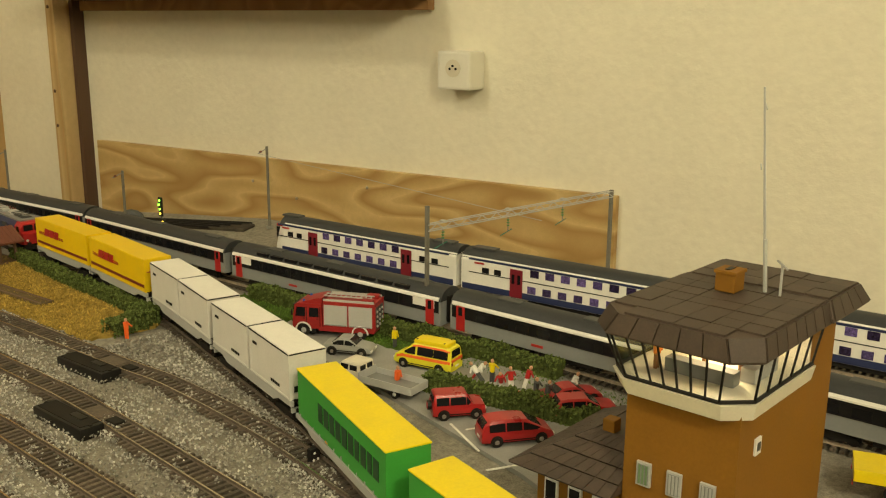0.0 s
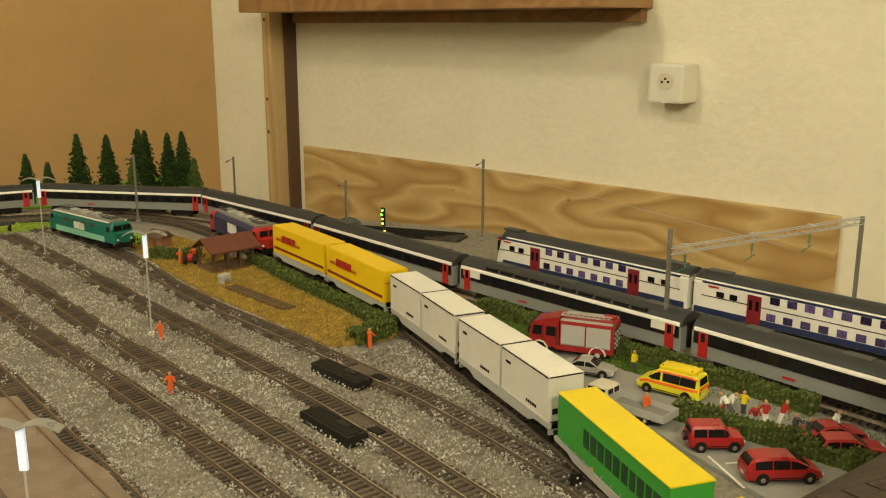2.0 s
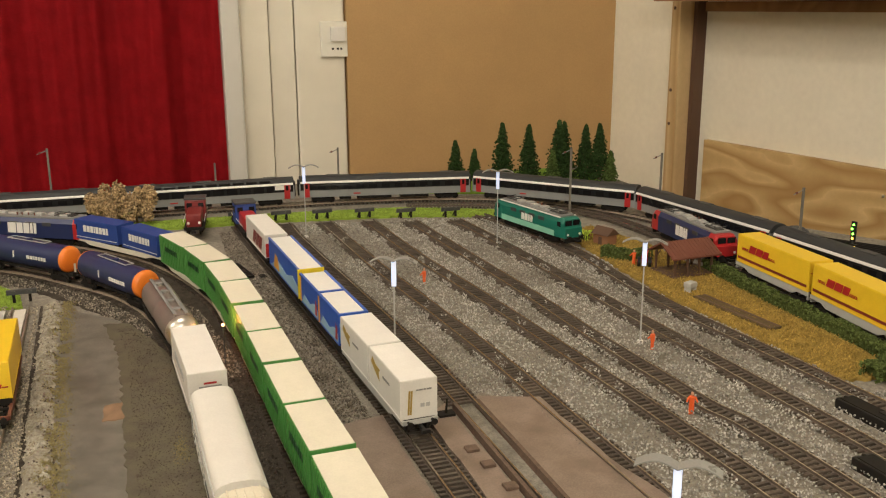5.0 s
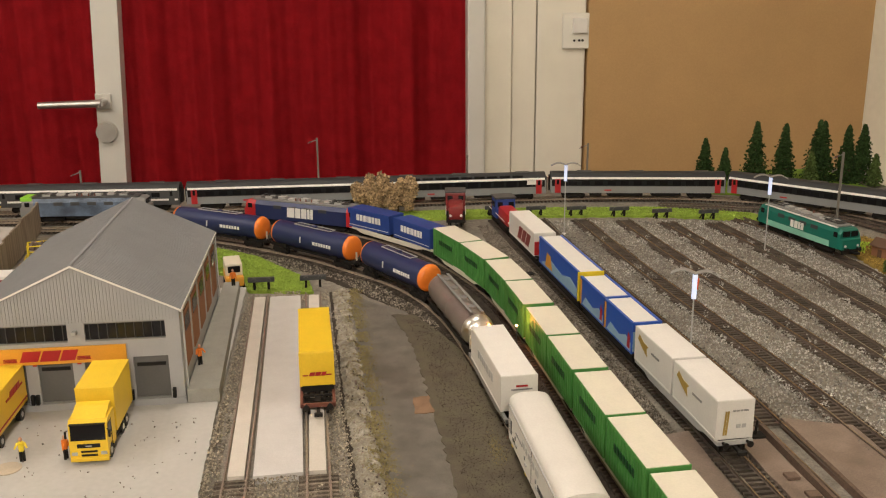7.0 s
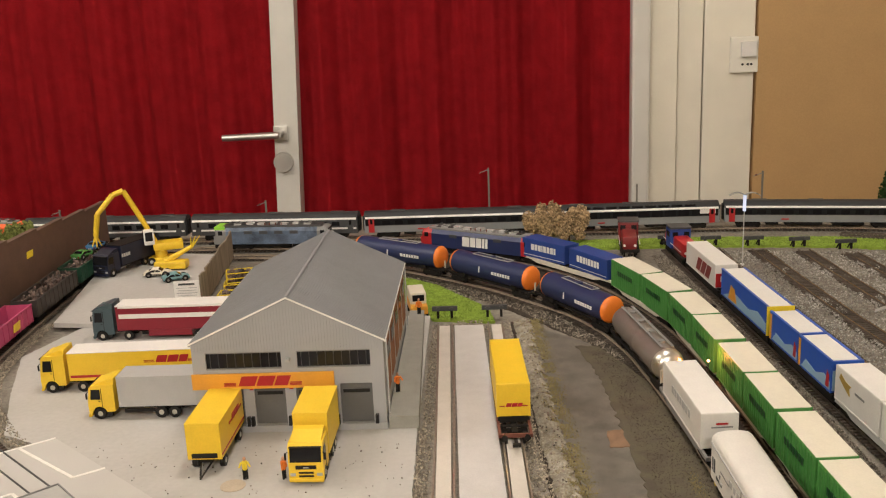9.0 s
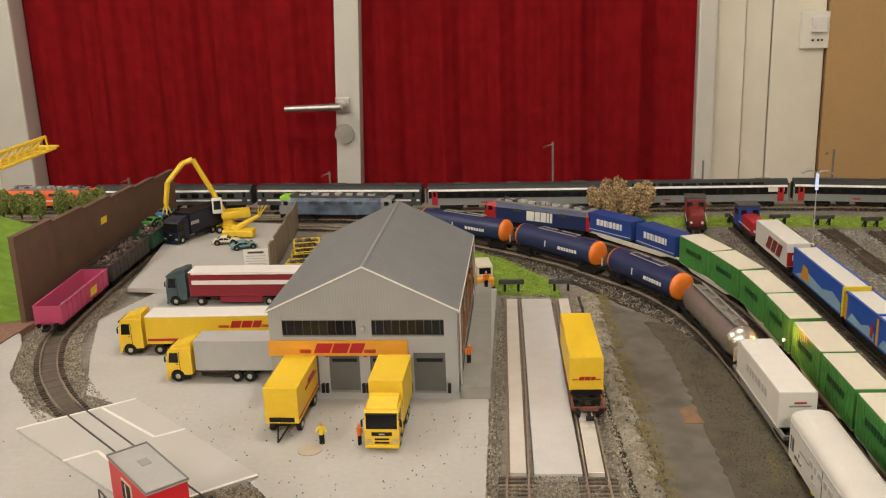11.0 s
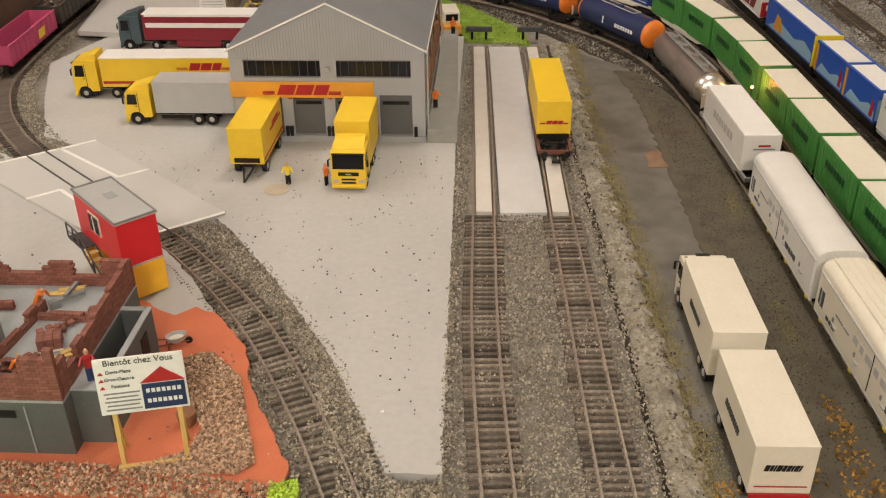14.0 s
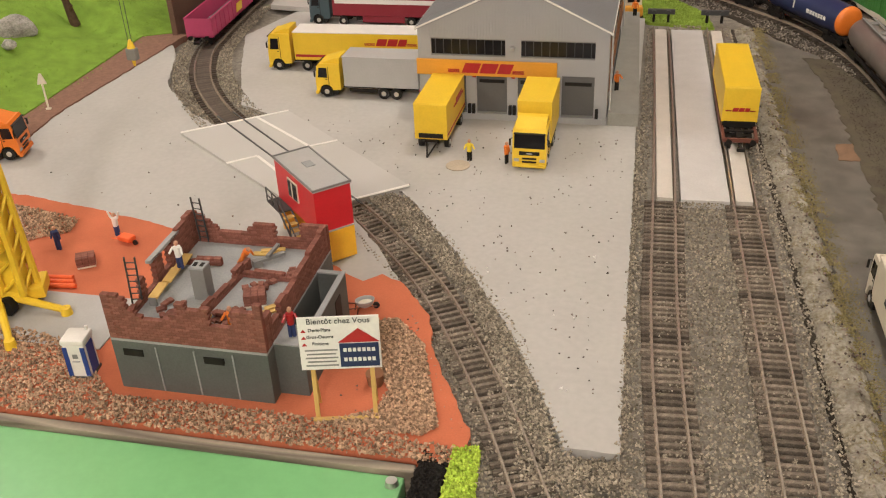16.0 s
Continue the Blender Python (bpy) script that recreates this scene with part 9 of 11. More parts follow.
part("hook_block", box(hk.x, hk.y, 0.116, 0.0085, 0.0060, 0.0095, 0.001), P_MGREY, cr)
part("hook_top", rod((hk.x, hk.y, 0.1208), (hk.x, hk.y, 0.1275), 0.0034, 0.0012, 10), P_YELLOW, cr)
part("hook", rod((hk.x, hk.y, 0.1110), (hk.x, hk.y, 0.1060), 0.0018, 0.0008, 8), P_YELLOW, cr)
slab("crane_plate", -0.455, -0.342, -0.262, -0.205, E0, E0 + 0.0008, P_LGREY, "grey concrete plate under the crane", "plate")
PX, PY = -0.427, -0.190
for k in range(3):
    pp = thing("pipe", pose(PX + 0.004 * k, PY - 0.005 * k, E0, 0, 0, 6), "orange drain pipe lying on the earth", "pipe", "orange pipes")
    part("tube", rod((-0.022, 0, 0.0018), (0.022, 0, 0.0018), 0.0018, n=12), P_FORANGE, pp, smooth=True)
wbo = thing("wheelbarrow", pose(-0.392, -0.133, E0, 0, 0, -15), "orange wheelbarrow tipped on the earth", "wheelbarrow")
part("tray", box(0, 0, 0.0045, 0.012, 0.008, 0.004, 0.0012), P_FORANGE, wbo)
part("wheel", rod((0.008, -0.0008, 0.002), (0.008, 0.0008, 0.002), 0.002, n=12), P_BLACK, wbo)
for sg in (-1, 1):
    part("handle", rod((0, sg * 0.003, 0.004), (-0.011, sg * 0.0042, 0.004), 0.0005, n=6), P_FORANGE, wbo)
ol = lorry(pose(-0.611, -0.004, 0.001, 0, 0, 14), "orange lorry parked at the edge of the path", 0.085, P_ORANGE, P_ORANGE, P_ORANGE, box_top=0.024)


# ---- figures: plain moulded shapes ----
def figure(m, label, shirt, legs, arms="down", group="model figures"):
    bm = bmesh.new()

    def done(i):
        for f in bm.faces:
            if f.index == -1 or f not in seen:
                f.material_index = i
                seen.add(f)
    seen = set()
    for sg in (-1, 1):
        cyl(bm, (sg * 0.0012, 0, 0), (sg * 0.0010, 0, 0.0092), 0.0011, 0.0013, 8)
    done(0)
    cyl(bm, (0, 0, 0.0088), (0, 0, 0.0160), 0.0021, 0.0025, 10)
    for sg in (-1, 1):
        e = {"down": (sg * 0.0038, -0.0008, 0.0095), "up": (sg * 0.0046, 0, 0.0212), "out": (sg * 0.0045, -0.0030, 0.0120)}[arms]
        cyl(bm, (sg * 0.0026, 0, 0.0155), e, 0.0009, 0.0007, 7)
    done(1)
    ball(bm, (0, 0, 0.0185), 0.0016, 8, (0.9, 1, 1.15))
    done(2)
    me = mesh_of("figure", bm, legs)
    me.materials.append(shirt)
    me.materials.append(P_SKIN)
    return solid("figure", me, None, label, "figurine", group=group, m=m)


P_JEANS = paint("jeans_blue", (0.03, 0.05, 0.16), 0.7)
OR = "tiny plastic worker figurine in orange clothes"
for x, y in ((0.671, 0.100), (0.622, -0.045), (0.524, 0.393), (0.821, -0.058), (0.809, 0.378), (0.830, 0.382)):
    figure(pose(x, y, -0.006 if x < 0.8 else -0.0035, 0, 0, random.Random(x).uniform(0, 360)), OR, P_FORANGE, P_FORANGE, "out")
figure(pose(-0.160, 0.047, 0, 0, 0, 10), "tiny plastic figurine in a yellow jacket", P_LEMON, P_BLACK, "out")
figure(pose(-0.127, 0.046, 0, 0, 0, 70), "tiny plastic figurine in orange and black clothes", P_ORANGE, P_BLACK)
figure(pose(-0.042, 0.196, 0.0125, 0, 0, 30), "tiny plastic figurine in orange and black clothes", P_ORANGE, P_BLACK, "out")
figure(pose(-0.034, 0.440, 0.0125, 0, 0, 0), "tiny plastic figurine in orange and black clothes", P_ORANGE, P_BLACK)
figure(pose(-0.405, -0.124, E0, 0, 0, 0), "tiny plastic figurine with raised arms and blue trousers", P_WHITE2, P_JEANS, "up")
figure(pose(-0.2955, -0.2235, ZW + 0.006, 0, 0, 0), "tiny plastic builder figurine in a white shirt", P_WHITE2, P_JEANS, "out")
figure(pose(-0.2020, -0.274, 0.0373, 0, 0, 20), "tiny plastic builder figurine in red and jeans", P_RED, P_JEANS, "out")
figure(pose(-0.2365, -0.279, ZW, 0, 0, 0), "tiny plastic builder figurine in green trousers", P_ORANGE, P_GREEN, "out")
figure(pose(-0.2655, -0.2010, ZW - 0.0004, 40, 0, 60), "tiny plastic builder figurine in orange bending over the bricks", P_ORANGE, P_ORANGE, "out")
figure(pose(-0.440, -0.150, E0, 0, 0, 0), "tiny plastic figurine in blue by the crane", P_JEANS, P_JEANS)
figure(pose(0.975, -0.262, CP, 0, 0, 0), "tiny plastic fireman figurine with yellow helmet", P_LEMON, P_DGREY)
figure(pose(0.905, -0.335, CP, 0, 0, 0), "tiny plastic worker figurine in orange clothes", P_FORANGE, P_FORANGE)
for x, y, stoop, turn, top_, legs_, lb in ((0.963, -0.366, 38, 20, P_WHITE2, P_RED, "tiny plastic rescuer figurine bending down in white and red"), (0.967, -0.384, 0, 100, P_LEMON, P_DGREY, "tiny plastic fireman figurine in black and yellow"),
                                           (0.962, -0.379, 42, 190, P_WHITE2, P_DGREY, "tiny plastic rescuer figurine kneeling in white and black"), (0.961, -0.399, 30, -60, P_RED, P_WHITE2, "tiny plastic rescuer figurine in red vest and white trousers"),
                                           (0.962, -0.408, 12, 140, P_RED, P_WHITE2, "tiny plastic rescuer figurine in red vest and white trousers"), (0.973, -0.412, 20, 60, P_RED, P_WHITE2, "tiny plastic rescuer figurine in red vest and white trousers"),
                                           (0.959, -0.434, 5, 0, P_DGREY, P_DGREY, "tiny plastic figurine in dark clothes"), (0.957, -0.445, 15, 80, P_DGREY, P_DGREY, "tiny plastic figurine in dark clothes"), (0.990, -0.444, 25, 30, P_WHITE2, P_RED, "tiny plastic rescuer figurine bending down in white and red")):
    figure(pose(x, y, -0.0016, stoop, 0, turn), lb, top_, legs_, "out")
st_ = thing("stretcher", pose(0.955, -0.422, -0.0016, 0, 0, 25), "orange stretcher lying on the grey path", "stretcher")
part("mat", box(0, 0, 0.0014, 0.020, 0.0065, 0.0012, 0.0004), P_FORANGE, st_)
for y in (-0.0034, 0.0034):
    part("pole", rod((-0.013, y, 0.0010), (0.013, y, 0.0010), 0.0005, n=6), P_LGREY, st_)
for x, y, sh in ((0.838, -0.603, P_ORANGE), (0.856, -0.644, P_SKY), (0.858, -0.622, P_TAN)):
    figure(pose(x, y, ZB + 0.0073), "tiny plastic figurine inside the signal cabin", sh, P_TAN)


# ---- masts, lamps, signals ----
def yard_lamp(m, h, label="slim white yard lamp with two curved wings"):
    l = thing("yard_lamp", m, label, "lamp", "yard lamps")
    part("base", rod((0, 0, -0.006), (0, 0, -0.003), 0.0032, n=12), P_WHITE2, l)
    part("pole", rod((0, 0, -0.004), (0, 0, h - 0.004), 0.0009, 0.0007, 10), P_LGREY, l, smooth=True)
    part("lantern", box(0, 0, h - 0.012, 0.0044, 0.0030, 0.024, 0.0005), P_COOL, l)
    for sg in (-1, 1):
        rings = []
        for k in range(6):
            x = sg * k * 0.0044
            z = h + 0.0040 * math.sin(k / 5 * 3.1) - 0.0003 * k
            rings.append([(x, -0.0045, z), (x, 0.0045, z), (x, 0.0045, z + 0.0007), (x, -0.0045, z + 0.0007)])
        part("wing", loft(bmesh.new(), rings), P_WING, l, "curved reflector wing", True)
    return l


yl = yard_lamp(pose(0.669, 0.120, 0, 0, 0, -35), 0.100)
for x, y, r in ((0.414, 0.135, -25), (0.444, -0.296, -38), (0.682, 0.545, -20), (0.430, 0.680, -10)):
    copy_thing(yl, pose(x, y, 0, 0, 0, r))


def mast(m, h, label="grey steel catenary mast", arm=True, lattice=False):
    p = thing("catenary_mast", m, label, "mast", "catenary masts")
    part("foot", box(0, 0, -0.004, 0.007, 0.007, 0.004), M_CONC, p)
    part("post", box(0, 0, h / 2 - 0.003, 0.0030, 0.0026, h), P_MAST, p)
    if arm:
        part("bracket", rod((0, 0, h - 0.006), (-0.016, 0, h - 0.012), 0.0007, n=6), P_MGREY, p)
        part("insulator", rod((-0.010, 0, h - 0.0095), (-0.013, 0, h - 0.0105), 0.0016, n=8), P_BROWN, p)
    return p


mast(pose(0.064, 0.960, 0), 0.110)
mast(pose(1.225, 0.245, 0), 0.118)
mast(pose(1.072, 0.380, 0), 0.085)
mast(pose(0.868, 0.690, 0), 0.108)
mast(pose(1.055, 0.720, 0), 0.085)
mast(pose(0.545, 0.975, 0), 0.085)
mast(pose(-0.34, 0.99, 0), 0.060)
mast(pose(0.33, 1.0, 0), 0.065, arm=False)
mast(pose(-0.72, 0.99, 0), 0.055)
mast(pose(-0.95, 0.90, 0), 0.085)
# portal across the two main tracks
po = thing("catenary_portal", pose(0, 0, 0), "grey steel catenary portal with a lattice beam", "mast", "catenary masts")
A_, B_ = Vector((1.026, -0.255, 0)), Vector((1.213, -0.339, 0))
for q, h in ((A_, 0.124), (B_, 0.126)):
    part("post", box(q.x, q.y, h / 2 - 0.004, 0.0036, 0.0030, h + 0.004), P_MAST, po)
a0, b0 = A_ + Vector((0, 0, 0.098)), B_ + Vector((0, 0, 0.117))
for dz in (0, 0.006):
    for off in (-0.0025, 0.0025):
        part("beam_chord", rod(a0 + Vector((off * 0.5, off, dz)), b0 + Vector((off * 0.5, off, dz)), 0.00055, n=5), P_LGREY, po)
for k in range(26):
    p0, p1 = a0.lerp(b0, k / 26), a0.lerp(b0, (k + 1) / 26)
    part("beam_brace", rod(p0 + Vector((0, -0.0025, 0.006 * (k % 2))), p1 + Vector((0, -0.0025, 0.006 * ((k + 1) % 2))), 0.00045, n=4), P_LGREY, po)
for f in (0.08, 0.42, 0.72):
    p = a0.lerp(b0, f)
    part("hanger", rod(p, p + Vector((0, 0, -0.016)), 0.0006, n=6), P_MGREY, po)
    part("steady_arm", rod(p + Vector((-0.012, 0.0, -0.018)), p + Vector((0.006, 0, -0.014)), 0.0005, n=6), P_TURQ, po)
    for dz_ in (0.0035, 0.0062, 0.0089):
        part("insulator", rod(p + Vector((0, 0, -dz_)), p + Vector((0, 0, -dz_ - 0.0011)), 0.0018, 0.0012, n=8), P_GREEN, po)
    part("clamp", box(p.x, p.y, p.z + 0.0068, 0.0050, 0.0050, 0.0022, 0.0005), P_LGREY, po)
# wire along the outer track
wi = thing("contact_wire", pose(0, 0, 0), "thin grey overhead wire between masts", "wire")
for a, b in (((1.209, 0.245, 0.106), (1.14, -0.305, 0.098)),):
    part("wire", rod(a, b, 0.00035, n=4), P_LGREY, wi)
sgn = thing("signal", pose(1.062, 0.268, 0), "slim dark colour-light signal showing green lamps", "signal")
part("post", rod((0, 0, -0.005), (0, 0, 0.050), 0.0010, n=8), P_DGREY, sgn)
part("head", box(0, 0, 0.046, 0.003, 0.0075, 0.026, 0.0006), P_BLACK, sgn)
part("lower_head", box(0, -0.003, 0.024, 0.003, 0.011, 0.012, 0.0006), P_BLACK, sgn)
for z, y, mm_ in ((0.055, -0.001, M_SIGG), (0.049, 0.001, M_SIGG), (0.043, -0.001, M_SIGG), (0.037, -0.001, M_SIGY), (0.0265, -0.006, M_SIGY), (0.0215, 0.001, M_SIGY)):
    part("signal_lamp", rod((-0.0015, y, z), (-0.0026, y, z), 0.0015, n=10), mm_, sgn)
ds = thing("dwarf_signal", pose(0.7745, -0.383, 0), "small black dwarf signal with three pale lamps", "signal")
part("case", prism(bmesh.new(), [(-0.004, -0.006), (0.004, -0.006), (0.004, 0.0035), (0.0015, 0.006), (-0.004, 0.006)], "y", -0.002, 0.002), P_BLACK, ds)
for x, z in ((-0.002, -0.002), (0.002, -0.002), (-0.001, 0.003)):
    part("lens", rod((x, -0.002, z), (x, -0.0025, z), 0.0009, n=8), P_WHITE2, ds)


# point machines
def point_box(m, label="black plastic point motor box beside the turnout"):
    b = thing("point_motor", m, label, "point motor", "point motors")
    case = part("case", box(0, 0, -0.0010, 0.069, 0.0195, 0.0098, 0.0018), P_BLACK, b, smooth=True)
    part("lid", box(0, 0, 0.0041, 0.062, 0.0150, 0.0008, 0.0003), P_UNDER, case)
    part("lid_boss", box(0.012, 0.002, 0.0048, 0.016, 0.0060, 0.0012, 0.0005), P_BLACK, case)
    for x in (-0.032, 0.032):
        part("screw_lug", rod((x, 0, 0.0034), (x, 0, 0.0046), 0.0016, n=10), P_UNDER, case)
    part("tie_plate", box(0.004, 0.0225, -0.0012, 0.024, 0.0142, 0.0016, 0.0002), M_SLEEPER, b, "rust brown plate between the rails")
    part("throw_cover", box(0.029, 0.0215, -0.0010, 0.013, 0.0090, 0.0026, 0.0008), P_UNDER, b)
    part("throw_bar", box(0.036, 0.0150, -0.0030, 0.003, 0.026, 0.0014), P_UNDER, b)
    return b


pb = point_box(pose(0.7570, -0.107, -0.001, 0, 0, -86))
copy_thing(pb, pose(0.6920, -0.199, -0.001, 0, 0, -88))
copy_thing(pb, pose(0.312, 0.515, -0.004, 0, 0, -80))


# ---- hut, bench, slab ----
hu = thing("open_shelter", pose(0.852, 0.328, -0.0035, 0, 0, -86), "brown timber open shelter with a tiled roof", "shelter")
part("floor", box(0, 0, 0.001, 0.050, 0.066, 0.002), P_WOODD, hu)
for x in (-0.020, 0.020):
    for y in (-0.028, -0.009, 0.009, 0.028):
        p = part("post", box(x, y, 0.014, 0.0024, 0.0024, 0.026), P_WOODD, hu)
    for y in (-0.022, 0.004):
        part("brace", rod((x, y, 0.026), (x, y - 0.006, 0.018), 0.0008, n=6), P_WOODD, hu)
for sg in (-1, 1):
    part("roof_slope", prism(bmesh.new(), [(sg * 0.028, 0.0245), (0, 0.040), (0, 0.042), (sg * 0.028, 0.0265)], "y", -0.037, 0.037), P_BROWN, hu, "brown corrugated roof slope")
    for k in range(14):
        y = -0.0345 + k * 0.0053
        part("roof_rib", prism(bmesh.new(), [(sg * 0.0282, 0.0265), (0, 0.0420), (0, 0.0426), (sg * 0.0282, 0.0271)], "y", y - 0.0009, y + 0.0009), P_BROWN, hu)
cs_ = thing("concrete_beam", pose(0.815, 0.165, -0.0035, 0, 0, 95), "mossy brown track panel lying in the grass", "slab")
part("slab", box(0, 0, 0.0012, 0.125, 0.018, 0.0026, 0.0005), P_SLATE, cs_)
for y in (-0.0060, 0.0060):
    part("groove", box(0, y, 0.0027, 0.123, 0.0022, 0.0006), P_WOODD, cs_)
tk = thing("grey_tank", pose(0.812, 0.250, -0.0035, 0, 0, 20), "small light grey trough on legs", "trough")
part("trough", box(0, 0, 0.0085, 0.014, 0.011, 0.007, 0.002), P_LGREY, tk)
for x in (-0.005, 0.005):
    part("leg", box(x, 0, 0.0025, 0.002, 0.009, 0.005), P_LGREY, tk)
qd = thing("farm_tractor", pose(0.820, 0.370, -0.0035, 0, 0, 60), "small dark tractor with red parts", "tractor")
part("body", box(0, 0, 0.009, 0.020, 0.008, 0.007, 0.002), P_RED, qd)
for x, r in ((-0.007, 0.0065), (0.008, 0.004)):
    for sg in (-1, 1):
        wheel(qd, x, sg * 0.007, r, 0.004, P_RED)
cot = thing("small_hut", pose(0.826, 0.490, -0.0035, 0, 0, -70), "little orange-brown hut with a dark roof", "hut")
part("wall", box(0, 0, 0.008, 0.026, 0.020, 0.016), P_TAN, cot)
part("roof", prism(bmesh.new(), [(-0.013, 0.015), (0.013, 0.015), (0, 0.025)], "x", -0.016, 0.016), P_WOODD, cot)
part("door", box(0, -0.0103, 0.006, 0.006, 0.0008, 0.011), P_WOODD, cot)
# rubble heap behind the coaches
rb = thing("rail_heap", pose(1.150, 0.36, -0.0065, 0, 0, 118), "flat grey heap of rails and plaster on the baseboard", "heap")
part("base", box(0, 0, 0.002, 0.22, 0.040, 0.004, 0.001), M_DARKBED, rb)
for k in range(5):
    part("rail_piece", box(-0.02 + 0.012 * k, -0.015 + 0.008 * k, 0.0052, 0.17, 0.0020, 0.0025, rz=4 - 2 * k), P_UNDER, rb)
part("lump", ball(bmesh.new(), (0.085, -0.005, 0.006), 0.016, 10, (1.3, 0.5, 0.8)), P_DGREY, rb)
# camper van behind the warehouse
cv = thing("camper_van", pose(-0.040, 0.500, G, 0, 0, -80), "white and orange camper van on the grass", "van")
part("lower_body", box(0, 0, 0.012, 0.050, 0.022, 0.012, 0.002), P_AMBER, cv)
part("upper_body", box(-0.004, 0, 0.025, 0.040, 0.021, 0.016, 0.002), P_OFFW, cv)
part("rear_window", box(0.0163, 0, 0.026, 0.001, 0.015, 0.008), P_GLASSD, cv)
for x in (-0.015, 0.015):
    for sg in (-1, 1):
        wheel(cv, x, sg * 0.0105, 0.004, 0.003)

# pit floor details
for x, y in ((0.421, -0.055), (0.424, -0.082), (0.427, -0.118), (0.418, -0.155)):
    solid("floor_stud", box(x, y, -0.0003, 0.010, 0.009, 0.0024, 0.0005), P_RUST, "rusty square stud on the loading floor", "stud", group="floor studs")
lv = thing("hand_lever", pose(0.423, 0.012, -0.0015), "small dark point lever on the floor", "lever")
part("base", box(0, 0, 0.001, 0.014, 0.010, 0.002), P_UNDER, lv)
part("lever", rod((0, 0, 0.001), (0.001, 0, 0.014), 0.0012, 0.0008, 8), P_UNDER, lv)
for x in (0.4365, 0.4575):
    slab("pit_edge", x - 0.0016, x + 0.0016, -1.1, 0.03, G, 0.0004, P_RUST, "rusty steel edge along the sunken track", "edge")
mh = thing("manhole", pose(-0.168, 0.035, 0), "tan round manhole cover in the yard", "manhole")
part("cover", rod((0, 0, 0), (0, 0, 0.0006), 0.0105, n=24), P_MANH, mh)


# ---- loose material: stones, leaves, fibres ----
def scatter(name, pos, size, material, label, category, parent=None, shape="rock", seed=0, flat=1.0, kind="stuff"):
    """Many small pieces in one mesh: four- to six-cornered lumps or leaves."""
    r = np.random.RandomState(seed)
    n = len(pos)
    if shape == "rock":
        base = np.array([(1, 0, 0), (-0.5, 0.87, 0), (-0.5, -0.87, 0), (0.1, 0.1, 0.9), (0, 0, -0.8)])
        faces = np.array([(0, 1, 3), (1, 2, 3), (2, 0, 3), (1, 0, 4), (2, 1, 4), (0, 2, 4)])
    else:
        base = np.array([(-0.5, -1, 0), (0.5, -1, 0), (0.0, 1, 0.25)])
        faces = np.array([(0, 1, 2)])
    k = len(base)
    q = r.normal(size=(n, 4))
    if shape == "blade":
        q[:, 0], q[:, 3] = 1.0, r.uniform(-1, 1, n)
        q[:, 1], q[:, 2] = r.uniform(0.4, 1.0, n), r.uniform(-0.5, 0.5, n)
    q /= np.linalg.norm(q, axis=1)[:, None]
    w, x, y, z = q.T
    R = np.stack([np.stack([1 - 2 * (y * y + z * z), 2 * (x * y - w * z), 2 * (x * z + w * y)], -1),
                  np.stack([2 * (x * y + w * z), 1 - 2 * (x * x + z * z), 2 * (y * z - w * x)], -1),
                  np.stack([2 * (x * z - w * y), 2 * (y * z + w * x), 1 - 2 * (x * x + y * y)], -1)], 1)
    s = size * r.uniform(0.55, 1.35, (n, 1, 1)) * (1 + 0.3 * r.uniform(-1, 1, (n, k, 1)))
    v = np.einsum("nij,kj->nki", R, base) * s
    v[:, :, 2] *= flat
    v += np.asarray(pos)[:, None, :]
    f = (faces[None] + (np.arange(n) * k)[:, None, None]).reshape(-1, 3)
    me = bpy.data.meshes.new(name)
    me.from_pydata(v.reshape(-1, 3).tolist(), [], f.tolist())
    me.materials.append(material)
    ob = new(name, me)
    if parent is not None:
        ob.parent = parent
        return tagged(ob, kind=kind)
    return tagged(ob, label, category, kind=kind)


def inside(poly, x, y):
    res = np.zeros(len(x), bool)
    n = len(poly)
    for a in range(n):
        (x0, y0), (x1, y1) = poly[a], poly[(a + 1) % n]
        hit = ((y0 > y) != (y1 > y)) & (x < (x1 - x0) * (y - y0) / (y1 - y0 + 1e-12) + x0)
        res ^= hit
    return res


def fill(poly, n, z, seed, spread=0.0):
    r = np.random.RandomState(seed)
    P = np.array(poly)
    lo, hi = P.min(0), P.max(0)
    out = np.zeros((0, 2))
    while len(out) < n:
        c = r.uniform(lo, hi, (n * 2, 2))
        out = np.vstack([out, c[inside(poly, c[:, 0], c[:, 1])]])
    out = out[:n]
    return np.column_stack([out, z + r.uniform(-spread, spread, n)])


def clear_of(pos, lines, half):
    """Leaves out what would lie on the rails or in the running channels."""
    keep = np.ones(len(pos), bool)
    for ln in lines:
        c = np.array(curve_pts(ln, 0.01))
        d = np.hypot(pos[:, None, 0] - c[None, :, 0], pos[:, None, 1] - c[None, :, 1]).min(1)
        keep &= ~((abs(d - 0.0086) < half))
    return pos[keep]


def noise_mask(v):
    return np.sin(v * 37) + 0.7 * np.sin(v * 91 + 1.0) + 0.3


LOAD_A = [(0.045, -0.62), (0.0265, -0.42), (0.0185, -0.32), (0.0125, -0.229), (0.009, -0.136), (0.0075, -0.014), (0.004, 0.20), (-0.0025, 0.44)]
LOAD_B = [(0.095, -0.62), (0.084, -0.42), (0.0795, -0.312), (0.076, -0.22), (0.0735, -0.128), (0.0695, -0.006), (0.065, 0.20), (0.0595, 0.44)]
CURVE = [(-0.005, -0.5), (-0.035, -0.39), (-0.060, -0.325), (-0.094, -0.250), (-0.147, -0.157), (-0.215, -0.072), (-0.262, -0.027)]
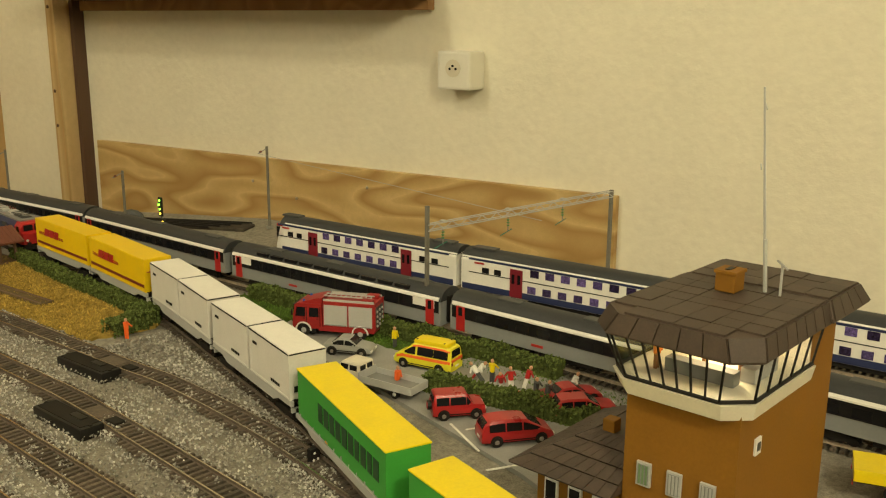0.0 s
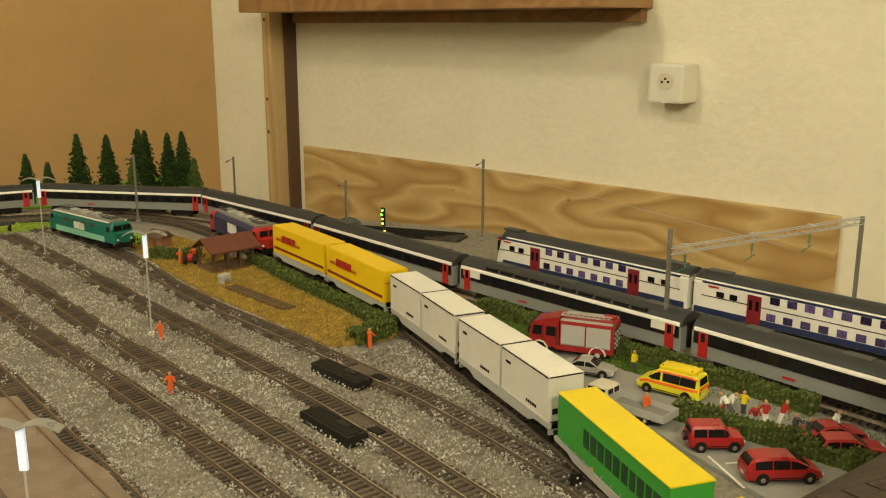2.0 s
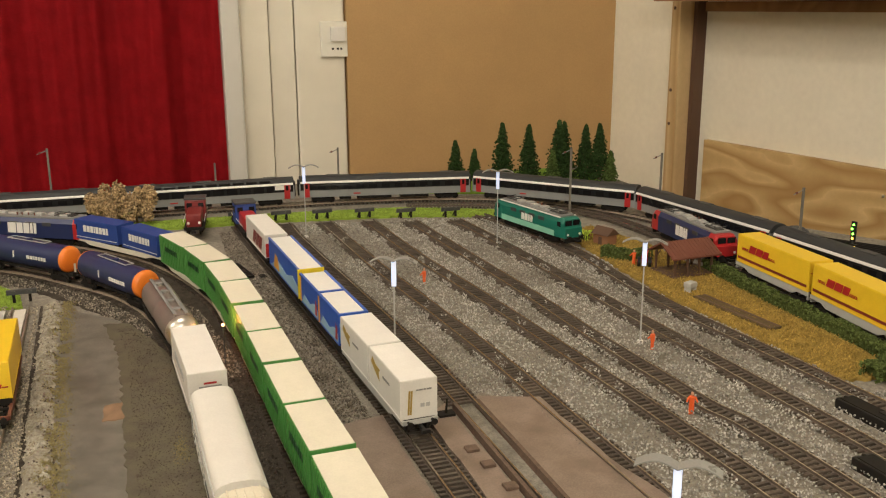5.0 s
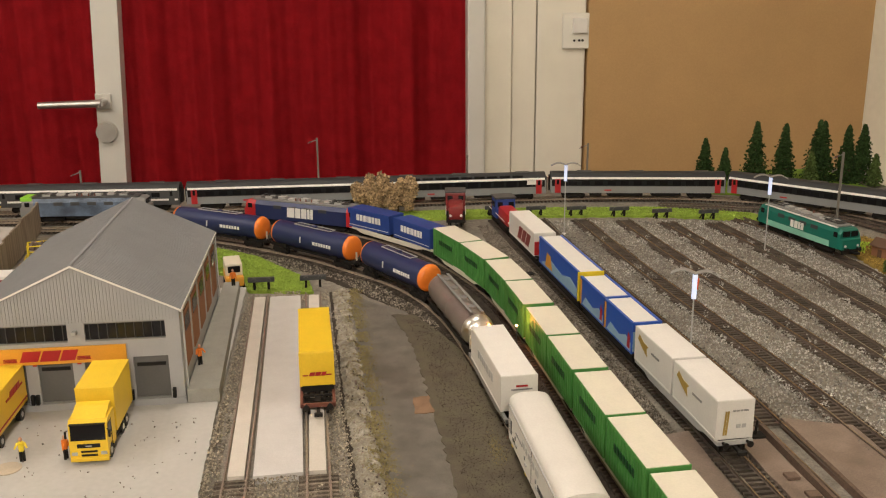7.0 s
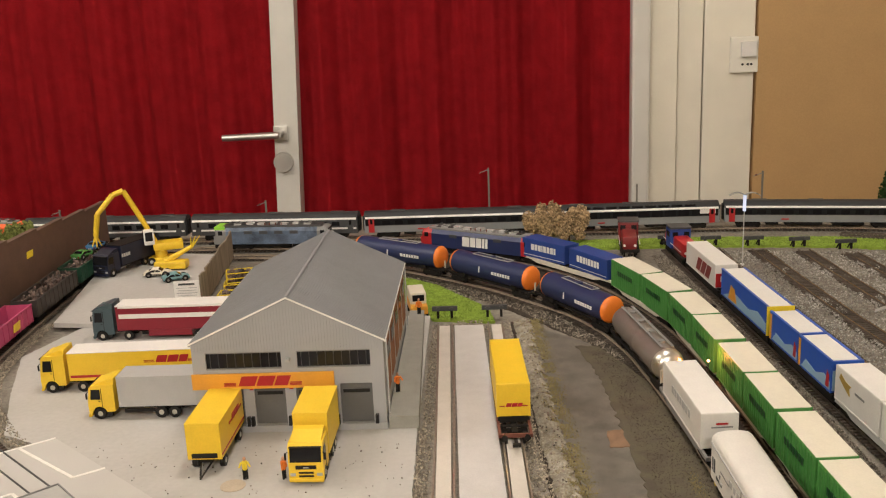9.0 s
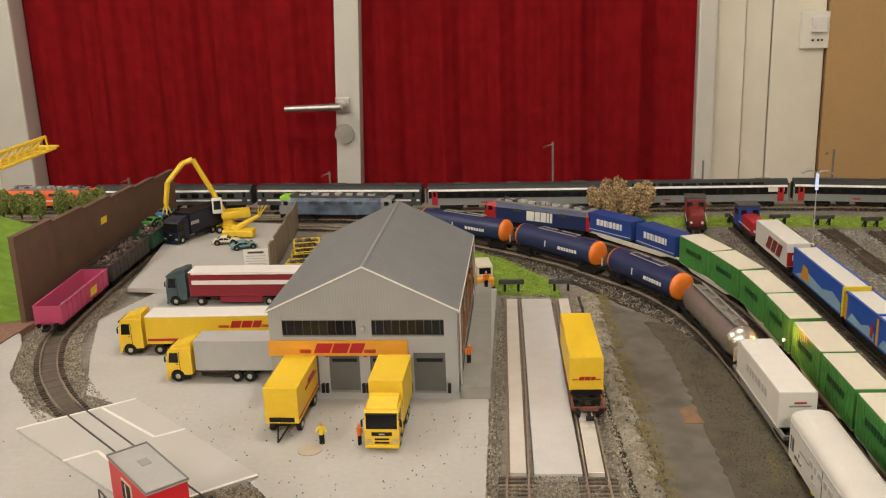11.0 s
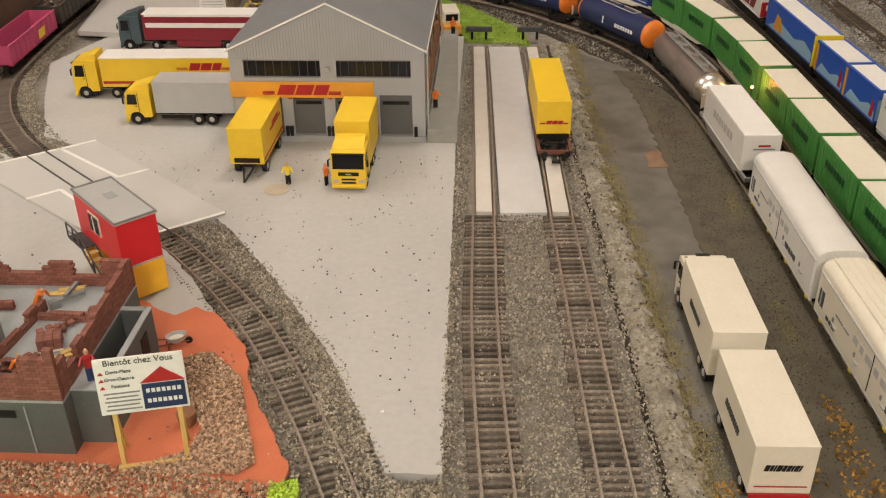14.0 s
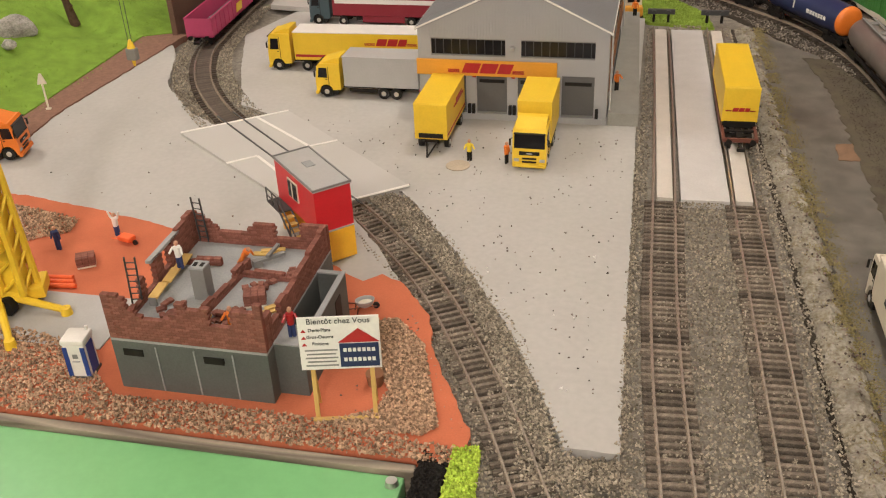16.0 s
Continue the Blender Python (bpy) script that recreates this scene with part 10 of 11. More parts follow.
# ballast round the loading tracks: between sleepers low, between tracks heaped
z_b = G + 0.0022
pos = fill([(-0.018, 0.45), (-0.014, -0.30), (-0.05, -0.315), (-0.05, -0.42), (0.114, -0.42), (0.098, -0.05), (0.087, 0.20), (0.077, 0.45)], 30000, z_b, 1, 0.0010)
c1, c2 = np.array(curve_pts(LOAD_A, 0.01)), np.array(curve_pts(LOAD_B, 0.01))
d = np.minimum(np.hypot(pos[:, None, 0] - c1[None, :, 0], pos[:, None, 1] - c1[None, :, 1]).min(1), np.hypot(pos[:, None, 0] - c2[None, :, 0], pos[:, None, 1] - c2[None, :, 1]).min(1))
pos[:, 2] += np.where(d > 0.0165, 0.0026, -0.0017)
pos = pos[~((pos[:, 1] > 0.0) & (pos[:, 1] < 0.425) & (pos[:, 0] > -0.006) & (pos[:, 0] < 0.076))]
scatter("ballast", clear_of(pos, (LOAD_A, LOAD_B), 0.0014), 0.0010, M_STONES, "grey-brown ballast stones round the loading tracks", "ballast", seed=1)
# curved sidings
for ln, sd, n, wdt in ((CURVE, 2, 15000, 0.030), ([(-0.395, 0.092), (-0.445, 0.148), (-0.49, 0.215), (-0.522, 0.29), (-0.535, 0.36), (-0.546, 0.48)], 3, 11000, 0.033)):
    c = np.array(curve_pts(ln, 0.004))
    r = np.random.RandomState(sd)
    k = r.randint(0, len(c), n)
    off = r.uniform(-wdt, wdt, n)
    slim = (c[k, 1] > -0.175) & (c[k, 1] < 0.03) & (off > 0.0205)
    off = np.where(slim, off - 0.034, off)
    pos = np.column_stack([c[k, 0] - np.sin(c[k, 2]) * off, c[k, 1] + np.cos(c[k, 2]) * off, np.where(abs(off) > 0.0165, G + 0.0052 - 0.02 * (abs(off) - 0.0165), G + 0.0014) + r.uniform(-0.001, 0.001, n)])
    pos[:, 2] += np.where(abs(off) > wdt - 0.008, 0.0012, 0)
    scatter("ballast", clear_of(pos, (ln,), 0.0014), 0.0010, M_STONES, "grey-brown ballast stones along the curved siding", "ballast", seed=sd)
# stones lying over the sleepers, in drifts
r = np.random.RandomState(51)
drift_pos = []
for ln in YARD_TRACKS[1:]:
    c = np.array([p for p in curve_pts(ln, 0.002) if -0.50 < p[1] < 0.70])
    k = r.randint(0, len(c), 6000)
    inner = r.rand(6000) < 0.30
    off = np.where(inner, r.uniform(-0.0070, 0.0070, 6000), r.choice((-1, 1), 6000) * r.uniform(0.0104, 0.0165, 6000))
    drift = np.sin(c[k, 3] * 47 + c[k, 0] * 200) + 0.9 * np.sin(c[k, 3] * 131 + off * 230) + 0.6 * np.sin(c[k, 3] * 17 + off * 90)
    ok = drift > np.where(inner, 0.9, -0.1)
    drift_pos.append(np.column_stack([c[k, 0] - np.sin(c[k, 2]) * off, c[k, 1] + np.cos(c[k, 2]) * off, -0.0024 + r.uniform(-0.0004, 0.0004, 6000)])[ok])
scatter("ballast", np.vstack(drift_pos), 0.0011, M_YSTONES, "pale ballast stones spilled over the yard sleepers", "ballast", seed=50)
for ln, sd, side in ((LOAD_A, 52, -1), (LOAD_B, 53, 1), (CURVE, 54, 1)):
    c = np.array(curve_pts(ln, 0.002))
    k = r.randint(0, len(c), 5200)
    inner = r.rand(5200) < 0.62
    off = np.where(inner, r.uniform(-0.0072, 0.0072, 5200), side * r.uniform(0.0104, 0.0160, 5200))
    drift = np.sin(c[k, 3] * 95 + sd) + 0.8 * np.sin(c[k, 3] * 233 + off * 260) + 0.5 * np.sin(c[k, 3] * 31)
    ok = (drift > np.where(inner, 0.25, -0.35)) & ~((c[k, 1] > -0.002) & (sd < 54))
    pos = np.column_stack([c[k, 0] - np.sin(c[k, 2]) * off, c[k, 1] + np.cos(c[k, 2]) * off, -0.0022 + r.uniform(-0.0004, 0.0003, 5200)])[ok]
    scatter("ballast", pos, 0.0009, M_STONES, "fine ballast drifted over the sleepers", "ballast", seed=sd)
# yard ballast between the sidings
pos = fill([(0.418, 0.76), (0.43, 0.05), (0.47, 0.05), (0.52, -0.05), (0.53, -0.55), (0.74, -0.55), (0.80, -0.35), (0.79, 0.0), (0.765, 0.25), (0.77, 0.60), (0.70, 0.72)], 52000, G + 0.0012, 4, 0.0010)
dd_ = np.full(len(pos), 9.0)
for ln in YARD_TRACKS:
    c = np.array(curve_pts(ln, 0.012))
    dd_ = np.minimum(dd_, np.hypot(pos[:, None, 0] - c[None, :, 0], pos[:, None, 1] - c[None, :, 1]).min(1))
pos[:, 2] += np.where(dd_ > 0.016, 0.0020, 0.0008)
free = abs(dd_ - 0.0086) > 0.0013
edge_ = 0.0105 + 0.0030 * np.sin(pos[:, 1] * 60 + pos[:, 0] * 35) + np.random.RandomState(6).normal(0, 0.0025, len(pos))
scatter("ballast", pos[free & (dd_ >= edge_)], 0.0011, M_YSTONES, "pale grey ballast stones between the sidings", "ballast", seed=4)
scatter("ballast", pos[free & (dd_ < edge_)], 0.0011, M_BSTONES, "dark oily ballast stones between the yard rails", "ballast", seed=3)
pos = fill([(0.79, -0.06), (0.865, -0.06), (0.84, -0.20), (0.80, -0.36), (0.70, -0.80), (0.63, -0.80), (0.76, -0.35)], 6000, G + 0.0022, 5, 0.0010)
cm = np.array(straight(L_MAIN))
scatter("ballast", pos, 0.0013, M_YSTONES, "pale grey ballast stones by the main line", "ballast", seed=5)
pos = fill([(0.31, 0.75), (0.30, 0.40), (0.325, 0.10), (0.33, 0.03), (0.365, 0.03), (0.36, 0.30), (0.335, 0.75)], 12000, G + 0.0016, 6, 0.0008)
scatter("ballast", pos, 0.0011, M_MSTONES, "grey-brown ballast stones beside the container track", "ballast", seed=6)
pos = fill([(0.20, -0.45), (0.285, -0.45), (0.275, 0.20), (0.25, 0.38), (0.15, 0.56), (0.02, 0.69), (-0.15, 0.79), (-0.17, 0.70), (-0.03, 0.60), (0.09, 0.50), (0.165, 0.36), (0.195, 0.20)], 20000, G + 0.0016, 7, 0.0008)
pos = clear_of(pos, (straight(L_W),), 0.0014)
cw = L_W.c[::6]
near_ = np.hypot(pos[:, None, 0] - cw[None, :, 0], pos[:, None, 1] - cw[None, :, 1]).min(1)
outer = (near_ > 0.0155 + 0.004 * np.sin(pos[:, 1] * 50)) & (pos[:, 1] > 0.16)
scatter("ballast", pos[~outer], 0.0011, M_DSTONES, "dark ballast stones along the freight curve", "ballast", seed=7)
scatter("ballast", pos[outer], 0.0012, M_MSTONES, "grey-brown ballast stones beside the freight curve", "ballast", seed=27)
pos = fill([(0.945, -0.02), (0.98, -0.02), (0.975, 0.45), (0.93, 0.50), (0.925, 0.30)], 3500, G + 0.0016, 8, 0.0008)
scatter("ballast", pos, 0.0013, M_STONES, "dark ballast stones between the main tracks", "ballast", seed=8)
# lumpy grey bank between loading track and road, mossy towards the road
BANK = [(0.094, 0.45), (0.0985, 0.30), (0.1025, 0.15), (0.109, 0.0), (0.1140, -0.15), (0.119, -0.30), (0.128, -0.48)]
cb = curve_pts(BANK, 0.003)
bank = bmesh.new()
rows_b = []
for k, (x, y, h, s_) in enumerate(cb):
    row = []
    for j in range(9):
        u = (j - 4) / 4
        wob = 0.0022 * noise.noise((s_ * 45, j * 0.2, 1.0))
        off = -u * (0.0145 + wob)
        z = G - 0.0008 + (0.0070 + 0.0042 * noise.noise((x * 120, y * 120, j * 0.6)) + 0.0020 * noise.noise((x * 330, y * 330, j * 0.9))) * max(0.0, 1 - abs(u) ** 2.2) + 0.0012 * noise.noise((x * 420, y * 420, 3))
        row.append(bank.verts.new((x - math.sin(h) * off * -1, y + math.cos(h) * off * -1, z)))
    rows_b.append(row)
for ra, rb in zip(rows_b, rows_b[1:]):
    for j in range(8):
        bank.faces.new((ra[j], ra[j + 1], rb[j + 1], rb[j]))
solid("bank", bank, P_BANK, "lumpy grey-brown plaster bank along the road", "bank", "structure")
sheet("gutter", ragged([(p[0] - 0.0150, p[1]) for p in BANK] + [(p[0] - 0.0100, p[1]) for p in reversed(BANK)], 0.0008, 61), G, G + 0.0018, M_DARKBED, "dark gutter beside the loading track", "gutter")
r = np.random.RandomState(9)
cb_ = np.array(cb)
k = r.randint(0, len(cb_), 30000)
off = r.normal(0.0112, 0.0058, 30000)
keep = (noise_mask(cb_[k, 1]) + 0.9 * np.sin(cb_[k, 1] * 210 + off * 400) > 0.1) | ((off > 0.0095) & (np.sin(cb_[k, 1] * 160) > -0.6))
pos = np.column_stack([cb_[k, 0] + off, cb_[k, 1] + r.uniform(-0.002, 0.002, 30000), np.maximum(G + 0.0055 - 0.26 * np.maximum(0, off - 0.004), -0.0022) + r.uniform(-0.0005, 0.0005, 30000)])[keep]
scatter("weeds", pos, 0.0006, M_MOSS, "yellow-grey weeds and moss along the road edge", "weeds", seed=9)
k = r.randint(0, len(cb_), 1500)
off = r.normal(-0.004, 0.004, 1500)
pos = np.column_stack([cb_[k, 0] + off, cb_[k, 1] + r.uniform(-0.002, 0.002, 1500), G + 0.0048 - 0.2 * abs(off + 0.001) + r.uniform(-0.0006, 0.0006, 1500)])
scatter("rubble", pos, 0.0012, M_STONES, "grey rubble along the road edge", "rubble", seed=10)
k = r.randint(0, len(cb_), 900)
off = r.normal(0.006, 0.008, 900)
pos = np.column_stack([cb_[k, 0] + off, cb_[k, 1] + r.uniform(-0.002, 0.002, 900), np.where(abs(off) < 0.014, np.maximum(G + 0.0066 * np.maximum(0, 1 - (abs(off) / 0.0145) ** 2.2), -0.0021), -0.0021) + r.uniform(0, 0.0006, 900)])
scatter("grit", pos, 0.0010, M_SCRAP, "black grit on the bank and the road edge", "grit", seed=55)
pos = fill([(0.130, -0.30), (0.122, -0.42), (0.20, -0.42), (0.20, -0.33), (0.178, -0.315), (0.178, -0.24), (0.19, -0.30)], 1500, G + 0.0045, 11, 0.0025)
scatter("weeds", np.vstack([pos, fill([(0.196, -0.30), (0.205, -0.45), (0.222, -0.45), (0.216, -0.24), (0.208, -0.22)], 900, G + 0.0045, 12, 0.002)]), 0.0016, M_AUTUMN, "rust-coloured weeds beside the trailer", "weeds", seed=11)
# site gravel
for poly, n, sd, z in (([(-0.62, -0.3245), (-0.100, -0.3245), (-0.100, -0.312), (-0.205, -0.300), (-0.31, -0.302), (-0.325, -0.290), (-0.345, -0.262), (-0.40, -0.250), (-0.62, -0.235)], 17000, 12, 0.0020),
                       ([(-0.180, -0.306), (-0.120, -0.306), (-0.112, -0.298), (-0.137, -0.225), (-0.160, -0.200), (-0.176, -0.205), (-0.168, -0.24), (-0.148, -0.27), (-0.150, -0.290)], 7000, 13, 0.0026),
                       ([(-0.60, -0.085), (-0.52, -0.090), (-0.450, -0.105), (-0.445, -0.125), (-0.49, -0.155), (-0.60, -0.165)], 7000, 14, 0.0026)):
    scatter("gravel", fill(poly, n, z, sd, 0.0010), 0.0012, M_GRAVEL, "loose brown gravel on the building site", "gravel", seed=sd)
# ballast spilling against the edges of the grey yard
pos = fill([(-0.245, -0.004), (-0.196, -0.028), (-0.150, -0.084), (-0.116, -0.137), (-0.090, -0.180), (-0.073, -0.212), (-0.058, -0.262), (-0.045, -0.306), (-0.012, -0.304), (-0.004, -0.325),
            (-0.062, -0.325), (-0.086, -0.245), (-0.126, -0.155), (-0.190, -0.070), (-0.236, -0.026)], 6500, G + 0.0052, 41, 0.0014)
scatter("ballast", pos, 0.0011, M_STONES, "grey-brown ballast stones along the edge of the yard", "ballast", seed=41)
r = np.random.RandomState(42)
u = r.uniform(0, 1, 1500)
pos = np.column_stack([-0.0135 - 0.0075 * np.clip((0.47 - 0.77 * u + 0.30) / 0.77, 0, 1) + r.normal(0.0012, 0.0012, 1500), 0.47 - 0.77 * u, r.uniform(-0.001, 0.0006, 1500)])
scatter("ballast", pos[pos[:, 1] < 0.13], 0.0010, M_STONES, "ballast stones against the straight edge of the yard", "ballast", seed=42)
# fine dark gravel over the verge
pos = fill([(0.180, -0.50), (0.236, -0.50), (0.2290, -0.2), (0.2205, 0.10), (0.2080, 0.24), (0.176, 0.335), (0.163, 0.33), (0.173, 0.24), (0.177, 0.0), (0.178, -0.25)], 9000, -0.0016, 56, 0.0004)
scatter("gravel", pos, 0.0006, M_DSTONES, "fine dark gravel on the grimy verge", "gravel", seed=56)
# mossy patches on the brown verge
for sd_, (mx_, my_, rx_, ry_, n_) in enumerate(((0.2065, -0.150, 0.0050, 0.040, 900), (0.2105, 0.018, 0.0050, 0.022, 450))):
    pos = np.column_stack([r.normal(mx_, rx_ * 0.6, n_), r.normal(my_, ry_ * 0.55, n_), -0.0018 + r.uniform(-0.0003, 0.0006, n_)])
    scatter("moss", pos, 0.0010, M_MOSS, "yellow-green moss on the grimy verge", "moss", shape="blade", seed=43 + sd_)
# dark specks on the yard
pos = fill([(-0.40, 0.12), (-0.03, 0.12), (-0.018, -0.28), (-0.04, -0.28), (-0.13, -0.11), (-0.25, 0.03)], 230, 0.0004, 15)
scatter("grit", pos, 0.0008, M_SCRAP, "dark grit scattered on the grey yard", "grit", seed=15)
pos = fill([(-0.05, -0.28), (-0.12, -0.13), (-0.02, -0.05), (-0.016, -0.29)], 9, 0.0004, 16)
scatter("grit", pos, 0.0013, P_WHITE2, "pale grit scattered on the grey yard", "grit", seed=16)
pos = fill([(-0.60, -0.03), (-0.32, -0.10), (-0.26, -0.02), (-0.45, 0.08), (-0.59, 0.2)], 30, 0.0002, 17)
scatter("grit", pos, 0.0008, M_SCRAP, "dark grit scattered on the grey yard", "grit", seed=17)
pos = fill([(-0.185, -0.215), (-0.150, -0.19), (-0.125, -0.25), (-0.150, -0.292), (-0.176, -0.292)], 34, 0.0014, 60)
scatter("grit", pos, 0.0009, M_SCRAP, "dark crumbs on the red earth", "grit", seed=60)
# lime foam at the table corner
pos = fill([(-0.100, -0.40), (-0.100, -0.312), (-0.086, -0.309), (-0.083, -0.345), (-0.080, -0.40)], 4500, G + 0.006, 18, 0.0035)
scatter("foam_bush", pos, 0.0013, M_LIME, "lime green foam tuft at the table corner", "bush", seed=18)
pos = fill([(-0.117, -0.38), (-0.101, -0.38), (-0.101, -0.316), (-0.117, -0.316)], 900, 0.0006, 19, 0.0008)
scatter("granules", pos, 0.0012, P_UNDER, "black granules beside the foam", "gravel", seed=19)
# grass fibres
for poly, n, sd, z, mt, lb in (([(-0.10, 0.69), (-0.02, 0.62), (0.052, 0.505), (0.06, 0.45), (-0.02, 0.465), (-0.03, 0.52), (-0.12, 0.60)], 9000, 20, -0.0027, M_LAWN, "short green grass fibres behind the warehouse"),
                               ([(0.06, 0.80), (0.22, 0.80), (0.40, 0.795), (0.60, 0.765), (0.74, 0.715), (0.76, 0.76), (0.62, 0.825), (0.42, 0.85), (0.06, 0.862)], 12000, 21, -0.0027, M_LAWN, "short green grass fibres behind the buffer stops"),
                               (FIELD, 14000, 22, -0.0022, M_STRAW, "straw-coloured grass fibres of the field"),
                               ([(0.955, -0.02), (0.985, -0.02), (1.01, -0.33), (1.02, -0.62), (0.99, -0.62), (0.975, -0.33)], 4000, 23, -0.0015, M_VERGE, "short green grass fibres of the verge")):
    scatter("grass", fill(poly, n, z, sd, 0.0008), 0.0013, mt, lb, "grass", shape="blade", seed=sd)
r = np.random.RandomState(31)
vs = np.array([v.co[:] for v in meadow_ob.data.vertices])
vs = vs[(vs[:, 2] > 0.0) & (vs[:, 0] > -1.2)]
pick = vs[r.randint(0, len(vs), 14000)]
pick = pick + np.column_stack([r.uniform(-0.012, 0.012, len(pick)), r.uniform(-0.009, 0.009, len(pick)), r.uniform(-0.001, 0.0015, len(pick))])
pick = pick[(pick[:, 0] < -0.615)]
scatter("grass", pick, 0.0012, M_GRASS, "bright green grass fibres of the hillside", "grass", shape="blade", seed=31)


def hedge(pts, w, h, n, seed, label="clipped dark green foam hedge", material=None, z=-0.004):
    c = np.array(curve_pts(pts, 0.004))
    r = np.random.RandomState(seed)
    k = r.randint(0, len(c), n)
    a = r.uniform(-1, 1, n)
    u = r.uniform(0, 1, n)
    top = r.uniform(0, 1, n) < 0.45
    off = np.where(top, a, np.sign(a) * (0.86 + 0.14 * abs(a))) * w / 2
    zz = np.where(top, 1.0, u) * h * (1 + 0.10 * np.sin(k * 0.35 + seed) + 0.06 * np.sin(k * 1.1))
    pos = np.column_stack([c[k, 0] - np.sin(c[k, 2]) * off, c[k, 1] + np.cos(c[k, 2]) * off, z + zz + r.uniform(-0.0008, 0.0008, n)])
    hd_ = thing("hedge", pose(0, 0, 0), label, "hedge", "hedges")
    rings = []
    for x, y, a_, _ in c[::3]:
        nx, ny = -math.sin(a_) * w * 0.44, math.cos(a_) * w * 0.44
        rings.append([(x - nx, y - ny, z), (x + nx, y + ny, z), (x + nx, y + ny, z + h * 0.88), (x - nx, y - ny, z + h * 0.88)])
    part("core", loft(bmesh.new(), rings), M_HEDGE, hd_)
    scatter("leaves", pos, 0.0017, material or M_HEDGE, "", "", parent=hd_, seed=seed)
    return hd_


hedge([(0.890, 0.33), (0.878, 0.18), (0.874, 0.06), (0.868, 0.0)], 0.016, 0.012, 3200, 41)
hedge([(0.872, 0.000), (0.862, -0.030), (0.815, -0.036)], 0.020, 0.014, 1800, 42)
hedge([(0.985, -0.035), (0.990, -0.10), (0.994, -0.18), (1.000, -0.26), (1.006, -0.33), (1.012, -0.42)], 0.015, 0.016, 3600, 43)
hedge([(0.922, -0.352), (0.934, -0.405), (0.943, -0.455), (0.952, -0.52)], 0.016, 0.014, 2400, 44)
hedge([(0.792, 0.43), (0.815, 0.405), (0.845, 0.40)], 0.018, 0.013, 1300, 45)
hedge([(0.800, 0.62), (0.800, 0.54), (0.815, 0.515)], 0.016, 0.014, 900, 46, "light green foam bushes at the field edge", M_LIME)


def fir(m, h, seed, label="dark green model fir tree", material=None):
    r = np.random.RandomState(seed)
    t = thing("fir_tree", m, label, "tree", "fir trees")
    part("trunk", rod((0, 0, 0), (0, 0, h * 0.97), h * 0.020, h * 0.004, 8), M_BARK, t)
    n = int(2600 * h / 0.11)
    lv = r.uniform(0.06, 1.0, n)
    tier = np.floor(lv * 13) / 13
    rad = (1 - lv) ** 0.9 * h * 0.29 * (0.70 + 0.45 * (1 - (lv - tier) * 13)) + 0.002
    th = r.uniform(0, 6.283, n)
    bough = 0.72 + 0.28 * np.cos(th * 7 + tier * 40) + 0.10 * np.cos(th * 3 + seed)
    q = np.sqrt(r.uniform(0.10, 1, n))
    pos = np.column_stack([np.cos(th) * rad * q * bough, np.sin(th) * rad * q * bough, lv * h - 0.18 * rad * q])
    scatter("crown", pos, 0.0024, material or M_FIR, "", "", parent=t, seed=seed)
    for k in range(14):
        f = 0.12 + 0.06 * k
        a = k * 2.4
        rr = (1 - f) * h * 0.20
        part("limb", rod((0, 0, f * h), (math.cos(a) * rr, math.sin(a) * rr, f * h - 0.1 * rr), 0.0009, 0.0004, 5), M_BARK, t)
    return t


for x, y, h, sd in ((0.790, 1.035, 0.078, 51), (0.824, 1.020, 0.062, 52), (0.876, 1.005, 0.112, 53), (0.928, 0.995, 0.108, 54), (0.978, 0.965, 0.118, 55), (0.998, 0.985, 0.112, 56), (1.035, 0.965, 0.106, 57), (1.062, 0.960, 0.108, 58)):
    fir(pose(x, y, -0.004), h, sd)
fir(pose(0.958, 0.950, -0.004), 0.062, 59, "lighter green young fir tree", M_FIRL)
fir(pose(1.072, 0.930, -0.004), 0.058, 60, "lighter green young fir tree", M_FIRL)


def bush(m, rx, ry, h, n, seed, label, material):
    r = np.random.RandomState(seed)
    t = thing("bush", m, label, "bush", "dry bushes")
    part("trunk", rod((0, 0, 0), (0, 0, h * 0.6), 0.002, 0.001, 7), M_BARK, t)
    centres = np.column_stack([r.uniform(-0.65, 0.65, 14) * rx, r.uniform(-0.65, 0.65, 14) * ry, r.uniform(0.35, 0.85, 14) * h])
    for c in centres[:8]:
        part("limb", rod((0, 0, h * 0.25), tuple(c), 0.0010, 0.0004, 5), M_BARK, t)
    k = r.randint(0, 14, n)
    v = r.normal(size=(n, 3))
    v /= np.linalg.norm(v, axis=1)[:, None]
    pos = centres[k] + v * np.array((rx, ry, h)) * 0.26 * r.uniform(0.5, 1.1, (n, 1))
    pos[:, 2] = np.maximum(pos[:, 2], 0.001)
    scatter("foliage", pos, 0.0022, material, "", "", parent=t, seed=seed)
    return t


bush(pose(0.150, 0.855, -0.004), 0.036, 0.026, 0.062, 4200, 61, "dry brown leafy bush behind the engine", M_DRY)
bush(pose(0.193, 0.848, -0.004), 0.036, 0.026, 0.058, 4200, 62, "dry brown leafy bush behind the boxes", M_DRY)
for k in range(9):
    bush(pose(-0.67 - 0.035 * k, 0.76 + 0.006 * (k % 3), 0.03), 0.018, 0.016, 0.045, 2200, 70 + k, "yellow-green shrub on the hillside", M_SHRUB)

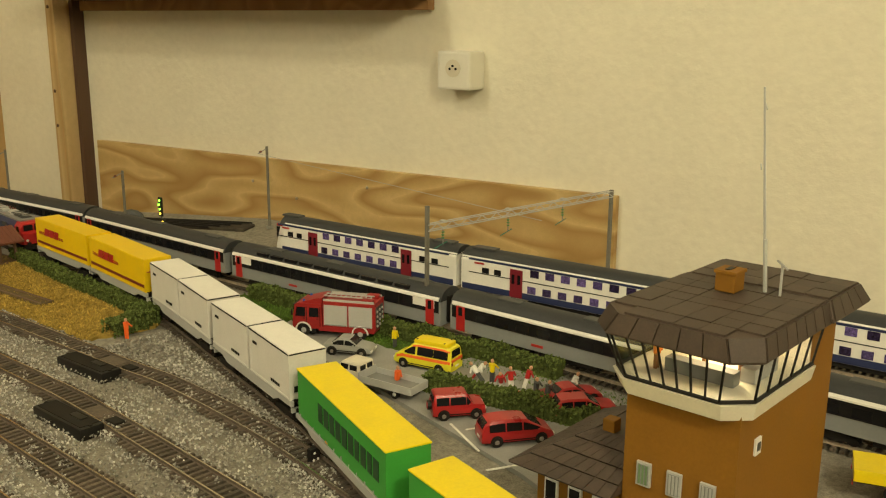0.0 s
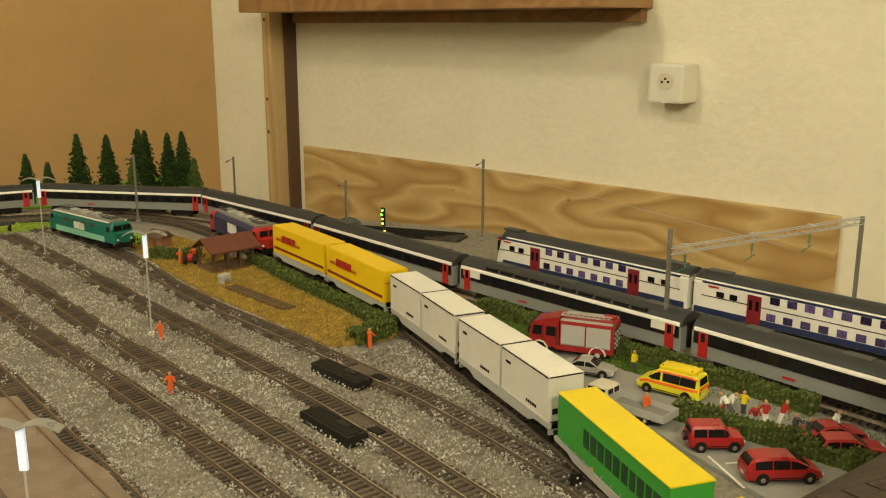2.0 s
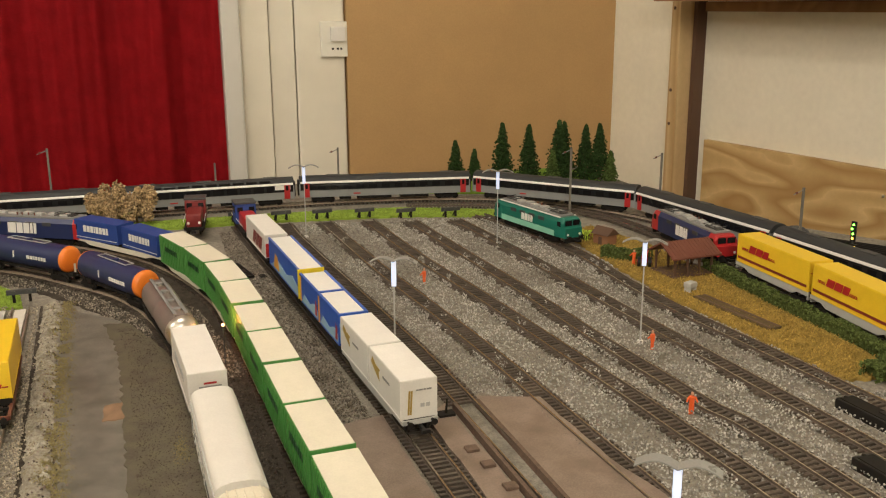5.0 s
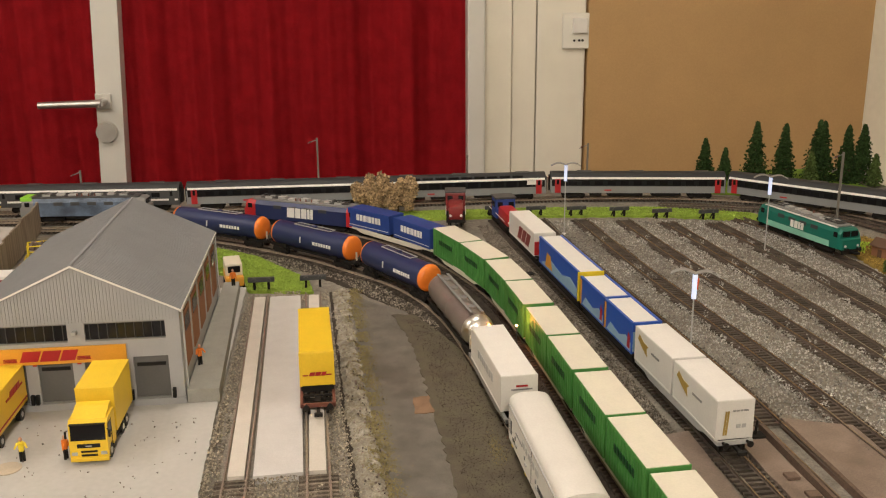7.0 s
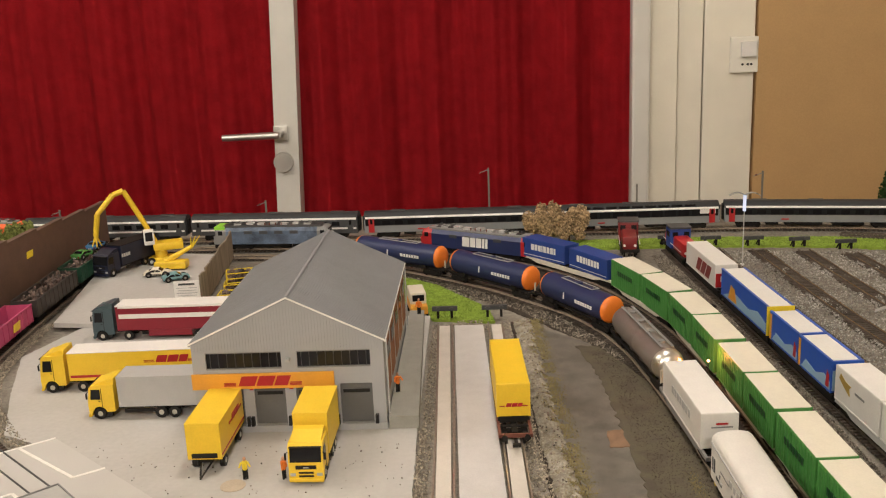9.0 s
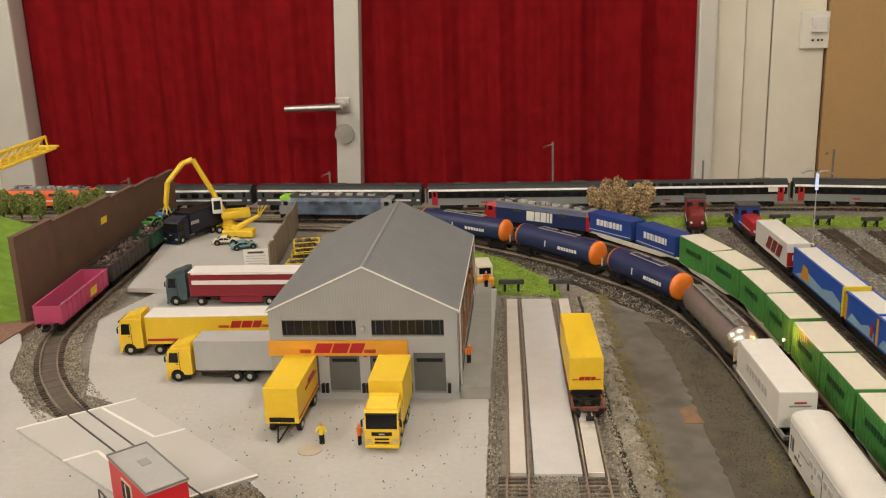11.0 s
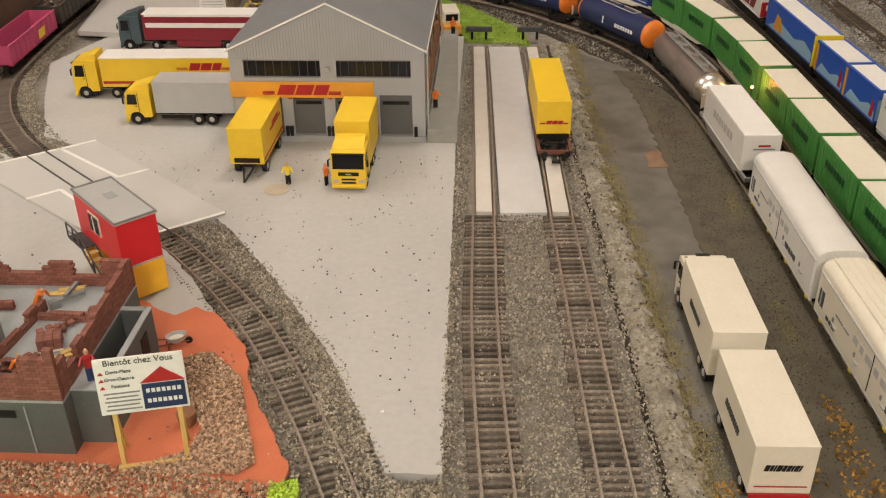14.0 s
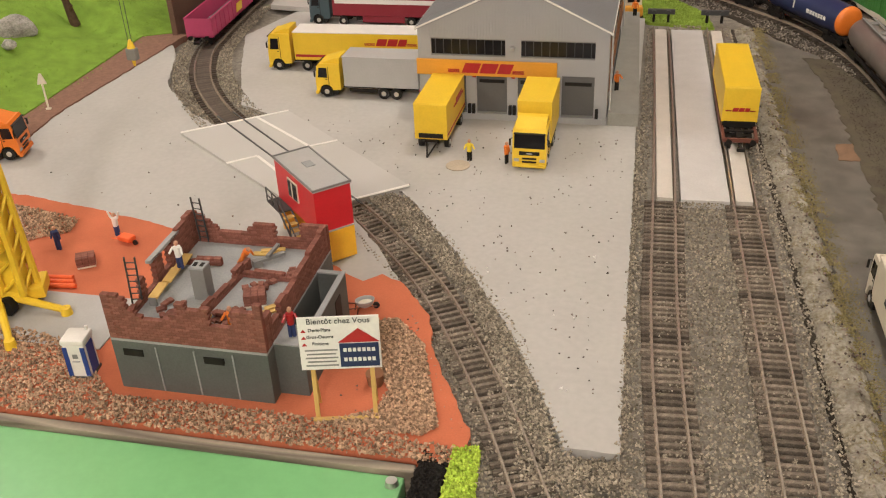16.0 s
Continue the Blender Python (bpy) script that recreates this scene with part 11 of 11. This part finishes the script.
# meadow oddments
def boulder(m, rx, ry, rz, seed, label):
    bm = bmesh.new()
    bmesh.ops.create_icosphere(bm, subdivisions=3, radius=1.0)
    for v in bm.verts:
        f = 1 + 0.30 * noise.noise(v.co * 1.3 + Vector((seed, 0, 0))) + 0.14 * noise.noise(v.co * 3.5 + Vector((0, seed, 0)))
        v.co = Vector((v.co.x * rx, v.co.y * ry, v.co.z * rz)) * f
    return solid("boulder", bm, P_ROCK, label, "rock", m=m, group="meadow rocks")


boulder(pose(-0.748, 0.262, 0.032, 0, 0, 45), 0.026, 0.013, 0.016, 3, "jagged grey plaster rock in the meadow")
boulder(pose(-0.730, 0.225, 0.026), 0.008, 0.006, 0.006, 5, "small grey rock in the meadow")
stp = thing("tree_stump", pose(-0.714, 0.334, 0.020, 12, 0, 0), "dark weathered stump in the meadow", "stump")
part("trunk", rod((0, 0, -0.006), (-0.003, 0.002, 0.030), 0.0062, 0.0040, 10), M_BARK, stp)
part("branch", rod((0, 0, 0.014), (0.008, -0.004, 0.024), 0.0022, 0.0012, 7), M_BARK, stp)
ar = thing("arrow_post", pose(-0.612, 0.108, 0.001, 0, 0, 20), "small ivory arrow post at the edge of the meadow", "sign")
part("post", box(0, 0, 0.014, 0.0018, 0.0012, 0.028), P_OFFW, ar)
part("arrow_head", prism(bmesh.new(), [(-0.0048, 0.027), (0.0048, 0.027), (0.0012, 0.038), (-0.0012, 0.038)], "y", -0.0007, 0.0007), P_OFFW, ar)
part("foot", box(0, 0, 0.0005, 0.005, 0.004, 0.001), P_OFFW, ar)

# screws on the plywood, small lit marker lamp between the freight trains
for s_, z in ((0.50, -0.035), (0.80, -0.02), (0.62, -0.06)):
    q = on_wall(0.335 + s_, 0.016, z)
    solid("board_screw", ball(bmesh.new(), tuple(q), 0.0035, 8, (0.6, 1, 1)), P_CHROME, "small shiny screw head in the plywood", "screw", group="board screws")
ml = thing("marker_lamp", pose(0.262, 0.200, 0), "small glowing warm lamp on a thin post", "lamp")
part("post", rod((0, 0, -0.005), (0, 0, 0.0330), 0.0006, n=6), P_DGREY, ml)
part("bulb", ball(bmesh.new(), (0, 0, 0.0340), 0.0015, 12), M_LAMPO, ml)
mld = bpy.data.lights.new("marker_light", "POINT")
mld.energy, mld.color, mld.shadow_soft_size = 0.050, (1.0, 0.30, 0.05), 0.003
mlo = new("marker_light", mld)
mlo.location = (0.2620, 0.200, 0.0395)
